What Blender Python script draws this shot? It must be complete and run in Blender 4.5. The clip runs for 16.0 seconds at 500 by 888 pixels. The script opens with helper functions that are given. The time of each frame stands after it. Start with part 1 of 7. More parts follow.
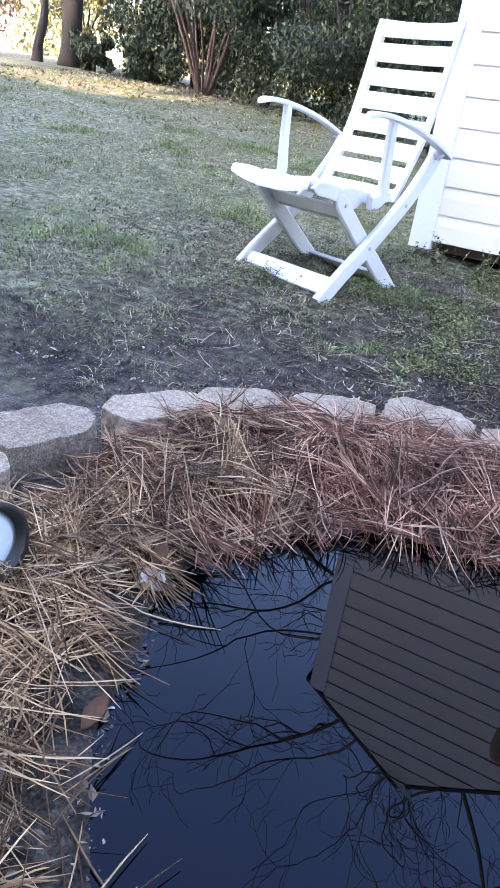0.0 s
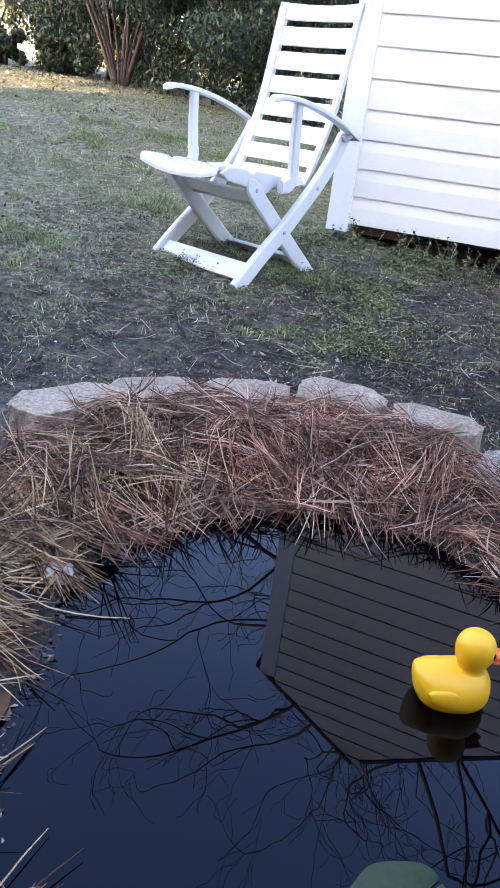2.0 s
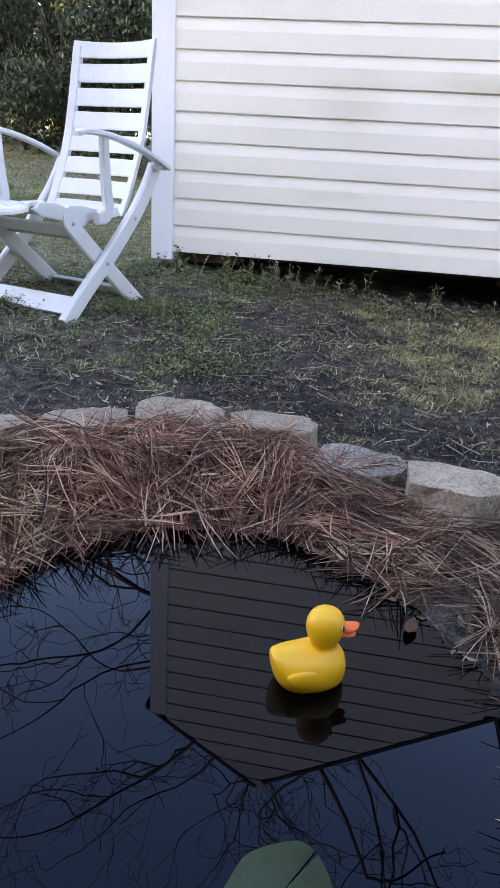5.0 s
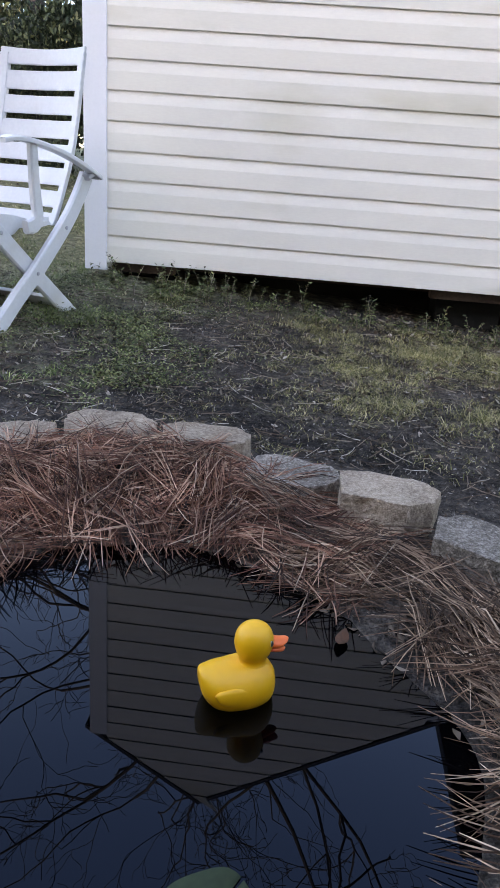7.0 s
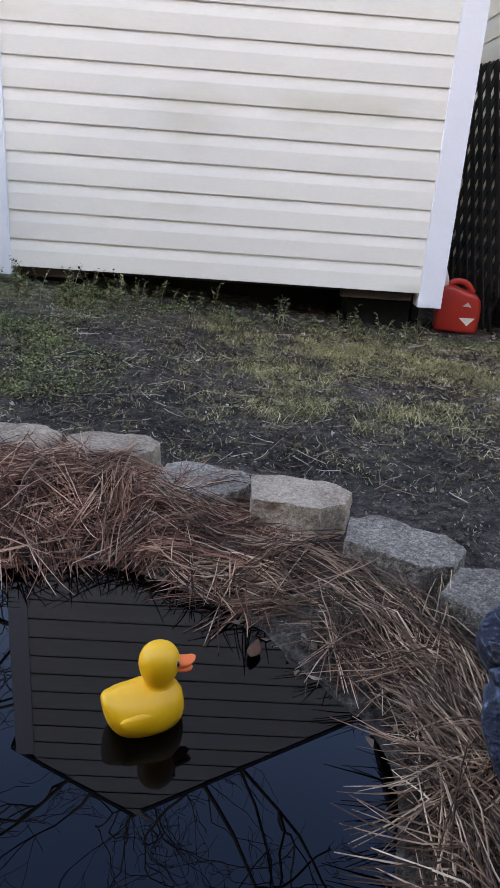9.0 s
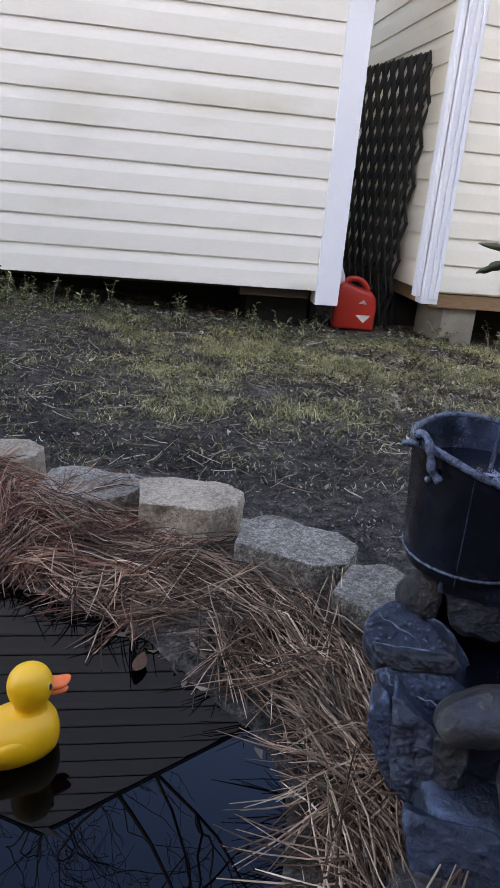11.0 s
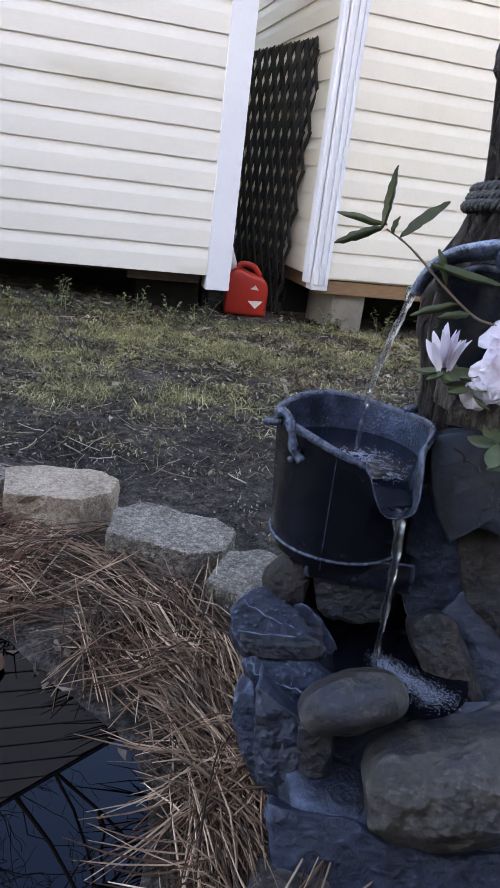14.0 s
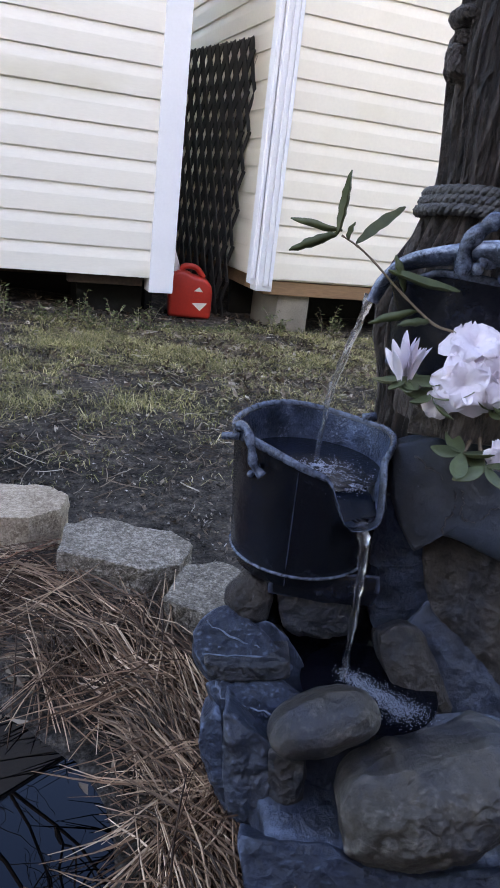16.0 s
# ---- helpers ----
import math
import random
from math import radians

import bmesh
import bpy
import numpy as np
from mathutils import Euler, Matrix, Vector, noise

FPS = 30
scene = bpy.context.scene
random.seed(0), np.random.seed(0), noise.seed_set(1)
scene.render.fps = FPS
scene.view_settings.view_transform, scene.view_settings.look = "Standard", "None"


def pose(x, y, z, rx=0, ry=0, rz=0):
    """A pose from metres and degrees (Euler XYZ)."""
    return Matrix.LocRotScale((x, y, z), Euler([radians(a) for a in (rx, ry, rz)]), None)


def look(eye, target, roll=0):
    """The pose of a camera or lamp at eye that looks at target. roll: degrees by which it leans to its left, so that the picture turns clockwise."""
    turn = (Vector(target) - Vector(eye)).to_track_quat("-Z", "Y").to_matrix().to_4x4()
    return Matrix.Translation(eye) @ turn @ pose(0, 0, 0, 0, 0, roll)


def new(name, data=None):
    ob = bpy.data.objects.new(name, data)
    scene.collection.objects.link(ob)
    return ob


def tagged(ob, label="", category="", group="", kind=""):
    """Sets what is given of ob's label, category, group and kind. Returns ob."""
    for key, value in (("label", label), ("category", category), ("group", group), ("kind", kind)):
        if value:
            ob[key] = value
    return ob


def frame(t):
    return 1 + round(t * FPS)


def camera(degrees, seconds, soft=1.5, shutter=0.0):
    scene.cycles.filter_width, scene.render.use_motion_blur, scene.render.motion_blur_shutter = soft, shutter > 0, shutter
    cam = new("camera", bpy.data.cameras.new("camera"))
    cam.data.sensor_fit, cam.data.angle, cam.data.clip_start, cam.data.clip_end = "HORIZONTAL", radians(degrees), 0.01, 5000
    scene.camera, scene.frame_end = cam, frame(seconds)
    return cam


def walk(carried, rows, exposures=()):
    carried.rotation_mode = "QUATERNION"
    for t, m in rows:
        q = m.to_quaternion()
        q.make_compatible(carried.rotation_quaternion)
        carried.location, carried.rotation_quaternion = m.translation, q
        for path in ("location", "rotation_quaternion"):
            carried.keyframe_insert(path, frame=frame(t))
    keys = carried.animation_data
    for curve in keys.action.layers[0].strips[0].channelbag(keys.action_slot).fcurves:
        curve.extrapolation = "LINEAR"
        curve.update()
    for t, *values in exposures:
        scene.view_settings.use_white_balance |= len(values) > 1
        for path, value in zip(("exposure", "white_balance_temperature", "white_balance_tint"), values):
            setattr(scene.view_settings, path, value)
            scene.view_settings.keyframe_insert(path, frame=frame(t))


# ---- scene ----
cam = camera(38.8, 16.0)
EXPOSURES = [(0, 4.25, 8050, 26), (1.5, 4.05, 8200, 26), (3, 3.78, 8500, 25), (5.5, 3.38, 9250, 23), (9, 3.2, 9800, 22), (12.5, 3.3, 9700, 22), (16, 3.42, 9500, 22)]
PATH = [
    (0, (1.015, -4.015, 0.72), (0.237, -2.39, -0.149), 8.3),
    (0.5, (1.03, -4.001, 0.72), (0.293, -2.352, -0.14), 7.8),
    (1, (1.051, -3.989, 0.721), (0.353, -2.323, -0.139), 7.2),
    (1.5, (1.063, -3.985, 0.72), (0.39, -2.308, -0.137), 7.0),
    (2, (1.09, -3.98, 0.712), (0.453, -2.296, -0.159), 6.8),
    (2.5, (1.11, -3.968, 0.704), (0.511, -2.266, -0.158), 6.3),
    (3, (1.13, -3.973, 0.692), (0.657, -2.212, -0.13), 5.4),
    (5.5, (1.163, -3.985, 0.676), (0.88, -2.151, -0.07), 3.2),
    (6, (1.179, -3.984, 0.675), (0.919, -2.142, -0.06), 2.9),
    (6.5, (1.191, -3.97, 0.675), (0.982, -2.118, -0.05), 3.2),
    (7, (1.18, -3.959, 0.671), (1.04, -2.096, -0.043), 4.4),
    (7.5, (1.185, -3.947, 0.669), (1.088, -2.085, -0.054), 5.0),
    (8, (1.194, -3.934, 0.669), (1.144, -2.063, -0.037), 4.9),
    (8.5, (1.205, -3.925, 0.673), (1.207, -2.052, -0.027), 4.3),
    (9, (1.22, -3.914, 0.675), (1.286, -2.042, -0.025), 4.2),
    (11.5, (1.282, -3.855, 0.657), (1.645, -2.009, -0.021), 5.5),
    (12, (1.292, -3.844, 0.653), (1.701, -2.006, -0.022), 5.8),
    (12.5, (1.309, -3.837, 0.65), (1.779, -2.012, -0.019), 6.3),
    (13, (1.319, -3.836, 0.646), (1.824, -2.024, -0.034), 6.7),
    (13.5, (1.334, -3.831, 0.641), (1.886, -2.032, -0.036), 7.2),
    (14, (1.341, -3.831, 0.638), (1.922, -2.043, -0.045), 7.2),
    (14.5, (1.346, -3.831, 0.634), (1.957, -2.05, -0.04), 7.6),
    (15, (1.35, -3.819, 0.636), (2.007, -2.053, -0.033), 7.0),
    (15.5, (1.345, -3.808, 0.64), (2.031, -2.052, -0.027), 6.8),
    (16, (1.338, -3.793, 0.643), (2.06, -2.051, -0.024), 6.8),
]
walk(cam, [(t, look(eye, target, roll)) for t, eye, target, roll in PATH], EXPOSURES)

# ---- world and light ----
SUN_EL, SUN_AZ = 21.0, 200.0  # degrees; azimuth from +y towards +x
world = bpy.data.worlds.new("world")
scene.world = world
world.use_nodes = True
wn = world.node_tree
sky = wn.nodes.new("ShaderNodeTexSky")
sky.sky_type, sky.sun_disc = "NISHITA", False
sky.sun_elevation, sky.sun_rotation = radians(SUN_EL), radians(SUN_AZ)
sky.air_density, sky.dust_density, sky.ozone_density = 1.0, 1.7, 4.5
wn.nodes["Background"].inputs["Strength"].default_value = 0.15
wn.links.new(sky.outputs[0], wn.nodes["Background"].inputs["Color"])
sun = new("sun", bpy.data.lights.new("sun", "SUN"))
sun.data.energy, sun.data.angle, sun.data.color = 1.5, radians(0.6), (1.0, 0.88, 0.70)
a, e = radians(SUN_AZ), radians(SUN_EL)
SUN_DIR = Vector((math.sin(a) * math.cos(e), math.cos(a) * math.cos(e), math.sin(e)))
sun.matrix_world = look(SUN_DIR * 40, (0, 0, 0))


# ---- materials ----
def material(name, base, rough=0.7, spread=0.25, scale=8.0, fine=90.0, bump=0.3, dist=0.004, metal=0.0, second=None, amount=0.45,
             spec=0.5, random_tint=0.0, stretch=(1, 1, 1), trans=0.0, coat=0.0, world_space=False):
    """A surface with broad blotches, fine grain and relief. second: a colour of its own that shows in patches."""
    m = bpy.data.materials.new(name)
    m.use_nodes = True
    nt = m.node_tree
    n, l = nt.nodes, nt.links
    b = n["Principled BSDF"]
    b.inputs["Roughness"].default_value, b.inputs["Metallic"].default_value = rough, metal
    b.inputs["Specular IOR Level"].default_value = spec
    b.inputs["Coat Weight"].default_value = coat
    co = n.new("ShaderNodeTexCoord")
    mp = n.new("ShaderNodeMapping")
    mp.inputs["Scale"].default_value = stretch
    if world_space:
        geo = n.new("ShaderNodeNewGeometry")
        l.new(geo.outputs["Position"], mp.inputs["Vector"])
    else:
        l.new(co.outputs["Object"], mp.inputs["Vector"])
    big = n.new("ShaderNodeTexNoise")
    big.inputs["Scale"].default_value, big.inputs["Detail"].default_value = scale, 5
    small = n.new("ShaderNodeTexNoise")
    small.inputs["Scale"].default_value, small.inputs["Detail"].default_value = fine, 4
    for t in (big, small):
        l.new(mp.outputs[0], t.inputs["Vector"])
    ramp = n.new("ShaderNodeValToRGB")
    lo = [max(0.0, c * (1 - spread)) for c in base]
    hi = [min(1.0, c * (1 + spread)) for c in base]
    ramp.color_ramp.elements[0].color, ramp.color_ramp.elements[1].color = (*lo, 1), (*hi, 1)
    ramp.color_ramp.elements[0].position, ramp.color_ramp.elements[1].position = 0.3, 0.7
    mixn = n.new("ShaderNodeMath")
    mixn.operation = "MULTIPLY_ADD"
    mixn.inputs[1].default_value = 0.5
    half = n.new("ShaderNodeMath")
    half.operation = "MULTIPLY"
    half.inputs[1].default_value = 0.5
    l.new(small.outputs[0], half.inputs[0])
    l.new(big.outputs[0], mixn.inputs[0])
    l.new(half.outputs[0], mixn.inputs[2])
    l.new(mixn.outputs[0], ramp.inputs[0])
    col = ramp.outputs[0]
    if second:
        patch = n.new("ShaderNodeTexNoise")
        patch.inputs["Scale"].default_value, patch.inputs["Detail"].default_value = scale * 0.6 + 0.37, 7
        l.new(mp.outputs[0], patch.inputs["Vector"])
        cut = n.new("ShaderNodeValToRGB")
        cut.color_ramp.elements[0].position, cut.color_ramp.elements[1].position = 1 - amount - 0.1, 1 - amount + 0.12
        l.new(patch.outputs[0], cut.inputs[0])
        mx = n.new("ShaderNodeMix")
        mx.data_type = "RGBA"
        l.new(cut.outputs[0], mx.inputs[0])
        l.new(col, mx.inputs[6])
        mx.inputs[7].default_value = (*second, 1)
        col = mx.outputs[2]
    if random_tint:
        geo2 = n.new("ShaderNodeNewGeometry")
        oi = n.new("ShaderNodeObjectInfo")
        add = n.new("ShaderNodeMath")
        add.operation = "ADD"
        l.new(geo2.outputs["Random Per Island"], add.inputs[0])
        l.new(oi.outputs["Random"], add.inputs[1])
        fr = n.new("ShaderNodeMath")
        fr.operation = "FRACT"
        l.new(add.outputs[0], fr.inputs[0])
        mr = n.new("ShaderNodeMapRange")
        mr.inputs[3].default_value, mr.inputs[4].default_value = 1 - random_tint, 1 + random_tint
        l.new(fr.outputs[0], mr.inputs[0])
        hs = n.new("ShaderNodeHueSaturation")
        l.new(mr.outputs[0], hs.inputs["Value"])
        l.new(col, hs.inputs["Color"])
        col = hs.outputs[0]
    l.new(col, b.inputs["Base Color"])
    if bump:
        bp = n.new("ShaderNodeBump")
        bp.inputs["Strength"].default_value, bp.inputs["Distance"].default_value = bump, dist
        l.new(mixn.outputs[0], bp.inputs["Height"])
        l.new(bp.outputs[0], b.inputs["Normal"])
    if trans:
        tr = n.new("ShaderNodeBsdfTranslucent")
        l.new(col, tr.inputs[0])
        ms = n.new("ShaderNodeMixShader")
        ms.inputs[0].default_value = trans
        l.new(b.outputs[0], ms.inputs[1])
        l.new(tr.outputs[0], ms.inputs[2])
        l.new(ms.outputs[0], n["Material Output"].inputs[0])
    return m


M_SIDING = material("cream_vinyl", (0.83, 0.790, 0.695), 0.5, 0.04, 1.3, 60, 0.05, 0.001, second=(0.57, 0.53, 0.38), amount=0.33, random_tint=0.03, stretch=(0.6, 1, 2.2))
M_SIDING_B = material("pale_cream_vinyl", (0.86, 0.795, 0.655), 0.5, 0.04, 1.3, 60, 0.05, 0.001, second=(0.76, 0.68, 0.50), amount=0.36, random_tint=0.02)
M_TRIM = material("white_vinyl_trim", (0.80, 0.81, 0.82), 0.45, 0.03, 3, 80, 0.04, 0.001)
M_BOARD = material("bare_lumber", (0.25, 0.14, 0.07), 0.8, 0.35, 4, 60, 0.4, 0.003, stretch=(0.3, 2, 2))
M_CONCRETE = material("grey_concrete", (0.235, 0.205, 0.16), 0.9, 0.3, 9, 130, 0.7, 0.006)
M_PIER = material("weathered_wood_pier", (0.055, 0.034, 0.024), 0.9, 0.4, 6, 60, 0.5, 0.005)
# dark brown of the added wall, which keeps bounce light low
M_SHADE_WALL = material("shade_wall_brown", (0.15, 0.095, 0.07), 0.9, 0.3, 3, 40, 0.4, 0.006)
M_SHINGLE = material("dark_shingle", (0.07, 0.065, 0.06), 0.9, 0.3, 6, 140, 0.6, 0.006)
# near black that stands in for shade below the buildings
M_GAP_SHADE = material("painted_gap_shade", (0.008, 0.007, 0.006), 0.95, 0.3, 5, 60, 0.3, 0.01)
M_CHAIR = material("white_resin", (0.63, 0.635, 0.63), 0.42, 0.07, 6, 70, 0.08, 0.001, second=(0.56, 0.54, 0.50), amount=0.36)


def concrete(name, dark, mid, pale, soft=0.12):
    """Coarse split concrete: pale and dark grains, pits, soft stains."""
    m = bpy.data.materials.new(name)
    m.use_nodes = True
    n, l = m.node_tree.nodes, m.node_tree.links
    b = n["Principled BSDF"]
    b.inputs["Roughness"].default_value, b.inputs["Specular IOR Level"].default_value = 0.95, 0.2
    geo = n.new("ShaderNodeNewGeometry")

    def nz(s, d, r):
        t = n.new("ShaderNodeTexNoise")
        t.inputs["Scale"].default_value, t.inputs["Detail"].default_value, t.inputs["Roughness"].default_value = s, d, r
        l.new(geo.outputs["Position"], t.inputs["Vector"])
        return t.outputs[0]

    def madd(p, k, q):
        x = n.new("ShaderNodeMath")
        x.operation, x.inputs[1].default_value = "MULTIPLY_ADD", k
        l.new(p, x.inputs[0])
        l.new(q, x.inputs[2]) if not isinstance(q, float) else None
        if isinstance(q, float):
            x.inputs[2].default_value = q
        return x.outputs[0]

    grain = madd(nz(260, 3, 0.6), 0.8, madd(nz(95, 4, 0.6), 0.8, madd(nz(7, 5, 0.6), 0.5, -0.55)))
    r = n.new("ShaderNodeValToRGB")
    el = r.color_ramp.elements
    el.new(0.5)
    for k, (p, c) in enumerate(((0.5 - soft * 1.3, dark), (0.5, mid), (0.5 + soft, pale))):
        el[k].position, el[k].color = p, (*c, 1)
    l.new(grain, r.inputs[0])
    oi = n.new("ShaderNodeObjectInfo")
    hs = n.new("ShaderNodeHueSaturation")
    l.new(madd(oi.outputs["Random"], 0.3, 0.85), hs.inputs["Value"])
    l.new(r.outputs[0], hs.inputs["Color"])
    l.new(hs.outputs[0], b.inputs["Base Color"])
    bp = n.new("ShaderNodeBump")
    bp.inputs["Strength"].default_value, bp.inputs["Distance"].default_value = 1.0, 0.009
    l.new(grain, bp.inputs["Height"])
    l.new(bp.outputs[0], b.inputs["Normal"])
    return m


M_BLOCK = concrete("tan_split_concrete", (0.17, 0.125, 0.095), (0.335, 0.258, 0.192), (0.50, 0.40, 0.31), 0.19)
M_BLOCK_GREY = concrete("grey_weathered_concrete", (0.085, 0.072, 0.060), (0.215, 0.182, 0.150), (0.42, 0.365, 0.31), 0.18)


# ---- building helpers ----
def link(name, bm, mat, parent=None, label="", smooth=False):
    me = bpy.data.meshes.new(name)
    bm.to_mesh(me)
    bm.free()
    me.materials.append(mat)
    if smooth:
        me.polygons.foreach_set("use_smooth", [True] * len(me.polygons))
    ob = new(name, me)
    if parent is not None:
        ob.parent = parent
    if label:
        tagged(ob, label)
    return ob


def part(name, bm, mat, parent, label="", smooth=False):
    return link(name, bm, mat, parent, label, smooth)


def raw(name, verts, faces, mat, parent=None, smooth=False):
    me = bpy.data.meshes.new(name)
    me.from_pydata(verts, [], faces)
    me.materials.append(mat)
    if smooth:
        me.polygons.foreach_set("use_smooth", [True] * len(me.polygons))
    ob = new(name, me)
    if parent is not None:
        ob.parent = parent
    return ob


def thing(name, label, category, group="", kind="", m=None):
    ob = new(name)
    ob.empty_display_size = 0.05
    if m is not None:
        ob.matrix_world = m
    return tagged(ob, label, category, group, kind)


def box(bm, lo, hi, bevel=0.0, m=None):
    """An upright box from corner to corner, with its edges rounded."""
    c, s = [(p + q) / 2 for p, q in zip(lo, hi)], [abs(q - p) for p, q in zip(lo, hi)]
    got = bmesh.ops.create_cube(bm, size=1, matrix=Matrix.Translation(c) @ Matrix.Diagonal((*s, 1)))["verts"]
    if bevel:
        edges = list({ed for v in got for ed in v.link_edges})
        got = bmesh.ops.bevel(bm, geom=edges, offset=bevel, segments=2, profile=0.6, affect="EDGES")["verts"]
    if m is not None:
        bmesh.ops.transform(bm, matrix=m, verts=list({v for v in got}))
    return bm


def prism(bm, outline, depth, m=None):
    """A flat outline of (x, y), given thickness along z."""
    lowv = [bm.verts.new((x, y, 0)) for x, y in outline]
    top = [bm.verts.new((x, y, depth)) for x, y in outline]
    n = len(outline)
    bm.faces.new(lowv[::-1]), bm.faces.new(top)
    for i in range(n):
        bm.faces.new((lowv[i], lowv[(i + 1) % n], top[(i + 1) % n], top[i]))
    if m is not None:
        bmesh.ops.transform(bm, matrix=m, verts=lowv + top)
    return lowv + top


def tube(bm, path, radii, sides=8, cap=True, squash=1.0):
    """A round or oval rod along a path, with a radius for each point."""
    path = [Vector(p) for p in path]
    rings, side = [], None
    for i, p in enumerate(path):
        d = (path[min(i + 1, len(path) - 1)] - path[max(i - 1, 0)]).normalized()
        if side is None:
            side = d.orthogonal().normalized()
        side = (side - d * side.dot(d)).normalized()
        up = d.cross(side)
        r = radii[i] if hasattr(radii, "__len__") else radii
        rings.append([bm.verts.new(p + r * (math.cos(q) * side + squash * math.sin(q) * up)) for q in (2 * math.pi * k / sides for k in range(sides))])
    for r0, r1 in zip(rings, rings[1:]):
        for k in range(sides):
            bm.faces.new((r0[k], r0[(k + 1) % sides], r1[(k + 1) % sides], r1[k]))
    if cap:
        bm.faces.new(rings[0][::-1]), bm.faces.new(rings[-1])
    return rings


def lathe(bm, profile, sides=32, m=None):
    """A turned body from (radius, height) points."""
    rings = [[bm.verts.new((r * math.cos(q), r * math.sin(q), z)) for q in (2 * math.pi * k / sides for k in range(sides))] for r, z in profile]
    for r0, r1 in zip(rings, rings[1:]):
        for k in range(sides):
            bm.faces.new((r0[k], r0[(k + 1) % sides], r1[(k + 1) % sides], r1[k]))
    bm.faces.new(rings[0][::-1]), bm.faces.new(rings[-1])
    if m is not None:
        bmesh.ops.transform(bm, matrix=m, verts=[v for r in rings for v in r])
    return rings


# ---- ground ----
POND = Vector((0.95, -3.2))
SLOPE = [(-40, -0.25), (-3, -0.1), (-2.2, -0.1), (-1.5, -0.095), (-0.75, -0.008), (0, 0.055), (8, 0.66), (13, 0.9), (25, 1.1), (300, 1.5)]


def lerp_table(table, x):
    for (x0, y0), (x1, y1) in zip(table, table[1:]):
        if x <= x1:
            return y0 + (y1 - y0) * max(0.0, (x - x0) / (x1 - x0))
    return table[-1][1]


def pond_radius(q):
    """How far the water reaches from the pond's middle in direction q."""
    return 0.485 + 0.06 * math.exp(-((q - 1.75) / 0.6) ** 2) + 0.04 * math.exp(-((q - 1.95) / 0.15) ** 2) - 0.085 * math.exp(-((q - 3.65) / 0.6) ** 2) + 0.012 * math.sin(5 * q + 1) + 0.008 * math.sin(9 * q)


def ground_z(x, y):
    s = -0.68 * x + 0.73 * y
    z = lerp_table(SLOPE, s)
    z += 0.012 * noise.noise((x * 1.3, y * 1.3, 0)) + 0.008 * noise.noise((x * 5, y * 5, 3))
    d = Vector((x, y)) - POND
    q, r = math.atan2(d.y, d.x), d.length
    if q < -1.6:
        q += 2 * math.pi
    if r < 1.2:
        edge = pond_radius(q)
        k = (r - edge) / 0.34
        bank = -0.105 + 0.05 * min(max(k, 0), 1) if k > 0 else -0.105 + 1.6 * k * 0.34
        bank = max(bank, -0.5)
        w = min(max((r - edge - 0.3) / 0.22, 0), 1)
        z = bank + (z - bank) * w
    return z


def axis_steps(lo, a, b, hi, fine, grow):
    mid = list(np.arange(a, b + 1e-6, fine))
    left, right, step = [], [], fine
    p = a
    while p > lo:
        step *= grow
        p -= step
        left.append(p)
    p, step = b, fine
    while p < hi:
        step *= grow
        p += step
        right.append(p)
    return left[::-1] + mid + right


def build_ground():
    xs = axis_steps(-220, -1.6, 3.4, 220, 0.045, 1.13)
    ys = axis_steps(-220, -4.6, 0.6, 260, 0.045, 1.13)
    verts = [(x, y, ground_z(x, y)) for y in ys for x in xs]
    w = len(xs)
    faces = [(j * w + i, j * w + i + 1, (j + 1) * w + i + 1, (j + 1) * w + i) for j in range(len(ys) - 1) for i in range(w - 1)]
    ob = raw("ground", verts, faces, M_GROUND, smooth=True)
    return tagged(ob, "dark bare soil fading into thin worn lawn grass", "ground", kind="structure")


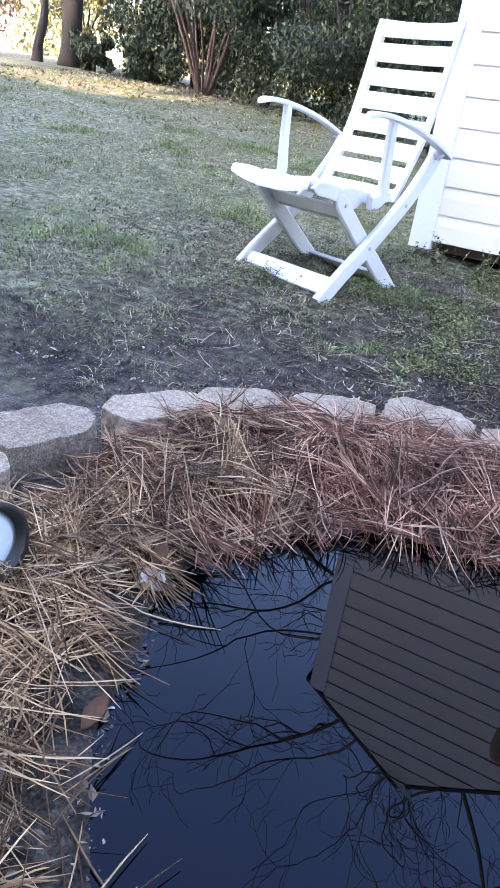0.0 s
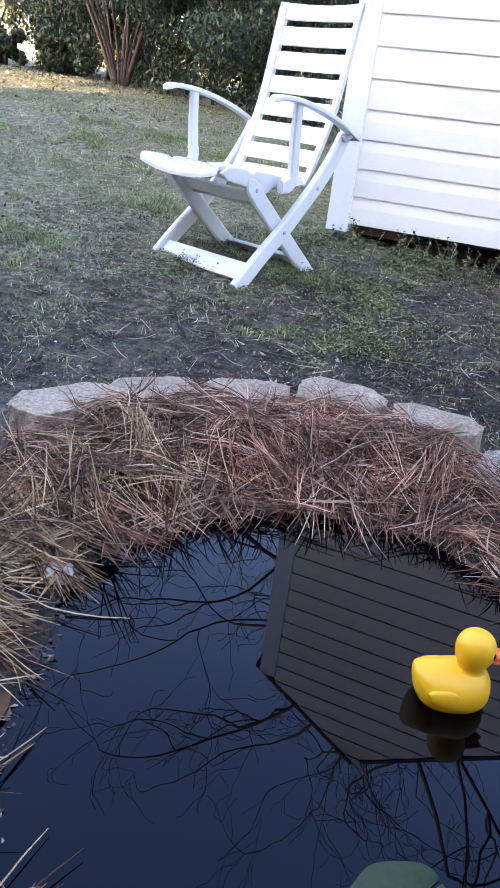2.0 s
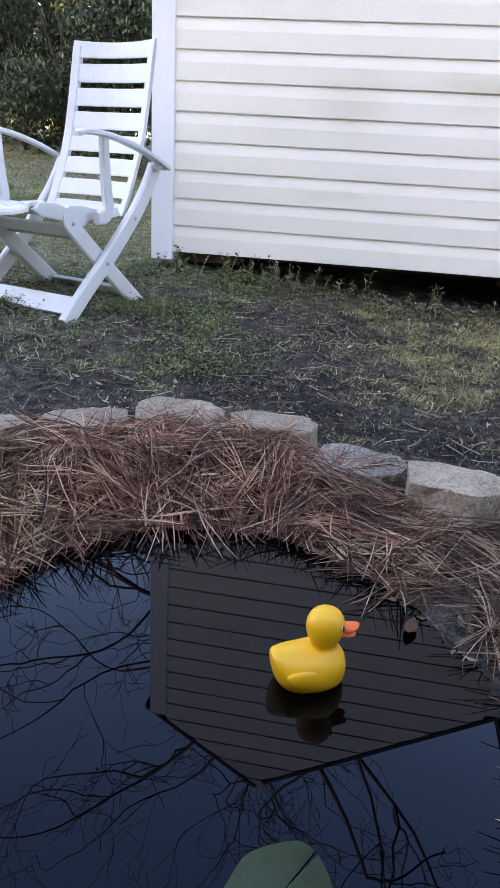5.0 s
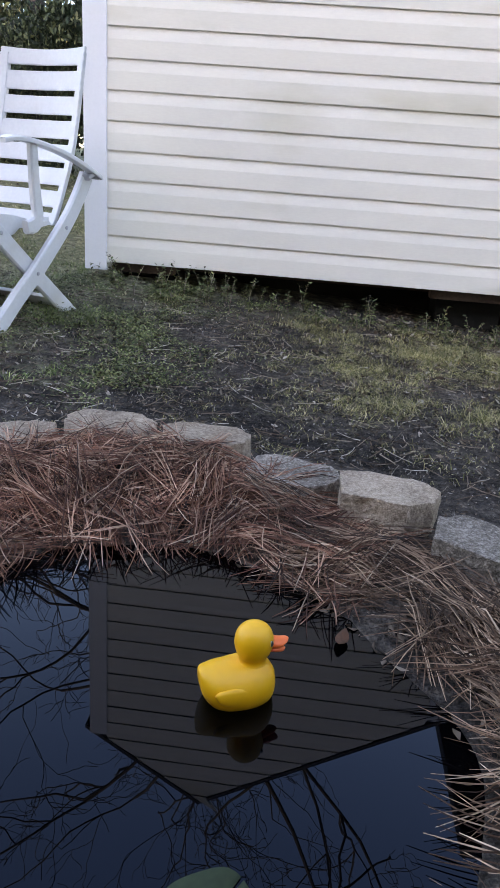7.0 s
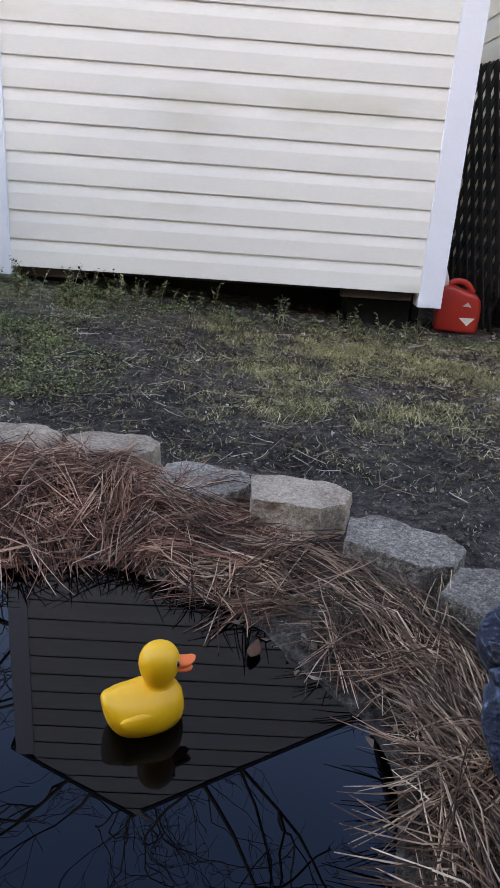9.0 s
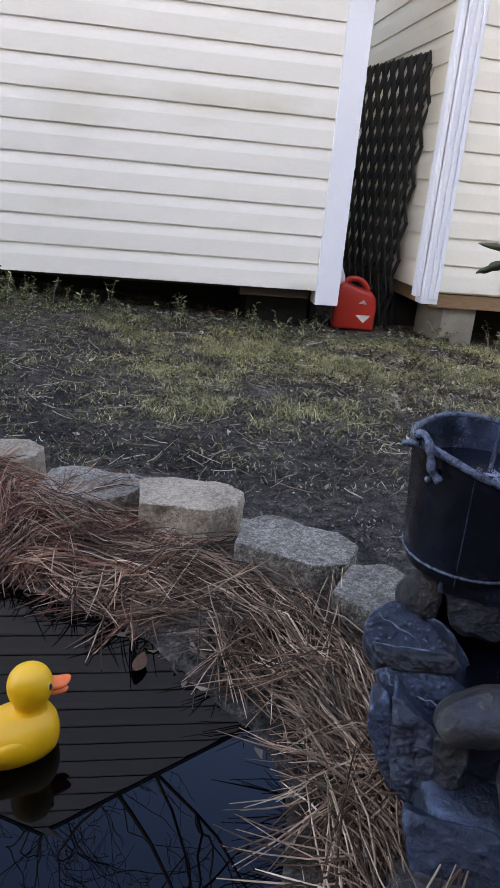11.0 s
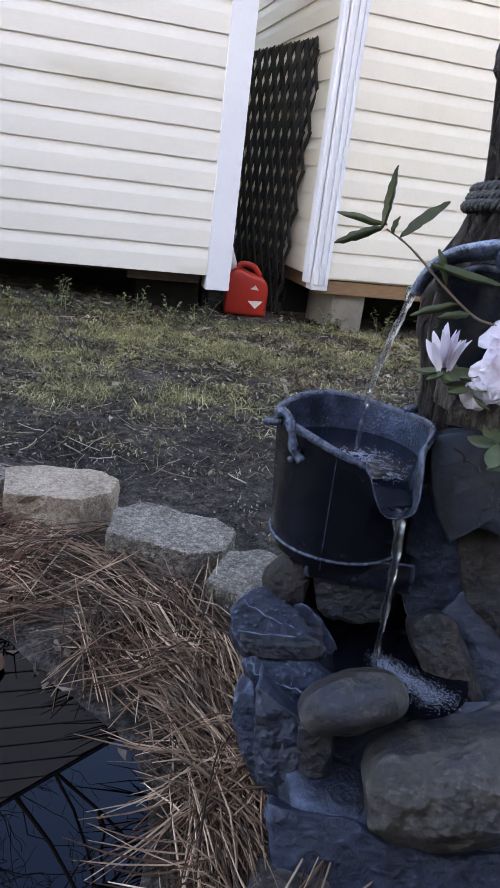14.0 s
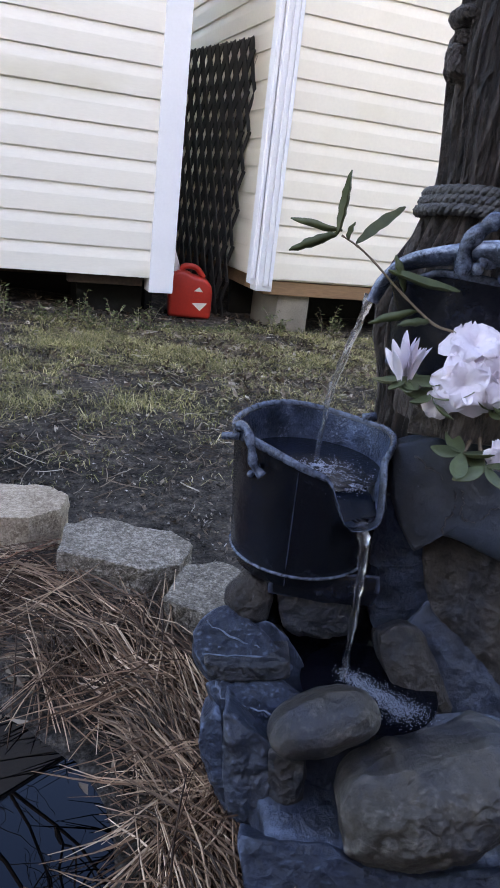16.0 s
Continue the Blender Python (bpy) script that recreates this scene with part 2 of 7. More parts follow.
def ground_material():
    """Dark soil with litter, and dry or green turf where the lawn grows."""
    m = bpy.data.materials.new("soil_and_turf")
    m.use_nodes = True
    nt = m.node_tree
    n, l = nt.nodes, nt.links
    b = n["Principled BSDF"]
    b.inputs["Roughness"].default_value = 0.95
    b.inputs["Specular IOR Level"].default_value = 0.2
    geo = n.new("ShaderNodeNewGeometry")

    def nz(scale, detail=6):
        t = n.new("ShaderNodeTexNoise")
        t.inputs["Scale"].default_value, t.inputs["Detail"].default_value = scale, detail
        l.new(geo.outputs["Position"], t.inputs["Vector"])
        return t.outputs[0]

    def crumb():
        out = None
        for s, d, k in ((3.1, 6, 0.55), (28, 9, 0.55), (150, 8, 0.5)):
            x = n.new("ShaderNodeMath")
            x.operation, x.inputs[1].default_value = "MULTIPLY_ADD", k
            l.new(nz(s, d), x.inputs[0])
            if out is None:
                x.inputs[2].default_value = -0.3
            else:
                l.new(out, x.inputs[2])
            out = x.outputs[0]
        return out

    def ramp(src, stops):
        r = n.new("ShaderNodeValToRGB")
        el = r.color_ramp.elements
        while len(el) < len(stops):
            el.new(0.5)
        for k, (p, c) in enumerate(stops):
            el[k].position, el[k].color = p, (*c, 1)
        l.new(src, r.inputs[0])
        return r.outputs[0]

    def mix(f, p, q):
        x = n.new("ShaderNodeMix")
        x.data_type = "RGBA"
        l.new(f, x.inputs[0]), l.new(p, x.inputs[6]), l.new(q, x.inputs[7])
        return x.outputs[2]

    soil = ramp(crumb(), [(0.36, (0.011, 0.0095, 0.0085)), (0.48, (0.040, 0.0335, 0.029)), (0.60, (0.090, 0.074, 0.062)), (0.74, (0.21, 0.175, 0.145))])
    turf = ramp(nz(24, 9), [(0.30, (0.055, 0.052, 0.032)), (0.5, (0.17, 0.165, 0.10)), (0.70, (0.34, 0.32, 0.21))])
    green = ramp(nz(30, 8), [(0.3, (0.05, 0.065, 0.025)), (0.7, (0.15, 0.17, 0.07))])
    turf = mix(ramp(nz(1.6, 5), [(0.48, (0, 0, 0)), (0.66, (0.8, 0.8, 0.8))]), turf, green)
    # the lawn lies up the slope; its edge is ragged
    sep = n.new("ShaderNodeSeparateXYZ")
    l.new(geo.outputs["Position"], sep.inputs[0])
    sx = n.new("ShaderNodeMath")
    sx.operation, sx.inputs[1].default_value = "MULTIPLY", -0.95
    l.new(sep.outputs[0], sx.inputs[0])
    sy = n.new("ShaderNodeMath")
    sy.operation, sy.inputs[1].default_value = "MULTIPLY_ADD", 0.6
    l.new(sep.outputs[1], sy.inputs[0]), l.new(sx.outputs[0], sy.inputs[2])
    rag = n.new("ShaderNodeMath")
    rag.operation, rag.inputs[1].default_value = "MULTIPLY_ADD", 2.4
    l.new(nz(2.6, 10), rag.inputs[0]), l.new(sy.outputs[0], rag.inputs[2])
    bits = n.new("ShaderNodeMath")
    bits.operation, bits.inputs[1].default_value = "MULTIPLY_ADD", 2.2
    l.new(nz(17, 10), bits.inputs[0]), l.new(rag.outputs[0], bits.inputs[2])
    lawn = n.new("ShaderNodeMapRange")
    lawn.inputs[1].default_value, lawn.inputs[2].default_value = 1.25, 2.3
    l.new(bits.outputs[0], lawn.inputs[0])
    col = mix(lawn.outputs[0], soil, turf)
    l.new(col, b.inputs["Base Color"])
    bp = n.new("ShaderNodeBump")
    bp.inputs["Strength"].default_value, bp.inputs["Distance"].default_value = 1.0, 0.045
    l.new(nz(60, 14), bp.inputs["Height"])
    l.new(bp.outputs[0], b.inputs["Normal"])
    return m


M_GROUND = ground_material()
build_ground()


def build_water():
    m = bpy.data.materials.new("pond_water")
    m.use_nodes = True
    b = m.node_tree.nodes["Principled BSDF"]
    # deep, dark and still: hardly anything comes back from below the surface
    b.inputs["Base Color"].default_value = (0.0004, 0.0005, 0.0008, 1)
    b.inputs["Roughness"].default_value, b.inputs["IOR"].default_value = 0.0, 1.29
    # blue tint painted into the reflections: bluer sky, dimmer shed
    b.inputs["Specular Tint"].default_value = (0.56, 0.72, 1.0, 1)
    verts, faces = [(POND.x, POND.y, WATER)], []
    for k in range(96):
        q = 2 * math.pi * k / 96
        r = pond_radius(q if q > 0 else q) + 0.04
        verts.append((POND.x + r * math.cos(q), POND.y + r * math.sin(q), WATER))
        faces.append((0, k + 1, (k + 1) % 96 + 1))
    ob = raw("water", verts, faces, m)
    ob.visible_shadow = False
    return tagged(ob, "still dark pond water mirroring branches and the shed", "water", kind="structure")


WATER = -0.10
build_water()

# ---- shed ----
COURSE, SILL_Z = 0.144, 0.15
PEAK_X, PEAK_Z, EAVE_Z, RIGHT_EAVE = 0.70, 3.50, 2.95, 2.46


def plank_mesh(bm, x0, x1, z, shape_left=None, shape_right=None, course=COURSE):
    """One siding course along x, facing -y, with a sloped upper lap. The upper ends may be cut back by the roof's slope."""
    prof = [(0.0, 0.0), (-0.0125, 0.0), (-0.0135, 0.003), (-0.0125, course * 0.60), (-0.0072, course * 0.86), (-0.0055, course + 0.002), (0.0, course + 0.002)]
    rows = []
    for end in (0, 1):
        row = []
        for y, dz in prof:
            zz = z + dz
            xl = max(x0, shape_left(zz)) if shape_left else x0
            xr = min(x1, shape_right(zz)) if shape_right else x1
            row.append(bm.verts.new((xl if not end else max(xr, xl + 0.001), y, zz)))
        rows.append(row)
    n = len(prof)
    for k in range(n):
        bm.faces.new((rows[0][k], rows[1][k], rows[1][(k + 1) % n], rows[0][(k + 1) % n]))
    bm.faces.new(rows[0]), bm.faces.new(rows[1][::-1])
    bmesh.ops.recalc_face_normals(bm, faces=bm.faces)


def siding(parent, x0, x1, z0, z1, mat, m=None, left=None, right=None, course=COURSE):
    z = z0
    while z < z1 - 0.02:
        bm = bmesh.new()
        plank_mesh(bm, x0, x1, z, left, right, course)
        if m is not None:
            bmesh.ops.transform(bm, matrix=m, verts=bm.verts)
        part("siding_plank", bm, mat, parent)
        z += course


def corner_post(parent, x0, x1, y0, y1, z0, z1, ridges=0, name="corner_trim"):
    bm = bmesh.new()
    box(bm, (x0, y0, z0), (x1, y1, z1), 0.004)
    w = (x1 - x0) / max(ridges, 1)
    for k in range(ridges):
        box(bm, (x0 + (k + 0.18) * w, y0 - 0.012, z0 + 0.03), (x0 + (k + 0.78) * w, y0 + 0.004, z1), 0.003)
    return part(name, bm, M_TRIM, parent)


def build_shed():
    shed = thing("garden_shed", "cream vinyl-sided garden shed raised on blocks, white corner trim", "shed", m=pose(0, 0, 0))
    ls = lambda z: -0.1 if z < EAVE_Z else -0.1 + (z - EAVE_Z) / (PEAK_Z - EAVE_Z) * (PEAK_X + 0.1)  # noqa: E731
    rs = lambda z: 2.34 if z < RIGHT_EAVE else 2.34 - (z - RIGHT_EAVE) / (PEAK_Z - RIGHT_EAVE) * (2.34 - PEAK_X)  # noqa: E731
    siding(shed, 0.006, 2.232, SILL_Z, PEAK_Z, M_SIDING, None, ls, rs)
    bm = bmesh.new()
    prism(bm, [(-0.09, 0.16), (2.33, 0.16), (2.33, RIGHT_EAVE), (PEAK_X, PEAK_Z), (-0.09, EAVE_Z)], -3.0, Matrix(((1, 0, 0, 0), (0, 0, -1, 0.004), (0, 1, 0, 0), (0, 0, 0, 1))))
    bmesh.ops.recalc_face_normals(bm, faces=bm.faces)
    part("wall", bm, M_SIDING, shed)
    corner_post(shed, -0.112, 0.012, -0.022, 0.10, 0.105, EAVE_Z + 0.04)
    corner_post(shed, 2.216, 2.346, -0.022, 0.10, 0.076, RIGHT_EAVE + 0.04)
    for x0, z0, x1, z1 in ((-0.15, EAVE_Z - 0.02, PEAK_X, PEAK_Z + 0.015), (2.40, RIGHT_EAVE - 0.02, PEAK_X, PEAK_Z + 0.015)):
        bm = bmesh.new()
        prism(bm, [(x0, z0), (x1, z1), (x1, z1 + 0.03), (x0, z0 + 0.03)], -3.2, Matrix(((1, 0, 0, 0), (0, 0, -1, -0.012), (0, 1, 0, 0), (0, 0, 0, 1))))
        bmesh.ops.recalc_face_normals(bm, faces=bm.faces)
        part("roof", bm, M_SHINGLE, shed, "dark shingle roof slope")
    # piers painted near black so that they sink into the gap's shade
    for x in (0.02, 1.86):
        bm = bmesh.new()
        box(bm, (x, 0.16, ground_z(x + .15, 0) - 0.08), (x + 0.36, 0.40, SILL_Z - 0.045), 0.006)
        part("pier_block", bm, M_GAP_SHADE, shed, "wooden pier painted near black as gap shade")
    # added near-black panels stand for the shade under the shed
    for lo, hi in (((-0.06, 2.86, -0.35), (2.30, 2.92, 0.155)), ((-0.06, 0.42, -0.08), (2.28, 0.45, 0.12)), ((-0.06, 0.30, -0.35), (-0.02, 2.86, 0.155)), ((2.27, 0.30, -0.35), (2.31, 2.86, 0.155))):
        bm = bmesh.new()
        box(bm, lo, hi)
        part("gap_shade_panel", bm, M_GAP_SHADE, shed)
    for x0, x1 in ((0.05, 0.38), (1.80, 2.19)):
        bm = bmesh.new()
        box(bm, (x0, 0.03, SILL_Z - 0.052), (x1, 0.11, SILL_Z + 0.004), 0.004)
        part("sill_board", bm, M_PIER, shed, "weathered grey-brown board under the siding")
    for y in (0.22, 1.4, 2.8):
        bm = bmesh.new()
        box(bm, (-0.08, y, SILL_Z - 0.045), (2.32, y + 0.09, SILL_Z + 0.01), 0.004)
        part("joist", bm, M_PIER, shed)
    return shed


build_shed()


def build_house():
    """The taller building beside the shed: front wall, side wall along the gap, and a ridged white corner."""
    house = thing("side_building", "cream vinyl-sided building on concrete piers, ridged white corner", "building", m=pose(2.83, -0.06, 0))
    siding(house, 0.05, 6.0, 0.200, 3.2, M_SIDING_B, course=0.1445)
    turn = pose(0, 0, 0, 0, 0, -90)
    siding(house, -5.0, -0.05, 0.200, 3.2, M_SIDING_B, turn, course=0.1445)
    bm = bmesh.new()
    box(bm, (0.006, 0.006, 0.19), (6.0, 5.0, 3.3))
    part("wall", bm, M_SIDING_B, house)
    corner_post(house, -0.035, 0.062, -0.03, 0.06, 0.13, 3.2, 3)
    corner_post(house, -0.066, -0.037, -0.012, 0.05, 0.165, 3.2, 1)
    bm = bmesh.new()
    box(bm, (0.02, 0.0, 0.11), (6.0, 0.1, 0.186), 0.004)
    box(bm, (0.02, 0.1, 0.11), (0.11, 5.0, 0.186), 0.004)
    part("sill_board", bm, M_BOARD, house, "bare reddish lumber sill under the siding")
    for x, y in ((0.13, 0.03), (2.4, 0.03), (4.8, 0.03)):
        bm = bmesh.new()
        box(bm, (x, y, -0.2), (x + 0.2, y + 0.4, 0.108), 0.006)
        part("pier_block", bm, M_CONCRETE, house)
    # added near-black panel that keeps the space below the sill dark
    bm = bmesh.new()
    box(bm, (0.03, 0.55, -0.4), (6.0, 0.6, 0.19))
    part("gap_shade_panel", bm, M_GAP_SHADE, house)
    bm = bmesh.new()
    box(bm, (-0.3, -0.3, 3.2), (6.3, 5.3, 3.3), 0.01)
    part("roof", bm, M_SHINGLE, house)
    return house


build_house()


def build_shade_wall():
    """A plain wall, unseen behind the camera, added so that its shade lies over the pond."""
    bm = bmesh.new()
    box(bm, (-10.2, -10.4, -0.6), (14, -10.0, 8.4))
    # lower left end lets a strip of sun onto the far lawn
    box(bm, (-15.5, -10.4, -0.6), (-10.2, -10.0, 6.0))
    ob = link("shade_wall", bm, M_SHADE_WALL)
    return tagged(ob, "unseen plain brown wall added to shade the pond", "wall", kind="structure")


build_shade_wall()

# ---- garden chair ----
M_BOLT = material("dull_bolt", (0.45, 0.45, 0.46), 0.5, 0.1, 20, 80, 0, metal=0.6)


def strip(bm, path, half_w, thick, axis=(0, 1, 0), y=0.0):
    """A flat bar with rounded edges that follows a path of (x, z) in an upright plane; half_w: half its height across the path; thick: along y."""
    pts = [Vector((x, 0, z)) for x, z in path]
    rings = []
    for i, p in enumerate(pts):
        d = (pts[min(i + 1, len(pts) - 1)] - pts[max(i - 1, 0)]).normalized()
        nrm = Vector((-d.z, 0, d.x))
        w = half_w[i] if hasattr(half_w, "__len__") else half_w
        c = min(w, thick / 2) * 0.45
        ring = [(w, thick / 2 - c), (w - c, thick / 2), (-w + c, thick / 2), (-w, thick / 2 - c), (-w, -thick / 2 + c), (-w + c, -thick / 2), (w - c, -thick / 2), (w, -thick / 2 + c)]
        rings.append([bm.verts.new(p + nrm * q + Vector((0, y + r, 0))) for q, r in ring])
    for r0, r1 in zip(rings, rings[1:]):
        for k in range(8):
            bm.faces.new((r0[k], r0[(k + 1) % 8], r1[(k + 1) % 8], r1[k]))
    bm.faces.new(rings[0][::-1]), bm.faces.new(rings[-1])
    bmesh.ops.recalc_face_normals(bm, faces=bm.faces)
    return bm


def smooth_path(pts, n=6):
    """A Catmull-Rom curve through the points."""
    pts = [Vector(p) for p in pts]
    ext = [2 * pts[0] - pts[1], *pts, 2 * pts[-1] - pts[-2]]
    out = []
    for p0, p1, p2, p3 in zip(ext, ext[1:], ext[2:], ext[3:]):
        for k in range(n):
            t = k / n
            out.append(0.5 * (2 * p1 + (p2 - p0) * t + (2 * p0 - 5 * p1 + 4 * p2 - p3) * t * t + (3 * p1 - p0 - 3 * p2 + p3) * t ** 3))
    return [tuple(p) for p in (*out, pts[-1])]


CHAIR_W = 0.55


def ribbon(bm, rings):
    """Closes rings of points into a skin with two end caps."""
    m = len(rings[0])
    for r0, r1 in zip(rings, rings[1:]):
        for k in range(m):
            bm.faces.new((r0[k], r0[(k + 1) % m], r1[(k + 1) % m], r1[k]))
    bm.faces.new(rings[0][::-1]), bm.faces.new(rings[-1])
    bmesh.ops.recalc_face_normals(bm, faces=bm.faces)
    return bm


def rounded_ends(path, half_w, n=5):
    """Half widths along a path that close it with a rounded far end."""
    w = [half_w] * len(path)
    for k in range(min(n, len(w))):
        w[-1 - k] = half_w * math.sqrt(max(0.06, 1 - (1 - k / n) ** 2))
    return w


def build_chair():
    chair = thing("garden_chair", "weathered white slatted resin folding garden chair on the grass", "chair", m=pose(-0.102, -1.208, -0.012, 0, 0, 71))
    for side, y in ((0, 0.0), (1, CHAIR_W)):
        inner = 0.036 if side == 0 else -0.036
        out = -0.036 if side == 0 else 0.036
        bm = bmesh.new()
        strip(bm, smooth_path([(-0.012, -0.015), (0.12, 0.105), (0.25, 0.212), (0.42, 0.37), (0.50, 0.455), (0.565, 0.54), (0.61, 0.612)]), 0.037, 0.034, y=y)
        long_leg = part("leg", bm, M_CHAIR, chair)
        bm = bmesh.new()
        path = smooth_path([(0.56, -0.03), (0.40, 0.105), (0.25, 0.232), (0.12, 0.345), (0.035, 0.425)], 8)
        strip(bm, path, rounded_ends(path, 0.037, 4), 0.030, y=y + inner)
        short_leg = part("leg", bm, M_CHAIR, chair)
        for x, z, dy in ((0.25, 0.214, 0.018), (0.085, 0.385, -0.020), (0.445, 0.395, 0.018)):
            bm = bmesh.new()
            face = -1 if side == 0 else 1
            at = y + face * dy if dy > 0 else y + inner + face * 0.016
            lathe(bm, [(0.0085, 0), (0.0085, 0.003), (0.006, 0.005)], 12, Matrix.Translation((x, at, z)) @ pose(0, 0, 0, 90 if side == 0 else -90))
            part("bolt", bm, M_BOLT, long_leg if dy > 0 else short_leg)
        # the armrest: a flat board, broad in front, sloping down to its rear joint
        bm = bmesh.new()
        arm = smooth_path([(0.055, 0.730), (0.11, 0.742), (0.22, 0.736), (0.34, 0.716), (0.46, 0.686), (0.56, 0.652), (0.66, 0.612)], 6)
        n = len(arm)
        rings = []
        for i, (x, z) in enumerate(arm):
            f = i / (n - 1)
            w = 0.030 * min(1.0, 0.55 + 5 * f) * (1 - 0.35 * f)
            h = 0.0085
            rings.append([bm.verts.new((x, y + out + q, z + r)) for q, r in ((w, 0.3 * h), (w * 0.82, h), (-w * 0.82, h), (-w, 0.3 * h), (-w, -h), (-w * 0.9, -1.3 * h), (w * 0.9, -1.3 * h), (w, -h))])
        ribbon(bm, rings)
        part("armrest", bm, M_CHAIR, chair, smooth=False)
        # the flat arm post with its rounded foot
        bm = bmesh.new()
        post = smooth_path([(0.225, 0.728), (0.228, 0.62), (0.236, 0.52), (0.243, 0.455), (0.222, 0.418), (0.17, 0.408)], 6)
        strip(bm, post, [0.021 + 0.006 * min(1, i / 18) + (0.004 if 20 < i < 28 else 0) for i in range(len(post))], 0.030, y=y + out * 0.85)
        part("arm_post", bm, M_CHAIR, chair)
        bm = bmesh.new()
        strip(bm, [(0.575, 0.605), (0.61, 0.622), (0.65, 0.612)], 0.012, 0.05, y=y + out * 0.6)
        part("arm_joint", bm, M_BOLT, chair, "dull grey arm joint")
    # boards between the feet, boards and a rod under the seat
    for x, z, w, tilt, lo in ((0.052, 0.050, 0.046, -42, 0.012), (0.47, 0.055, 0.040, 42, 0.05)):
        bm = bmesh.new()
        box(bm, (-w, lo, -0.009), (w, CHAIR_W - lo, 0.009), 0.004, Matrix.Translation((x, 0, z)) @ pose(0, 0, 0, 0, tilt, 0))
        part("stretcher", bm, M_CHAIR, chair)
    bm = bmesh.new()
    box(bm, (-0.034, 0.05, -0.008), (0.034, CHAIR_W - 0.05, 0.008), 0.004, Matrix.Translation((0.13, 0, 0.352)) @ pose(0, 0, 0, 0, 42, 0))
    part("crossbar", bm, M_CHAIR, chair)
    bm = bmesh.new()
    tube(bm, [(0.185, 0.03, 0.318), (0.185, CHAIR_W - 0.03, 0.318)], 0.011, 12)
    part("rod", bm, M_BOLT, chair, "dull grey cross rod", smooth=True)
    # the seat: slats over a dished curve with a rolled front, between two skirts
    seat = [(-0.136, 0.448), (-0.128, 0.464), (-0.095, 0.468), (-0.03, 0.458), (0.06, 0.444), (0.16, 0.434), (0.28, 0.428), (0.40, 0.430)]
    curve = smooth_path(seat, 8)
    slats = 6
    step = (len(curve) - 1) / slats
    for k in range(slats):
        a, b = int(round(k * step)), int(round((k + 1) * step)) - (0 if k == slats - 1 else 1)
        bm = bmesh.new()
        rings = []
        for j in range(11):
            u = 2 * j / 10 - 1
            y = CHAIR_W / 2 + u * (CHAIR_W / 2 - 0.042)
            sag = -0.030 * (1 - abs(u) ** 2.4)
            rings.append([bm.verts.new((x, y, z + sag + o)) for o in (0.007, -0.007) for x, z in (curve[a:b + 1] if o > 0 else curve[a:b + 1][::-1])])
        ribbon(bm, rings)
        part("seat_slat", bm, M_CHAIR, chair)
    for y in (0.036, CHAIR_W - 0.036):
        bm = bmesh.new()
        prism(bm, [(-0.125, 0.448), (-0.085, 0.472), (-0.03, 0.470), (0.02, 0.462), (0.055, 0.448), (0.075, 0.458), (0.16, 0.452), (0.235, 0.436), (0.30, 0.420), (0.38, 0.425), (0.40, 0.408), (0.30, 0.392), (0.20, 0.398), (0.165, 0.375), (0.135, 0.368), (0.115, 0.392), (0.02, 0.402), (-0.09, 0.424)], 0.022,
              Matrix(((1, 0, 0, 0), (0, 0, -1, y + 0.011), (0, 1, 0, 0), (0, 0, 0, 1))))
        bmesh.ops.recalc_face_normals(bm, faces=bm.faces)
        bmesh.ops.bevel(bm, geom=[ed for ed in bm.edges if ed.calc_face_angle(0) > 1.2], offset=0.003, segments=2, affect="EDGES")
        part("seat_skirt", bm, M_CHAIR, chair)
    # the back: a leaning, hollowed panel of wide slats between two stiles
    back = smooth_path([(0.43, 0.395), (0.462, 0.447), (0.512, 0.549), (0.556, 0.647), (0.590, 0.746), (0.615, 0.847), (0.637, 0.946), (0.658, 1.05), (0.674, 1.135)], 8)

    def at_height(z):
        for (x0, z0), (x1, z1) in zip(back, back[1:]):
            if z <= z1:
                return x0 + (x1 - x0) * (z - z0) / (z1 - z0)
        return back[-1][0]

    y_lo, y_hi = 0.040, CHAIR_W - 0.040

    def panel(name, z0, z1, y0, y1, thick, cuts=10, up=3, bow=0.0):
        bm = bmesh.new()
        front, rear = [], []
        for a in range(up + 1):
            for j in range(cuts + 1):
                y = y0 + (y1 - y0) * j / cuts
                u = (2 * y - CHAIR_W) / (y_hi - y_lo)
                z = z0 + (z1 - z0) * a / up + bow * (1 - u * u) * (a / up)
                x = at_height(min(z, 1.135)) + 0.042 * (1 - u * u)
                front.append(bm.verts.new((x - thick / 2, y, z)))
                rear.append(bm.verts.new((x + thick / 2, y, z)))
        w = cuts + 1
        for a in range(up):
            for j in range(cuts):
                k = a * w + j
                bm.faces.new((front[k], front[k + w], front[k + w + 1], front[k + 1]))
                bm.faces.new((rear[k], rear[k + 1], rear[k + w + 1], rear[k + w]))
        rim = [*range(0, cuts)] + [a * w + cuts for a in range(up)] + [up * w + j for j in range(cuts, 0, -1)] + [a * w for a in range(up, 0, -1)]
        for i, k in enumerate(rim):
            k2 = rim[(i + 1) % len(rim)]
            bm.faces.new((front[k], front[k2], rear[k2], rear[k]))
        bmesh.ops.recalc_face_normals(bm, faces=bm.faces)
        bmesh.ops.bevel(bm, geom=[ed for ed in bm.edges if len(ed.link_faces) == 2 and ed.calc_face_angle(0) > 1.0], offset=0.003, segments=2, affect="EDGES")
        return part(name, bm, M_CHAIR, chair)

    panel("stile", 0.40, 1.118, y_lo, y_lo + 0.040, 0.024, 2, 24)
    panel("stile", 0.40, 1.118, y_hi - 0.040, y_hi, 0.024, 2, 24)
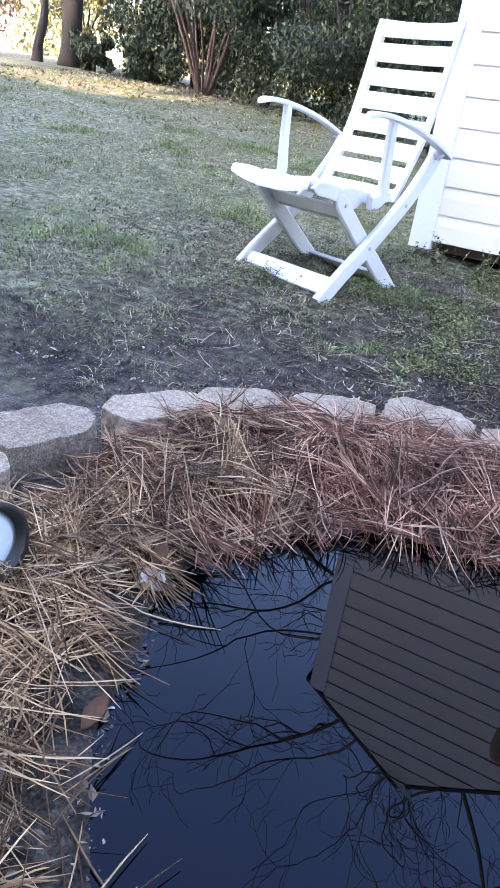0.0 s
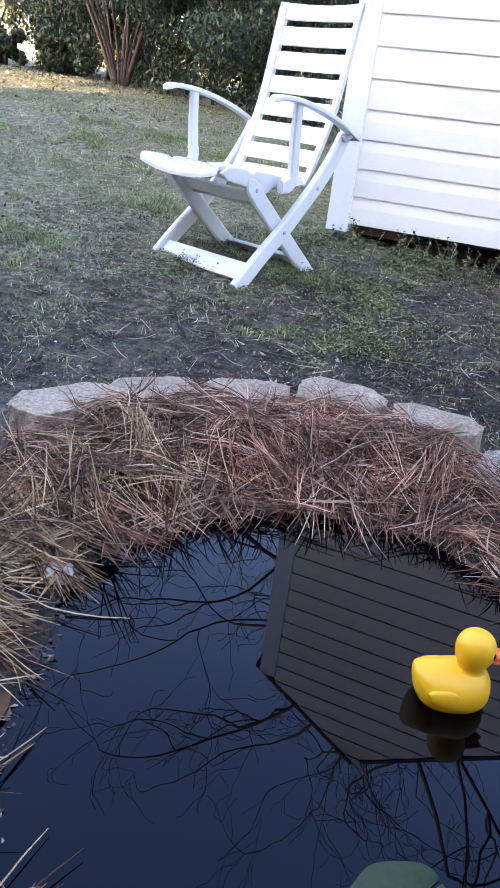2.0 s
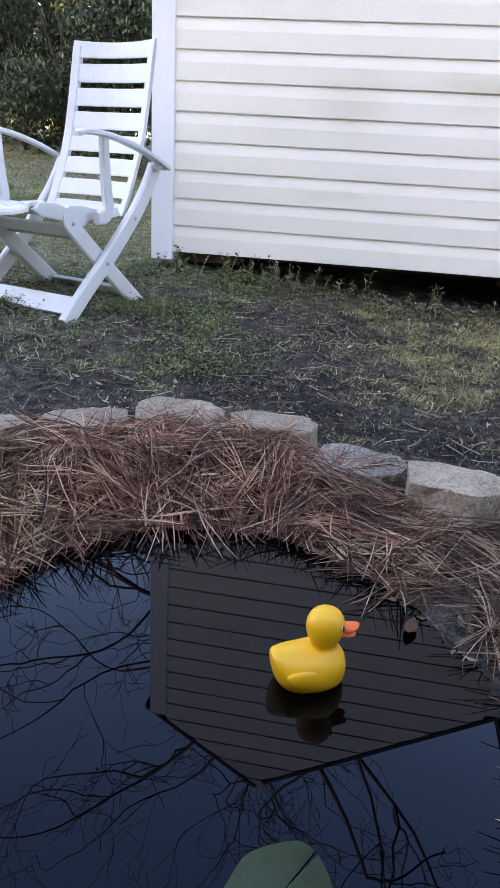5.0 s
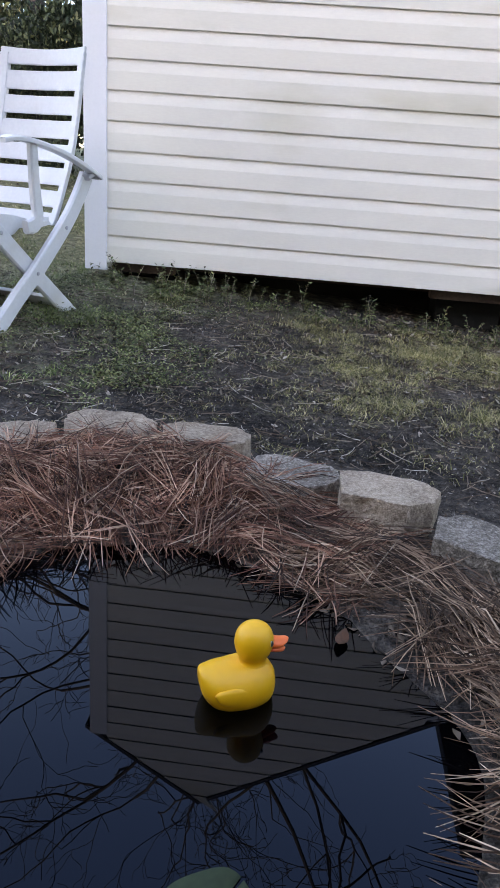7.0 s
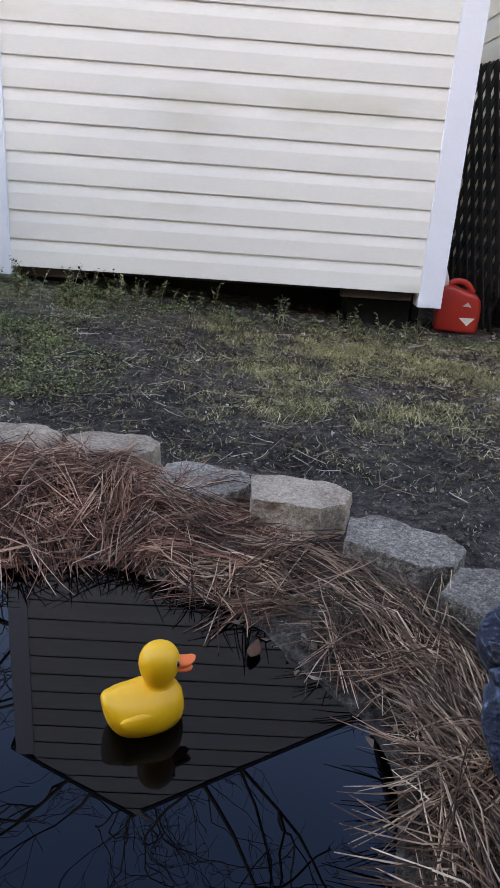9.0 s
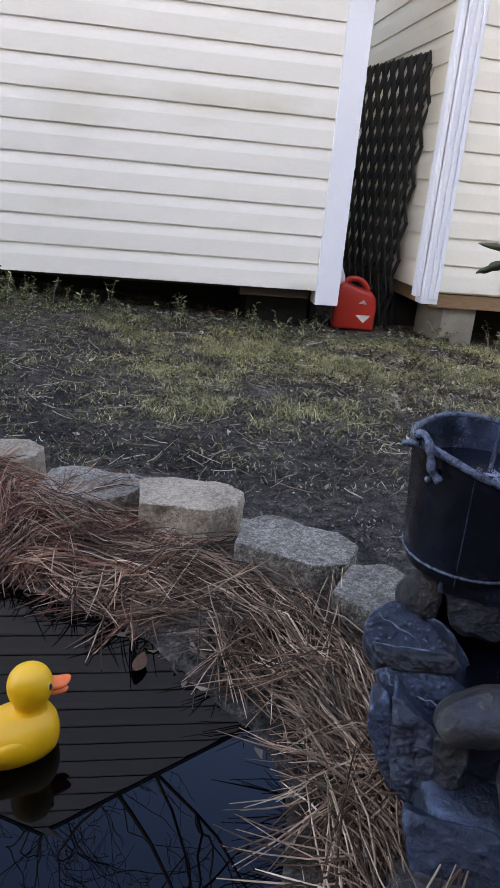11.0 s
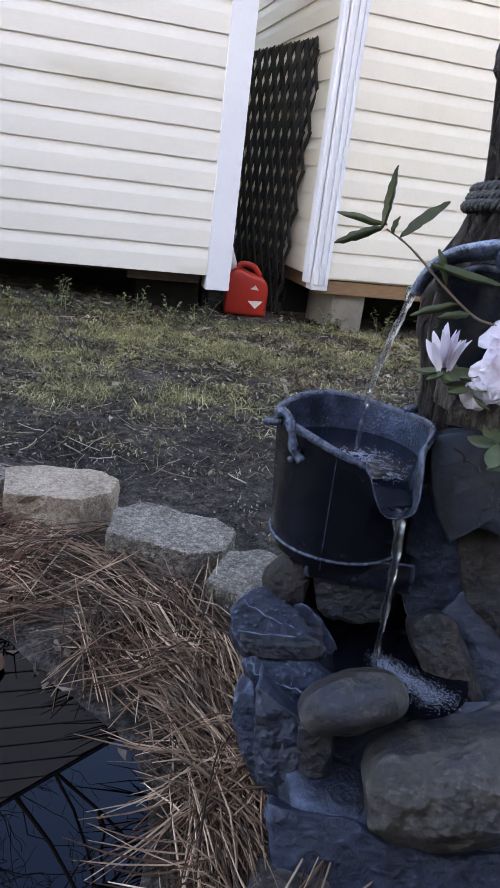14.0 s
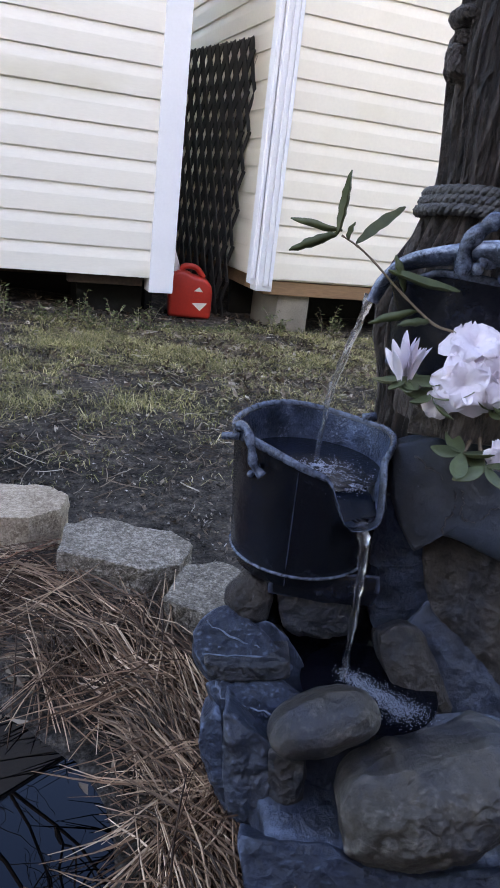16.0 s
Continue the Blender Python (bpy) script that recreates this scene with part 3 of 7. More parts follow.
    gaps = [0.459, 0.552, 0.649, 0.748, 0.848, 0.950, 1.054]
    edges = [0.405] + gaps + [1.140]
    for k, (lo, hi) in enumerate(zip(edges, edges[1:])):
        top = k == len(edges) - 2
        pad = 0.036 if not top else 0.0
        panel("back_slat", lo + (0.0 if k == 0 else 0.012), hi - (0.0 if top else 0.012), y_lo + pad, y_hi - pad, 0.016, bow=-0.008 if top else 0.0)
    return chair


build_chair()


# ---- ring of retaining-wall blocks ----
def build_block(name_seed, x, y, yaw, w=0.25, d=0.165, h=0.115, top=0.0, chamfer=0.05, taper=0.03):
    """A split-face concrete block: wider outside than inside, with its outer corners cut off and one rough face."""
    rnd = random.Random(name_seed)
    bm = bmesh.new()
    o = [(-w / 2 + taper, -d / 2), (w / 2 - taper - chamfer * 0.7, -d / 2), (w / 2 - taper * 0.3, -d / 2 + chamfer * 1.1), (w / 2, d / 2 - chamfer), (w / 2 - chamfer, d / 2), (-w / 2 + chamfer, d / 2), (-w / 2, d / 2 - chamfer)]
    prism(bm, o, h, Matrix.Translation((0, 0, -h)))
    bmesh.ops.recalc_face_normals(bm, faces=bm.faces)
    bmesh.ops.bevel(bm, geom=list(bm.edges), offset=0.0022, segments=1, profile=0.5, affect="EDGES")
    bmesh.ops.triangulate(bm, faces=[fc for fc in bm.faces if len(fc.verts) > 4])
    bmesh.ops.subdivide_edges(bm, edges=[ed for ed in bm.edges if ed.calc_length() > 0.03], cuts=5, use_grid_fill=True)
    off = Vector((rnd.random() * 50, rnd.random() * 50, 0))
    for v in bm.verts:
        n = noise.noise_vector(v.co * 12 + off) * 0.006 + noise.noise_vector(v.co * 48 + off) * 0.0030 + noise.noise_vector(v.co * 130 + off) * 0.0022
        # broken corners
        bite = max(0.0, noise.noise(v.co * 17 + off * 2) - 0.22)
        edge = max(abs(v.co.x) / (w / 2), abs(v.co.y) / (d / 2))
        v.co += n - Vector((v.co.x, v.co.y, 0.0)) * bite * 0.35 * max(0.0, edge - 0.7) * 3
    ob = link("edging_block", bm, M_BLOCK if name_seed not in (7, 9, 10) else M_BLOCK_GREY)
    ob.matrix_world = pose(x, y, top, rnd.uniform(-2.5, 2.5), rnd.uniform(-3, 3), yaw)
    return tagged(ob, "tan split-face concrete edging block beside pine straw", "block", "blocks round the pond")


BLOCKS = [(-0.005, -3.185, 103, 0.0, 0.25), (-0.035, -2.925, 64, 0.004, 0.265), (0.075, -2.635, 56, -0.004, 0.265), (0.205, -2.405, 50, -0.016, 0.25),
          (0.405, -2.24, 25, -0.022, 0.25), (0.655, -2.165, 7, 0.004, 0.262), (0.918, -2.17, -5, 0.0, 0.25), (1.165, -2.305, -27, -0.022, 0.255),
          (1.392, -2.425, -14, 0.012, 0.24), (1.60, -2.60, -28, -0.008, 0.255), (1.745, -2.80, -50, -0.012, 0.23)]
for k, (bx, by, yaw, top, w) in enumerate(BLOCKS):
    build_block(k, bx, by, yaw, w, 0.17, 0.12, top)


# ---- rubber duck ----
M_DUCK = material("yellow_rubber", (0.86, 0.41, 0.012), 0.42, 0.05, 8, 60, 0.05, 0.001, spec=0.5)
M_BEAK = material("orange_rubber", (0.90, 0.15, 0.030), 0.42, 0.06, 8, 60, 0.05, 0.001)
M_EYE_W = material("white_paint", (0.82, 0.82, 0.80), 0.35, 0.02, 8, 60, 0)
M_EYE_B = material("black_paint", (0.012, 0.012, 0.015), 0.3, 0.05, 8, 60, 0)


def loft(bm, sections, sides=24):
    """A closed body from (x, z middle, half width, half height) stations along x."""
    rings = []
    for x, z, w, h in sections:
        rings.append([bm.verts.new((x, w * math.cos(q), z + h * math.sin(q))) for q in (2 * math.pi * k / sides for k in range(sides))])
    for r0, r1 in zip(rings, rings[1:]):
        for k in range(sides):
            bm.faces.new((r0[k], r0[(k + 1) % sides], r1[(k + 1) % sides], r1[k]))
    bm.faces.new(rings[0][::-1]), bm.faces.new(rings[-1])
    bmesh.ops.recalc_face_normals(bm, faces=bm.faces)
    return bm


def build_duck():
    duck = thing("rubber_duck", "yellow rubber duck with orange beak floating on dark water", "toy duck", m=pose(1.122, -3.054, WATER - 0.010, 0, 0, 22) @ Matrix.Diagonal((0.92, 0.88, 0.94, 1)))
    bm = bmesh.new()
    st = [(-0.071, 0.068, 0.003, 0.003), (-0.069, 0.060, 0.016, 0.014), (-0.061, 0.049, 0.031, 0.027), (-0.046, 0.040, 0.043, 0.036), (-0.025, 0.037, 0.050, 0.041), (0.0, 0.038, 0.053, 0.043),
          (0.022, 0.040, 0.051, 0.045), (0.040, 0.040, 0.044, 0.042), (0.053, 0.038, 0.033, 0.034), (0.061, 0.037, 0.018, 0.02), (0.064, 0.037, 0.004, 0.004)]
    loft(bm, smooth_path(st, 4), 28)
    part("body", bm, M_DUCK, duck, smooth=True)
    bm = bmesh.new()
    # the neck flows into a round head
    lathe(bm, [(r, z) for r, z in smooth_path([(0.001, 0.050), (0.038, 0.052), (0.034, 0.068), (0.0245, 0.080), (0.0242, 0.088), (0.0295, 0.099), (0.033, 0.114), (0.0318, 0.129), (0.0245, 0.142), (0.012, 0.149), (0.001, 0.150)], 4)], 28,
          Matrix.Translation((0.022, 0, 0)))
    part("head", bm, M_DUCK, duck, smooth=True)
    beak = bmesh.new()
    loft(beak, smooth_path([(0.048, 0.112, 0.015, 0.011), (0.060, 0.110, 0.016, 0.008), (0.070, 0.110, 0.014, 0.005), (0.079, 0.113, 0.009, 0.003), (0.083, 0.115, 0.002, 0.001)], 3), 16)
    loft(beak, smooth_path([(0.048, 0.102, 0.013, 0.007), (0.060, 0.099, 0.013, 0.0055), (0.073, 0.096, 0.009, 0.004), (0.079, 0.096, 0.002, 0.001)], 3), 16)
    part("beak", beak, M_BEAK, duck, "orange beak", smooth=True)
    for s in (-1, 1):
        for nm, r, dx, mt in (("eye", 0.0068, 0.0, M_EYE_W), ("pupil", 0.0048, 0.0035, M_EYE_B)):
            bm = bmesh.new()
            bmesh.ops.create_uvsphere(bm, u_segments=14, v_segments=8, radius=r, matrix=Matrix.Translation((0.0425 + dx, s * (0.0205 + dx * 0.45), 0.122)) @ Matrix.Diagonal((0.7, 0.7, 1.15, 1)))
            eye = part(nm, bm, mt, duck if nm == "eye" else eye, smooth=True)
        bm = bmesh.new()
        loft(bm, smooth_path([(-0.050, 0.052, 0.002, 0.002), (-0.042, 0.048, 0.007, 0.011), (-0.015, 0.044, 0.009, 0.019), (0.015, 0.044, 0.008, 0.016), (0.030, 0.046, 0.002, 0.003)], 4), 16)
        bmesh.ops.transform(bm, matrix=Matrix.Translation((0, s * 0.0435, -0.004)), verts=bm.verts)
        part("wing", bm, M_DUCK, duck, smooth=True)
    return duck


build_duck()

# ---- fuel can ----
M_CAN = material("red_plastic", (0.52, 0.035, 0.022), 0.45, 0.12, 6, 70, 0.1, 0.002)
M_MARK = material("pale_sticker", (0.72, 0.70, 0.62), 0.6, 0.08, 20, 80, 0.05)
M_SPOUT = material("white_spout", (0.75, 0.74, 0.70), 0.5, 0.05, 20, 80, 0.05)


def build_can():
    can = thing("fuel_can", "red plastic fuel can with pale triangle marks on bare ground", "fuel can", m=pose(2.53, 0.28, -0.092, 0, 0, -12))
    bm = bmesh.new()
    prism(bm, [(-0.125, 0), (0.125, 0), (0.128, 0.16), (0.115, 0.205), (0.075, 0.232), (0.02, 0.238), (-0.03, 0.262), (-0.075, 0.268), (-0.11, 0.24), (-0.128, 0.19)], 0.17, Matrix(((1, 0, 0, 0), (0, 0, -1, 0.085), (0, 1, 0, 0), (0, 0, 0, 1))))
    bmesh.ops.recalc_face_normals(bm, faces=bm.faces)
    bmesh.ops.bevel(bm, geom=list(bm.edges), offset=0.022, segments=3, profile=0.5, affect="EDGES")
    part("body", bm, M_CAN, can, smooth=True)
    bm = bmesh.new()
    tube(bm, smooth_path([(-0.07, 0, 0.255), (-0.035, 0, 0.288), (0.03, 0, 0.280), (0.075, 0, 0.228)]), 0.017, 10)
    part("handle", bm, M_CAN, can, smooth=True)
    bm = bmesh.new()
    tube(bm, [(-0.088, 0, 0.255), (-0.094, 0, 0.295), (-0.105, 0, 0.345), (-0.112, 0, 0.375)], [0.026, 0.022, 0.014, 0.012], 12)
    part("spout", bm, M_SPOUT, can, "white spout", smooth=True)
    for x, z, s, flip in ((0.045, 0.168, 0.026, 1), (0.055, 0.075, 0.045, -1)):
        bm = bmesh.new()
        prism(bm, [(x - s, z - flip * s * 0.35), (x + s, z - flip * s * 0.45), (x + 0.1 * s, z + flip * s * 0.6)], 0.003, Matrix(((1, 0, 0, 0), (0, 0, -1, -0.083), (0, 1, 0, 0), (0, 0, 0, 1))))
        bmesh.ops.recalc_face_normals(bm, faces=bm.faces)
        part("mark", bm, M_MARK, can, "pale triangle mark")
    return can


build_can()

# ---- lattice panel leaning in the gap ----
M_LATTICE = material("black_plastic", (0.021, 0.021, 0.0205), 0.5, 0.3, 8, 60, 0.2, 0.002)


def build_lattice(at):
    """Two layers of slanting strips, cut to a panel that leans on the side wall."""
    panel = thing("lattice_panel", "black plastic lattice panel leaning against the building's side", "lattice", "lattice panels in the gap", m=at)
    wid, hei, pitch = 1.6, 1.53, 0.10
    slope = 2.1
    for layer in (0, 1):
        k = -30
        while k < 40:
            x0 = k * pitch
            za, zb = max(0.0, -x0 * slope), min(hei, (wid - x0) * slope)
            if zb > za + 0.03:
                bm = bmesh.new()
                xa, xb = x0 + za / slope, x0 + zb / slope
                if layer:
                    xa, xb = wid - xa, wid - xb
                a, b = Vector((xa, 0, za)), Vector((xb, 0, zb))
                d = (b - a).normalized()
                w = Vector((-d.z, 0, d.x)) * 0.0140
                y0 = -0.007 if layer else 0.001
                vs = [bm.verts.new(p + q + Vector((0, y, 0))) for y in (y0, y0 + 0.007) for p, q in ((a, w), (b, w), (b, -w), (a, -w))]
                for f in ((0, 1, 2, 3), (7, 6, 5, 4), (0, 4, 5, 1), (1, 5, 6, 2), (2, 6, 7, 3), (3, 7, 4, 0)):
                    bm.faces.new([vs[i] for i in f])
                bmesh.ops.recalc_face_normals(bm, faces=bm.faces)
                part("strip", bm, M_LATTICE, panel)
            k += 1
    return panel


build_lattice(pose(2.755, 0.30, -0.09, 3.0, 0, 101))
build_lattice(pose(2.730, 0.345, -0.09, 3.0, 0, 101))

# ---- fountain ----
def cast_material(name, base, second, worn, rough=0.42, scale=16.0, relief=0.012, wear=0.5, stretch=(1, 1, 1)):
    """Painted cast resin: blotched dark paint, lighter drybrushed edges and scuffs, fine pitted relief."""
    m = bpy.data.materials.new(name)
    m.use_nodes = True
    n, l = m.node_tree.nodes, m.node_tree.links
    b = n["Principled BSDF"]
    b.inputs["Roughness"].default_value, b.inputs["Specular IOR Level"].default_value = rough, 0.4
    geo = n.new("ShaderNodeNewGeometry")
    mp = n.new("ShaderNodeMapping")
    mp.inputs["Scale"].default_value = stretch
    l.new(geo.outputs["Position"], mp.inputs["Vector"])

    def nz(s, d, r=0.6):
        t = n.new("ShaderNodeTexNoise")
        t.inputs["Scale"].default_value, t.inputs["Detail"].default_value, t.inputs["Roughness"].default_value = s, d, r
        l.new(mp.outputs[0], t.inputs["Vector"])
        return t.outputs[0]

    def ramp(src, stops):
        r = n.new("ShaderNodeValToRGB")
        el = r.color_ramp.elements
        while len(el) < len(stops):
            el.new(0.5)
        for k, (p, c) in enumerate(stops):
            el[k].position, el[k].color = p, (*c, 1)
        l.new(src, r.inputs[0])
        return r.outputs[0]

    def mix(f, p, q):
        x = n.new("ShaderNodeMix")
        x.data_type = "RGBA"
        l.new(f, x.inputs[0]), l.new(p, x.inputs[6])
        if isinstance(q, tuple):
            x.inputs[7].default_value = (*q, 1)
        else:
            l.new(q, x.inputs[7])
        return x.outputs[2]

    one = ramp(nz(scale, 8), [(0.30, tuple(c * 0.5 for c in base)), (0.5, base), (0.72, tuple(c * 1.6 for c in base))])
    two = ramp(nz(scale * 2.1, 8), [(0.3, tuple(c * 0.55 for c in second)), (0.7, tuple(c * 1.35 for c in second))])
    col = mix(ramp(nz(scale * 0.55, 6), [(0.46, (0, 0, 0)), (0.60, (1, 1, 1))]), one, two)
    # paint worn through on raised edges and in scuffs
    edge = ramp(geo.outputs["Pointiness"], [(0.512, (0, 0, 0)), (0.55, (1, 1, 1))])
    scuff = ramp(nz(scale * 7, 8, 0.75), [(0.50, (0, 0, 0)), (0.68, (wear, wear, wear))])
    both = n.new("ShaderNodeMath")
    both.operation = "MULTIPLY"
    sc2 = ramp(nz(scale * 3, 8, 0.7), [(0.36, (0, 0, 0)), (0.6, (1, 1, 1))])
    l.new(edge, both.inputs[0]), l.new(sc2, both.inputs[1])
    most = n.new("ShaderNodeMath")
    most.operation = "MAXIMUM"
    sc3 = n.new("ShaderNodeMath")
    sc3.operation = "MULTIPLY"
    l.new(scuff, sc3.inputs[0]), l.new(ramp(nz(scale * 0.8, 5), [(0.45, (0, 0, 0)), (0.62, (1, 1, 1))]), sc3.inputs[1])
    l.new(both.outputs[0], most.inputs[0]), l.new(sc3.outputs[0], most.inputs[1])
    col = mix(most.outputs[0], col, worn)
    l.new(col, b.inputs["Base Color"])
    add = n.new("ShaderNodeMath")
    add.operation, add.inputs[1].default_value = "MULTIPLY_ADD", 0.45
    l.new(nz(scale * 9, 9, 0.75), add.inputs[0]), l.new(nz(scale * 1.7, 6), add.inputs[2])
    # chipped facets, broken up by noise
    warp = n.new("ShaderNodeVectorMath")
    warp.operation = "MULTIPLY_ADD"
    wt = n.new("ShaderNodeTexNoise")
    wt.inputs["Scale"].default_value, wt.inputs["Detail"].default_value = scale * 2, 5
    l.new(mp.outputs[0], wt.inputs["Vector"])
    warp.inputs[1].default_value = (0.05, 0.05, 0.05)
    l.new(wt.outputs["Color"], warp.inputs[0]), l.new(mp.outputs[0], warp.inputs[2])
    vor = n.new("ShaderNodeTexVoronoi")
    vor.inputs["Scale"].default_value = scale * 2.4
    l.new(warp.outputs[0], vor.inputs["Vector"])
    facet = n.new("ShaderNodeMath")
    facet.operation, facet.inputs[1].default_value = "MULTIPLY_ADD", 0.9
    l.new(vor.outputs["Distance"], facet.inputs[0]), l.new(add.outputs[0], facet.inputs[2])
    bp = n.new("ShaderNodeBump")
    bp.inputs["Strength"].default_value, bp.inputs["Distance"].default_value = 1.0, relief
    l.new(facet.outputs[0], bp.inputs["Height"])
    l.new(bp.outputs[0], b.inputs["Normal"])
    return m


M_STONE = cast_material("slate_blue_resin_stone", (0.009, 0.0175, 0.042), (0.016, 0.025, 0.046), (0.15, 0.205, 0.30), 0.40, 16.0, 0.010, 0.7)
M_STONE_B = cast_material("brown_resin_stone", (0.034, 0.026, 0.022), (0.014, 0.017, 0.026), (0.125, 0.115, 0.115), 0.38, 16.0, 0.011, 0.5)
M_COBBLE = cast_material("tan_grey_resin_cobble", (0.042, 0.035, 0.030), (0.020, 0.023, 0.034), (0.17, 0.155, 0.14), 0.34, 13.0, 0.007, 0.7)
M_SLAB = cast_material("smooth_blue_grey_slab", (0.034, 0.046, 0.068), (0.042, 0.046, 0.056), (0.12, 0.14, 0.18), 0.40, 9.0, 0.004, 0.3)
M_PLATE = cast_material("blue_grey_resin_plate", (0.020, 0.029, 0.048), (0.027, 0.031, 0.042), (0.11, 0.14, 0.20), 0.32, 14.0, 0.006, 0.6)
M_LEDGE = cast_material("dark_blue_resin_ledge", (0.008, 0.014, 0.030), (0.013, 0.019, 0.034), (0.08, 0.11, 0.17), 0.42, 16.0, 0.008, 0.2)
M_VEIN = material("drybrushed_vein", (0.10, 0.135, 0.19), 0.4, 0.5, 60, 200, 0.6, 0.002, world_space=True)
M_BUCKET_AND_RECESS = cast_material("dark_resin_bucket_and_recess", (0.0030, 0.0040, 0.0070), (0.006, 0.008, 0.015), (0.05, 0.066, 0.105), 0.22, 14.0, 0.0014, 0.16)
M_RIM = cast_material("worn_bucket_rim", (0.010, 0.014, 0.025), (0.006, 0.009, 0.017), (0.10, 0.13, 0.19), 0.22, 40.0, 0.0010, 0.3)
M_BARK = cast_material("resin_bark", (0.040, 0.0265, 0.0215), (0.012, 0.0085, 0.0075), (0.19, 0.145, 0.125), 0.36, 17.0, 0.030, 1.0, (1.9, 1.9, 0.62))
M_ROPE = cast_material("dark_rope", (0.020, 0.0185, 0.019), (0.009, 0.0085, 0.009), (0.085, 0.080, 0.080), 0.5, 30.0, 0.003)


def stone_mesh(size, seed, round_=0.55, rough=0.14, cuts=15):
    """A stone: a rounded box broken by noise at two scales."""
    bm = bmesh.new()
    bmesh.ops.create_cube(bm, size=2)
    bmesh.ops.subdivide_edges(bm, edges=list(bm.edges), cuts=cuts, use_grid_fill=True)
    off = Vector((seed * 3.7, seed * 1.9, seed * 0.7))
    s = Vector(size) / 2
    for v in bm.verts:
        p = v.co.copy()
        ball = p.normalized() * 1.12
        p = p.lerp(ball, round_)
        r = 1 + rough * 1.5 * noise.noise(p * 0.9 + off) + rough * 0.7 * (abs(noise.noise(p * 2.3 + off)) - 0.25) + rough * 0.35 * noise.noise(p * 5 + off) + rough * 0.22 * noise.noise(p * 13 + off)
        # broad chipped facets
        cell = noise.cell_vector(p * 1.6 + off * 2)
        r += rough * 0.28 * (cell.x - 0.5)
        v.co = Vector((p.x * s.x, p.y * s.y, p.z * s.z)) * r
    return bm


def chipped_mesh(size, seed, planes=9, round_=0.12, rough=0.05, cuts=20, keep=(0.66, 0.9)):
    """A split stone: a block cut back by flat breaks, so that its faces meet in worn, crisp edges."""
    rnd = random.Random(seed)
    bm = bmesh.new()
    bmesh.ops.create_cube(bm, size=2)
    bmesh.ops.subdivide_edges(bm, edges=list(bm.edges), cuts=cuts, use_grid_fill=True)
    breaks = []
    for _ in range(planes):
        nrm = Vector((rnd.gauss(0, 1), rnd.gauss(0, 1), rnd.gauss(0, 1))).normalized()
        breaks.append((nrm, (abs(nrm.x) + abs(nrm.y) + abs(nrm.z)) * rnd.uniform(*keep)))
    off = Vector((seed * 3.7, seed * 1.9, seed * 0.7))
    s = Vector(size) / 2
    for v in bm.verts:
        p = v.co.lerp(v.co.normalized() * 1.15, round_)
        for nrm, d in breaks:
            over = p.dot(nrm) - d
            if over > 0:
                p -= nrm * over
        w = Vector((p.x * s.x, p.y * s.y, p.z * s.z))
        step = 0.35 * rough * (abs(noise.noise(Vector((w.x * 8, w.y * 8, w.z * 60)) + off)) - 0.2)
        r = 1 + step + rough * noise.noise(w * 22 + off) + 0.6 * rough * noise.noise(w * 60 + off)
        v.co = w * r
    return bm


FOUNT_YAW = -20.4


def stone(parent, at, size, seed, mat, round_=0.5, rough=0.14, turn=(0, 0, 0), label=""):
    bm = stone_mesh(size, seed, round_, rough)
    bmesh.ops.transform(bm, matrix=pose(*at, *turn[:2], turn[2] + FOUNT_YAW), verts=bm.verts)
    return part("stone", bm, mat, parent, label, smooth=True)


def chip(parent, at, size, seed, mat, turn=(0, 0, 0), planes=9, round_=0.12, rough=0.05, keep=(0.64, 0.9), label=""):
    bm = chipped_mesh(size, seed, planes + 4, round_, rough, 24, keep)
    bmesh.ops.transform(bm, matrix=pose(*at, *turn[:2], turn[2] + FOUNT_YAW), verts=bm.verts)
    return part("stone", bm, mat, parent, label, smooth=True)


FOUNT = pose(1.75, -3.15, 0, 0, 0, FOUNT_YAW)


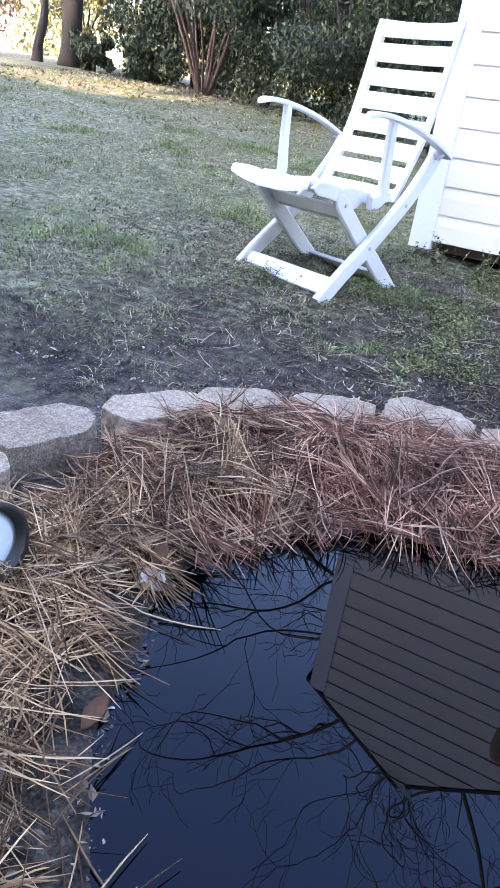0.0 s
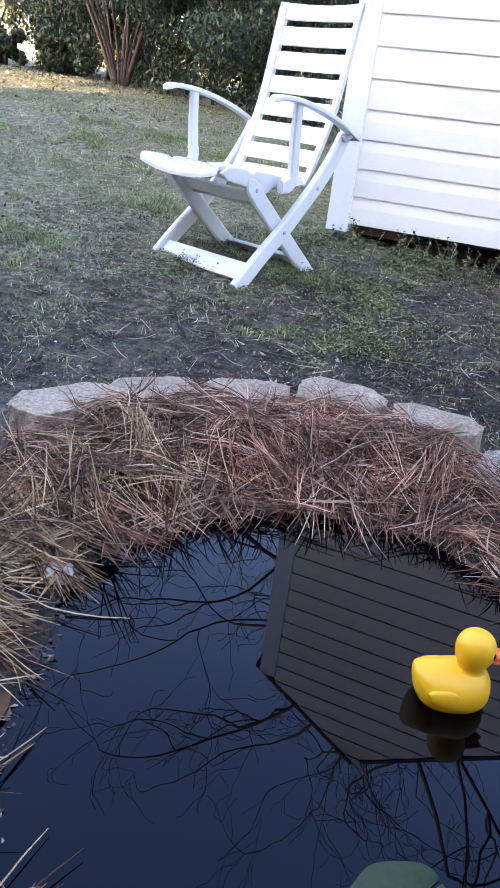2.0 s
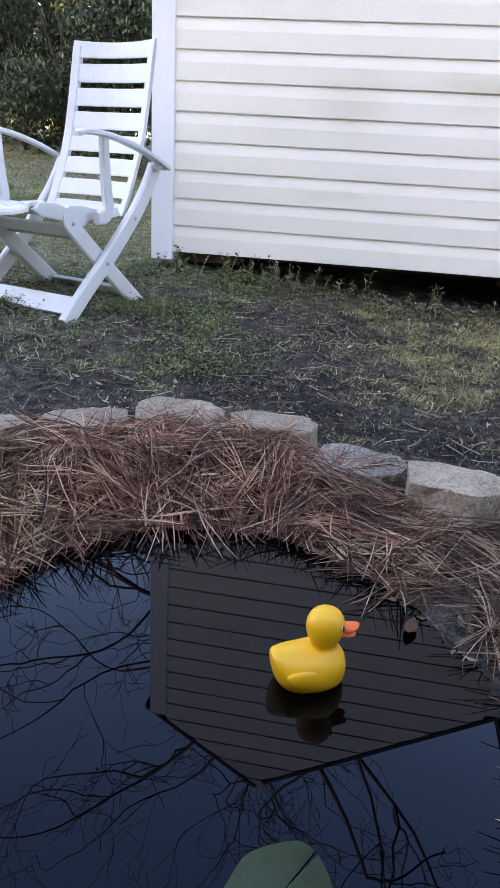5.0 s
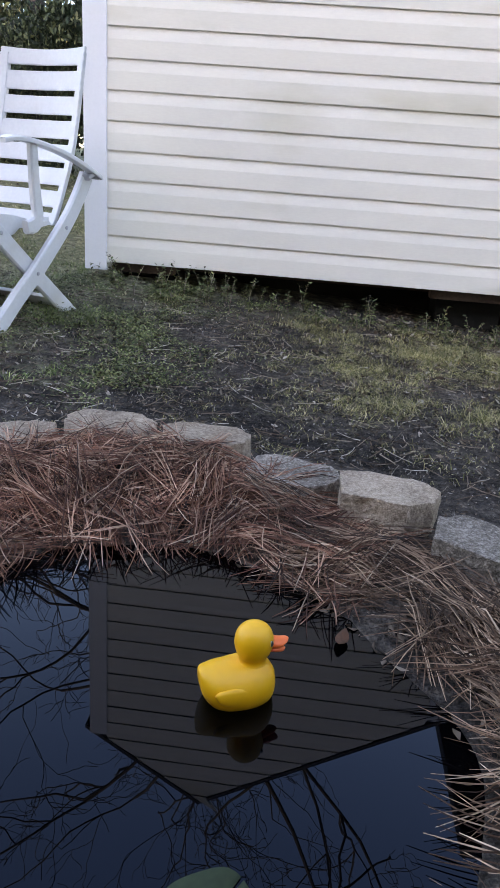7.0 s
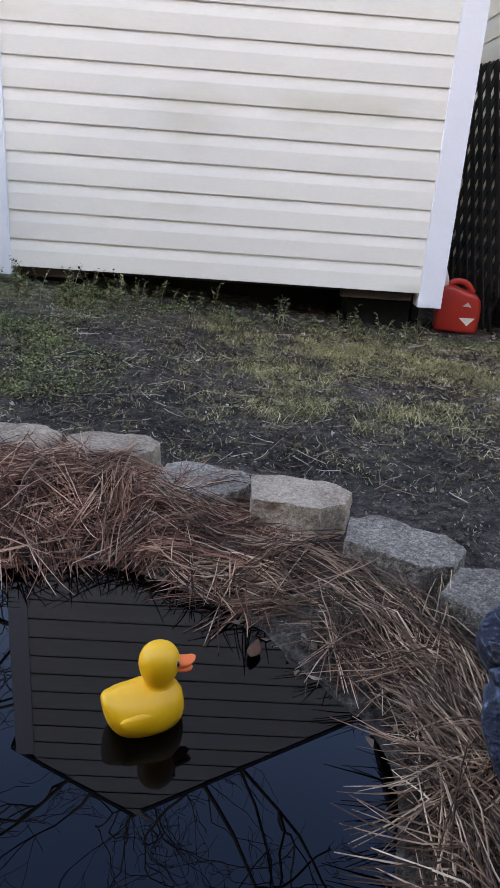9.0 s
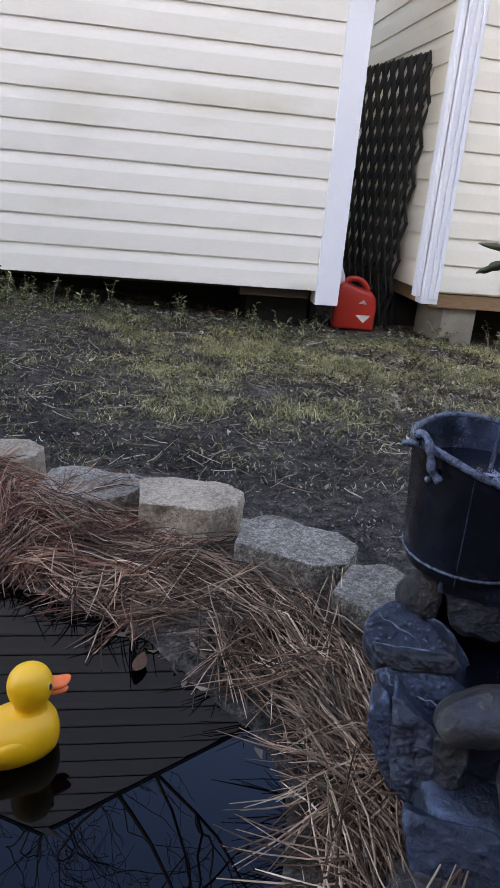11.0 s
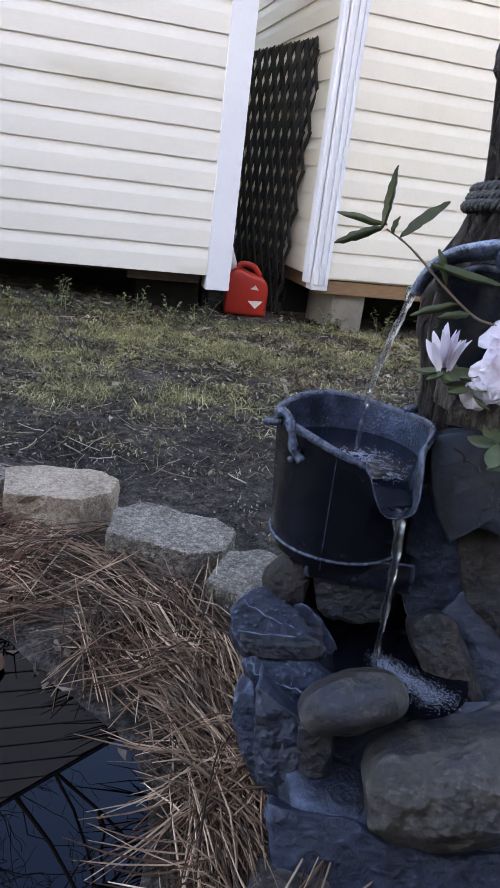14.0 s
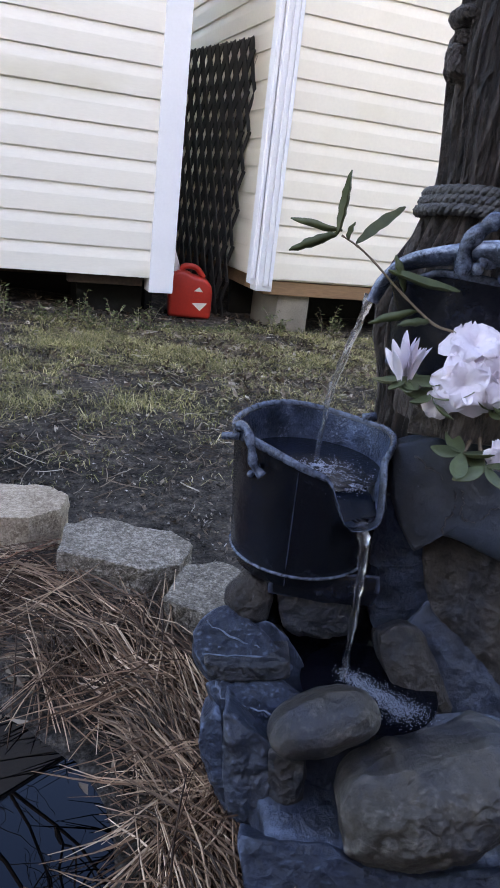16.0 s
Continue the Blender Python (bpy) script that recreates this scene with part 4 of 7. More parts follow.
def carved(parent, at, lean, outline, depth, bulge, mat, seed, power=2.5, soft=2, rough=0.004, strata=0.0, label=""):
    """A stone of the casting, in the fountain's own axes: a face of the given outline about the point at, leaning back by some degrees,
    swelling by bulge towards its middle (power: how flat its face is), with broken, weathered relief and a body behind it."""
    ring = [Vector(p) * (1.07 if soft == 1 else 1.0) for p in outline]
    for _ in range(soft):
        cut = 0.10 if soft == 1 else 0.24
        ring = [q for p0, p1 in zip(ring, ring[1:] + ring[:1]) for q in (p0.lerp(p1, cut), p0.lerp(p1, 1 - cut))]
    lengths = [(q - p).length for p, q in zip(ring, ring[1:] + ring[:1])]
    total, n = sum(lengths), 132
    even, i, run = [], 0, 0.0
    for k in range(n):
        want = total * k / n
        while run + lengths[i] < want:
            run += lengths[i]
            i += 1
        even.append(ring[i].lerp(ring[(i + 1) % len(ring)], (want - run) / lengths[i]))
    mid = sum(even, Vector((0, 0))) / n
    rows = [(0.90, depth), (0.99, depth * 0.6), (1.0, depth * 0.3), (1.0, 0.004), (0.992, 0.0)]
    rings_n = 30
    rows += [(f, -bulge * (1 - f ** power)) for f in (0.985 - 0.975 * k / rings_n for k in range(rings_n + 1))]
    off = Vector((seed * 3.1, seed * 1.7, seed * 0.9))
    place = FOUNT @ Matrix.Translation(at) @ pose(0, 0, 0, -lean)
    bm = bmesh.new()
    skin = []
    for f, y in rows:
        line = []
        for p in even:
            q = mid + (p - mid) * f
            w = Vector((q.x, y, q.y))
            g = w + off
            big = noise.noise(g * 17) + 0.6 * noise.noise(g * 41)
            ridge = abs(noise.noise(g * 30 + Vector((9, 2, 4)))) - 0.28
            fine = noise.noise(g * 95) + 0.6 * noise.noise(g * 210)
            facet = noise.cell_vector(g * 26 + Vector((noise.noise(g * 20), noise.noise(g * 20 + Vector((5, 5, 5))), 0)) * 0.8)
            w.y -= rough * (0.55 * big + 1.6 * ridge + 0.5 * fine + 0.35 * (facet.x - 0.5))
            if strata:
                # broken layers that step down the face
                lift = q.y * 95 + 1.3 * noise.noise(g * 24)
                w.y -= strata * (0.5 - abs((lift % 1.0) - 0.5)) * (1 if f < 0.99 else 0.5)
            w.x += rough * (0.9 * noise.noise(g * 28 + Vector((3, 7, 1))) + 0.5 * noise.noise(g * 80))
            w.z += rough * (0.9 * noise.noise(g * 28 + Vector((8, 1, 5))) + 0.5 * noise.noise(g * 80 + Vector((1, 1, 1))))
            line.append(bm.verts.new(place @ w))
        skin.append(line)
    for r0, r1 in zip(skin, skin[1:]):
        for k in range(n):
            bm.faces.new((r0[k], r0[(k + 1) % n], r1[(k + 1) % n], r1[k]))
    bm.faces.new(skin[0][::-1]), bm.faces.new(skin[-1])
    bmesh.ops.recalc_face_normals(bm, faces=bm.faces)
    return part("stone", bm, mat, parent, label, smooth=True)


def crack(parent, pts, r, seed, mat=None):
    """A thin broken ridge left by the casting, running over a slab."""
    rnd = random.Random(seed)
    bm = bmesh.new()
    path = smooth_path(pts, 5)
    tube(bm, [Vector(p) + Vector((rnd.gauss(0, 1), rnd.gauss(0, 1), rnd.gauss(0, 1))) * 0.0012 for p in path], [r * rnd.uniform(0.4, 1.3) for _ in path], 5)
    return part("crack", bm, mat or M_STONE_B, parent, "pale cracked ridge")


M_FROST = cast_material("frosted_resin_lining", (0.042, 0.064, 0.11), (0.014, 0.023, 0.042), (0.36, 0.44, 0.58), 0.3, 40.0, 0.0016, 0.9)


def bucket(parent, at, r, h, spout_to, tilt=0.0, water_at=None, name="bucket", dip_by=0.36):
    """A riveted pail with a rolled rim, a pinched pouring lip, a hoop and an ear for its bail."""
    ox, oy, oz = at
    aim = math.atan2(spout_to[1] - oy, spout_to[0] - ox)
    sides = 96
    prof_out = [(0.80, 0.0), (0.83, 0.06), (0.865, 0.10), (0.89, 0.3), (0.93, 0.6), (0.97, 0.92)]
    prof_rim = [(0.972, 0.935), (1.000, 0.942), (1.016, 0.962), (1.012, 0.988), (0.985, 1.004), (0.952, 0.998), (0.925, 0.97)]
    prof_in = [(0.93, 0.975), (0.90, 0.6), (0.86, 0.2)]

    def ring_pts(f, z, lip=True):
        pts = []
        for k in range(sides):
            q = 2 * math.pi * k / sides
            d = (q - aim + math.pi) % (2 * math.pi) - math.pi
            pull = math.exp(-(d / 0.33) ** 4) if lip else 0.0
            dip = dip_by * (0.34 * math.exp(-(d / (0.95 if d < 0 else 0.50)) ** 2) + 0.66 * math.exp(-(d / 0.31) ** 6)) if lip else 0.0
            up = max(0.0, (z - 0.55) / 0.45)
            rr = r * f * (1 + 0.26 * pull * up)
            zz = oz + h * (z - dip * up) - h
            zz -= 0.02 * h * math.sin(q * 3) * up
            pts.append((ox + rr * math.cos(q), oy + rr * math.sin(q), zz))
        return pts

    def shell(prof, close=False):
        bm = bmesh.new()
        rings = [[bm.verts.new(p) for p in ring_pts(f, z)] for f, z in prof]
        for r0, r1 in zip(rings, rings[1:]):
            for k in range(sides):
                bm.faces.new((r0[k], r0[(k + 1) % sides], r1[(k + 1) % sides], r1[k]))
        if close:
            bm.faces.new(rings[-1])
        bmesh.ops.recalc_face_normals(bm, faces=bm.faces)
        return bm

    bm = shell(prof_out + prof_rim[:1])
    bm2 = shell(prof_in, True)
    body = part(name, bm, M_BUCKET_AND_RECESS, parent, "dark riveted resin pail", smooth=True)
    part("inner_wall", bm2, M_FROST, body, "frosted blue inside", smooth=True)
    bm = shell(prof_rim)
    part("rim", bm, M_RIM, body, "worn grey rim", smooth=True)
    bm = bmesh.new()
    tube(bm, [ring_pts(0.872, 0.10, False)[k % sides] for k in range(sides + 1)], r * 0.021, 8, False)
    part("hoop", bm, M_RIM, body, smooth=True)
    # a seam down the side
    bm = bmesh.new()
    k = int((aim - 0.75) / (2 * math.pi) * sides) % sides
    tube(bm, [ring_pts(f * 1.004, z)[k] for f, z in prof_out], r * 0.008, 5)
    part("seam", bm, M_BUCKET_AND_RECESS, body)
    if water_at is not None:
        bm = bmesh.new()
        f = 0.90
        ring = [bm.verts.new((ox + r * f * math.cos(q), oy + r * f * math.sin(q), oz + water_at)) for q in (2 * math.pi * k / 40 for k in range(40))]
        bm.faces.new(ring)
        # the tongue of water that runs to the lip
        lip_z = oz - h * dip_by * 0.98 + 0.004 - (oz + water_at)
        rows = []
        for i in range(9):
            f = i / 8
            along = r * (0.40 + 0.73 * f)
            half = max(0.24 * r, 0.55 * r - 1.25 * max(0.0, along - 0.6 * r))
            fall = lip_z * max(0.0, (f - 0.55) / 0.45) ** 1.7 + 0.0012
            rows.append([bm.verts.new((ox + along * math.cos(aim) - g * half * math.sin(aim), oy + along * math.sin(aim) + g * half * math.cos(aim), oz + water_at + fall - 0.002 * g * g)) for g in (-1, -0.5, 0, 0.5, 1)])
        for r0, r1 in zip(rows, rows[1:]):
            for k in range(4):
                bm.faces.new((r0[k], r0[k + 1], r1[k + 1], r1[k]))
        w = part("water_surface", bm, M_WATER_DARK, body, "dark rippled water", smooth=True)
        w.visible_shadow = False
    return body


def bucket_ear(parent, arch, stub, rivets, r):
    """The bail's ear: an arched strap over the rim, the bail's cut end and its rivets."""
    bm = bmesh.new()
    path = smooth_path(arch, 6)
    tube(bm, path, [r * (1 + 0.16 * math.sin(i * 0.9)) for i in range(len(path))], 12)
    tube(bm, smooth_path(stub, 4), r * 0.85, 12)
    for p in rivets:
        bmesh.ops.create_uvsphere(bm, u_segments=14, v_segments=8, radius=r * 0.85, matrix=Matrix.Translation(p))
    return part("bail_ear", bm, M_RIM, parent, "worn grey bail ear", smooth=True)


def water_material(name, rough, tint, bump, clear=1.0):
    m = bpy.data.materials.new(name)
    m.use_nodes = True
    b = m.node_tree.nodes["Principled BSDF"]
    b.inputs["Base Color"].default_value = (*tint, 1)
    b.inputs["Roughness"].default_value, b.inputs["IOR"].default_value = rough, 1.33
    b.inputs["Transmission Weight"].default_value = clear
    nz = m.node_tree.nodes.new("ShaderNodeTexNoise")
    nz.inputs["Scale"].default_value, nz.inputs["Detail"].default_value = 48, 3
    bp = m.node_tree.nodes.new("ShaderNodeBump")
    bp.inputs["Strength"].default_value, bp.inputs["Distance"].default_value = bump, 0.016
    m.node_tree.links.new(nz.outputs[0], bp.inputs["Height"])
    m.node_tree.links.new(bp.outputs[0], b.inputs["Normal"])
    return m


M_WATER_DARK = water_material("rippled_water", 0.05, (0.003, 0.006, 0.014), 0.16, 0.0)
M_WATER_BASIN = water_material("basin_water", 0.03, (0.0015, 0.002, 0.004), 0.10, 0.0)
M_STREAM = water_material("falling_water", 0.0, (0.97, 0.98, 1.0), 0.25)
M_FOAM = material("white_foam", (0.30, 0.345, 0.43), 0.5, 0.35, 60, 220, 0.9, 0.004)


def stream(parent, pts, r0, r1, seed):
    rnd = random.Random(seed)
    path = smooth_path(pts, 10)
    bm = bmesh.new()
    n = len(path)
    radii = [(r0 + (r1 - r0) * i / (n - 1)) * (1 + 0.22 * math.sin(i * 0.9 + seed) + 0.18 * rnd.uniform(-1, 1)) for i in range(n)]
    tube(bm, [(x + rnd.uniform(-1, 1) * 0.0008, y + rnd.uniform(-1, 1) * 0.0008, z) for x, y, z in path], radii, 10, True, 0.55)
    ob = part("water_stream", bm, M_STREAM, parent, "clear falling water stream", smooth=True)
    ob.visible_shadow = False
    return ob


def build_fountain():
    ft = thing("tiered_fountain", "dark resin garden fountain of stacked stones, two pails, trunk, running water", "fountain", m=pose(0, 0, 0))
    # the hidden core, the slabs stacked up its side, the rounded cobble and the big boulder
    stone(ft, (1.82, -3.19, -0.075), (0.34, 0.34, 0.16), 1, M_LEDGE, 0.3, 0.10)
    carved(ft, (-0.109, 0.045, 0.156), 25, [(-0.03, 0.008), (-0.006, 0.035), (0.023, 0.027), (0.029, -0.001), (0.023, -0.027), (-0.01, -0.032), (-0.03, -0.01)], 0.06, 0.016, M_STONE_B, 3, 5, 1, 0.003)
    carved(ft, (-0.119, 0.0, 0.115), 48, [(-0.055, 0.009), (-0.043, 0.031), (-0.019, 0.046), (0.014, 0.032), (0.041, 0.007), (0.063, -0.02), (0.060, -0.025), (0.019, -0.029), (-0.033, -0.032), (-0.049, -0.015)], 0.10, 0.010, M_STONE, 4, 4, 1, 0.0034, 0.0016)
    carved(ft, (-0.105, -0.033, 0.103), 5, [(-0.053, 0.006), (-0.001, 0.010), (0.046, 0.016), (0.048, -0.006), (0.005, -0.014), (-0.045, -0.014)], 0.09, 0.006, M_STONE_B, 5, 5, 1, 0.003)
    carved(ft, (-0.091, -0.05, 0.066), 45, [(-0.058, 0.022), (-0.043, 0.029), (0.029, 0.031), (0.05, 0.017), (0.065, 0.008), (0.035, -0.01), (0.018, -0.048), (-0.007, -0.038), (-0.036, -0.016), (-0.053, 0.008)], 0.10, 0.012, M_STONE, 6, 4, 1, 0.0034, 0.0018)
    carved(ft, (-0.088, -0.115, 0.012), 12, [(-0.041, 0.080), (-0.012, 0.062), (0.014, 0.047), (0.024, 0.03), (0.024, -0.008), (0.023, -0.058), (0.031, -0.077), (0.001, -0.060), (-0.027, -0.033), (-0.036, 0.021)], 0.10, 0.008, M_PLATE, 7, 5, 1, 0.004, 0.0015)
    carved(ft, (-0.119, -0.098, -0.006), 20, [(-0.036, 0.059), (-0.017, 0.078), (0.002, 0.055), (0.010, -0.01), (0.022, -0.036), (0.050, -0.063), (0.037, -0.076), (0.005, -0.042), (-0.02, 0.001), (-0.033, 0.033)], 0.10, 0.010, M_STONE, 8, 4, 1, 0.0034, 0.0018)
    carved(ft, (-0.045, -0.123, -0.008), 6, [(-0.029, 0.066), (0.010, 0.066), (0.012, 0.021), (0.019, -0.016), (0.032, -0.046), (0.015, -0.054), (-0.008, -0.054), (-0.024, -0.013), (-0.027, 0.025)], 0.09, 0.014, M_STONE_B, 9, 2.5, 1, 0.0035)
    carved(ft, (-0.017, -0.123, 0.107), 30, [(-0.067, -0.02), (-0.059, 0.005), (-0.028, 0.025), (0.008, 0.04), (0.036, 0.042), (0.053, 0.029), (0.058, 0.014), (0.052, -0.004), (0.02, -0.021), (0.001, -0.032), (-0.023, -0.037), (-0.049, -0.038)], 0.07, 0.028, M_COBBLE, 10, 2.2, 2, 0.0016, 0.0, "rounded tan-grey cobble")
    carved(ft, (0.014, -0.100, -0.015), 10, [(-0.062, 0.060), (-0.007, 0.066), (0.03, 0.085), (0.05, 0.032), (0.05, -0.006), (0.046, -0.058), (0.004, -0.078), (-0.03, -0.078), (-0.052, -0.029)], 0.10, 0.006, M_LEDGE, 11, 4, 2, 0.002)
    carved(ft, (0.095, -0.170, 0.055), 18, [(-0.098, -0.012), (-0.087, 0.018), (-0.054, 0.033), (-0.008, 0.05), (0.044, 0.068), (0.079, 0.078), (0.12, 0.063), (0.133, 0.009), (0.076, -0.026), (0.042, -0.055), (-0.005, -0.069), (-0.06, -0.072), (-0.09, -0.056), (-0.089, -0.029)], 0.10, 0.045, M_COBBLE, 12, 2.6, 2, 0.0045, 0.0, "broad weathered tan-grey boulder")
    carved(ft, (0.129, -0.085, 0.060), 42, [(-0.084, 0.002), (-0.065, 0.019), (-0.031, 0.032), (0.023, 0.041), (0.077, 0.042), (0.135, 0.033), (0.132, -0.03), (0.041, -0.04), (-0.031, -0.056), (-0.089, -0.060), (-0.1, -0.023)], 0.09, 0.012, M_PLATE, 13, 3, 2, 0.003)
    carved(ft, (0.045, -0.195, -0.016), 35, [(-0.139, 0.023), (-0.102, 0.023), (-0.054, 0.026), (-0.017, 0.012), (0.055, 0.006), (0.128, 0.018), (0.19, 0.045), (0.194, -0.042), (-0.118, -0.065), (-0.129, -0.019)], 0.10, 0.014, M_LEDGE, 14, 4, 1, 0.004, 0.002)
    carved(ft, (-0.06, -0.285, -0.06), 10, [(-0.05, 0.03), (0.03, 0.035), (0.05, 0.0), (0.03, -0.05), (-0.05, -0.05)], 0.08, 0.014, M_STONE_B, 24, 2.5, 1, 0.004)
    on_slab = lambda u, w: tuple(FOUNT @ Matrix.Translation((-0.091, -0.05, 0.066)) @ pose(0, 0, 0, -45) @ Vector((u, -0.0125, w)))  # noqa: E731
    crack(ft, [on_slab(*p) for p in ((-0.050, 0.022), (-0.042, 0.004), (-0.012, -0.002), (0.020, -0.010))], 0.0014, 34, M_VEIN)
    crack(ft, [on_slab(*p) for p in ((-0.034, -0.014), (-0.008, -0.030), (0.014, -0.044))], 0.0012, 35, M_VEIN)
    on_top = lambda u, w: tuple(FOUNT @ Matrix.Translation((-0.119, 0.0, 0.115)) @ pose(0, 0, 0, -48) @ Vector((u, -0.0105, w)))  # noqa: E731
    crack(ft, [on_top(*p) for p in ((-0.040, 0.020), (-0.010, 0.006), (0.028, -0.006))], 0.0010, 36, M_VEIN)
    crack(ft, [on_top(*p) for p in ((-0.044, -0.016), (0.006, -0.016), (0.052, -0.014))], 0.0012, 37, M_VEIN)
    carved(ft, (-0.085, -0.035, 0.02), 30, [(-0.05, 0.13), (0.02, 0.13), (0.07, 0.05), (0.08, -0.10), (-0.02, -0.12), (-0.055, -0.04)], 0.10, 0.006, M_STONE, 25, 4, 2, 0.003)
    # the back: broad slabs that lean behind the pail and close the rear
    carved(ft, (0.101, 0.0, 0.104), 22, [(-0.045, 0.037), (-0.024, 0.053), (0.01, 0.052), (0.025, 0.024), (0.05, -0.03), (0.061, -0.053), (0.015, -0.062), (-0.016, -0.040), (-0.034, -0.003), (-0.042, 0.018)], 0.07, 0.014, M_STONE_B, 15, 3, 2, 0.003)
    carved(ft, (0.188, 0.014, 0.085), 25, [(-0.085, 0.058), (-0.060, 0.092), (-0.020, 0.064), (0.012, 0.026), (0.056, -0.027), (0.113, -0.051), (0.051, -0.070), (-0.023, -0.070), (-0.055, -0.03)], 0.08, 0.006, M_PLATE, 16, 4, 1, 0.0025)
    carved(ft, (0.188, 0.047, 0.177), 18, [(-0.086, 0.093), (-0.048, 0.087), (-0.009, 0.073), (0.03, 0.061), (0.095, 0.046), (0.118, -0.152), (0.056, -0.131), (0.009, -0.079), (-0.029, -0.038), (-0.060, -0.014), (-0.076, 0.044)], 0.08, 0.008, M_STONE_B, 17, 5, 1, 0.0035, 0.0, "flat brown slab")
    carved(ft, (0.131, 0.060, 0.297), 14, [(-0.083, 0.069), (-0.041, 0.083), (0.117, 0.1), (0.143, -0.071), (0.068, -0.055), (0.005, -0.033), (-0.033, -0.025), (-0.038, -0.055), (-0.058, -0.025), (-0.073, 0.01)], 0.10, 0.010, M_SLAB, 18, 6, 1, 0.0016, 0.0, "flat blue-grey slab with cracks")
    carved(ft, (0.089, 0.066, 0.196), 8, [(-0.048, 0.125), (-0.012, 0.08), (0.02, 0.057), (0.036, -0.011), (0.055, -0.04), (0.028, -0.075), (-0.009, -0.08), (-0.036, -0.08), (-0.05, 0.014)], 0.06, 0.006, M_STONE, 19, 4, 2, 0.002)
    crack_at = lambda u, w: tuple(FOUNT @ Matrix.Translation((0.131, 0.060, 0.297)) @ pose(0, 0, 0, -14) @ Vector((u, -0.0105, w)))  # noqa: E731
    crack(ft, [crack_at(*p) for p in ((-0.062, 0.066), (-0.040, 0.052), (-0.014, 0.034), (-0.005, 0.020), (-0.004, 0.004), (-0.012, -0.010), (-0.016, -0.028))], 0.0013, 31)
    crack(ft, [crack_at(*p) for p in ((0.000, 0.030), (0.006, 0.016), (0.004, 0.000), (0.012, -0.006), (0.024, -0.010))], 0.0011, 32)
    crack(ft, [crack_at(*p) for p in ((0.030, -0.004), (0.044, 0.010), (0.060, 0.014), (0.090, 0.018))], 0.0013, 33)
    # dark pillar that carries the lower pail, undercut above the basin
    carved(ft, (-0.026, 0.038, 0.137), 6, [(-0.047, 0.036), (0.040, 0.042), (0.053, -0.015), (0.013, -0.027), (-0.021, -0.023), (-0.038, -0.010)], 0.09, 0.008, M_STONE_B, 20, 3, 1, 0.004)
    # near-black fill under and behind the pail: recess shade put into the colour
    chip(ft, (1.766, -3.055, 0.185), (0.150, 0.13, 0.05), 17, M_BUCKET_AND_RECESS, (0, 0, 0), 6, 0.3)
    chip(ft, (1.785, -3.035, 0.085), (0.16, 0.09, 0.18), 15, M_BUCKET_AND_RECESS, (0, 0, 0), 6, 0.2)
    chip(ft, (1.905, -3.000, 0.170), (0.16, 0.06, 0.34), 19, M_BUCKET_AND_RECESS, (0, 0, 0), 5, 0.2, 0.04)
    bucket(ft, (1.737, -3.035, 0.375), 0.103, 0.185, (1.762, -3.20), water_at=-0.048, dip_by=0.43)
    bucket_ear(ft, [(1.645, -3.045, 0.360), (1.628, -3.050, 0.381), (1.630, -3.072, 0.386), (1.633, -3.085, 0.370), (1.636, -3.092, 0.350), (1.645, -3.100, 0.338)], [(1.612, -3.045, 0.368), (1.628, -3.058, 0.372)], [(1.645, -3.082, 0.342), (1.643, -3.070, 0.328)], 0.0056)
    bm = bmesh.new()
    tube(bm, [(1.828, -2.995, 0.372), (1.846, -3.000, 0.376)], 0.0062, 10)
    part("bail_stub", bm, M_RIM, ft, "worn grey bail end", smooth=True)
    # the trunk with plain lumps for its carved face, the rope and the upper pail
    bm = bmesh.new()
    axis = [(1.945, -3.01, 0.20), (1.945, -3.01, 0.45), (1.945, -3.01, 0.60), (1.945, -3.01, 0.70), (1.935, -3.015, 0.80), (1.94, -3.015, 0.90), (1.955, -3.01, 1.02), (1.96, -3.0, 1.20)]
    path = smooth_path(axis, 16)
    sides = 120
    rings = []
    for i, (x, y, z) in enumerate(path):
        base = 0.082 + 0.026 * min(1, max(0, (z - 0.40) / 0.08)) - 0.046 * min(1, max(0, (z - 0.53) / 0.13)) + 0.02 * max(0, (z - 0.9))
        ring = []
        for k in range(sides):
            q = 2 * math.pi * k / sides
            u = Vector((math.cos(q) * 4.2, math.sin(q) * 4.2, z * 3.5))
            ridge = 0.022 * (0.35 - abs(noise.noise(u))) + 0.012 * (0.3 - abs(noise.noise(u * 2.3 + Vector((7, 3, 1))))) + 0.007 * noise.noise((u.x * 4, u.y * 4, u.z * 2.4))
            rr = base + ridge
            ring.append(bm.verts.new((x + rr * math.cos(q), y + rr * math.sin(q), z)))
        rings.append(ring)
    for r0, r1 in zip(rings, rings[1:]):
        for k in range(sides):
            bm.faces.new((r0[k], r0[(k + 1) % sides], r1[(k + 1) % sides], r1[k]))
    bm.faces.new(rings[-1])
    part("trunk", bm, M_BARK, ft, "dark carved bark trunk", smooth=True)
    for at, size, seed in (((1.884, -3.005, 0.808), (0.058, 0.045, 0.045), 21), ((1.880, -3.005, 0.856), (0.05, 0.045, 0.028), 22), ((1.884, -3.0, 0.836), (0.045, 0.04, 0.02), 23), ((1.95, -3.085, 0.83), (0.08, 0.07, 0.12), 24), ((1.96, -3.08, 0.72), (0.06, 0.06, 0.16), 25)):
        bm = stone_mesh(size, seed, 0.8, 0.14)
        bmesh.ops.transform(bm, matrix=pose(*at, 0, 0, FOUNT_YAW), verts=bm.verts)
        part("trunk_lump", bm, M_BARK, ft, smooth=True)
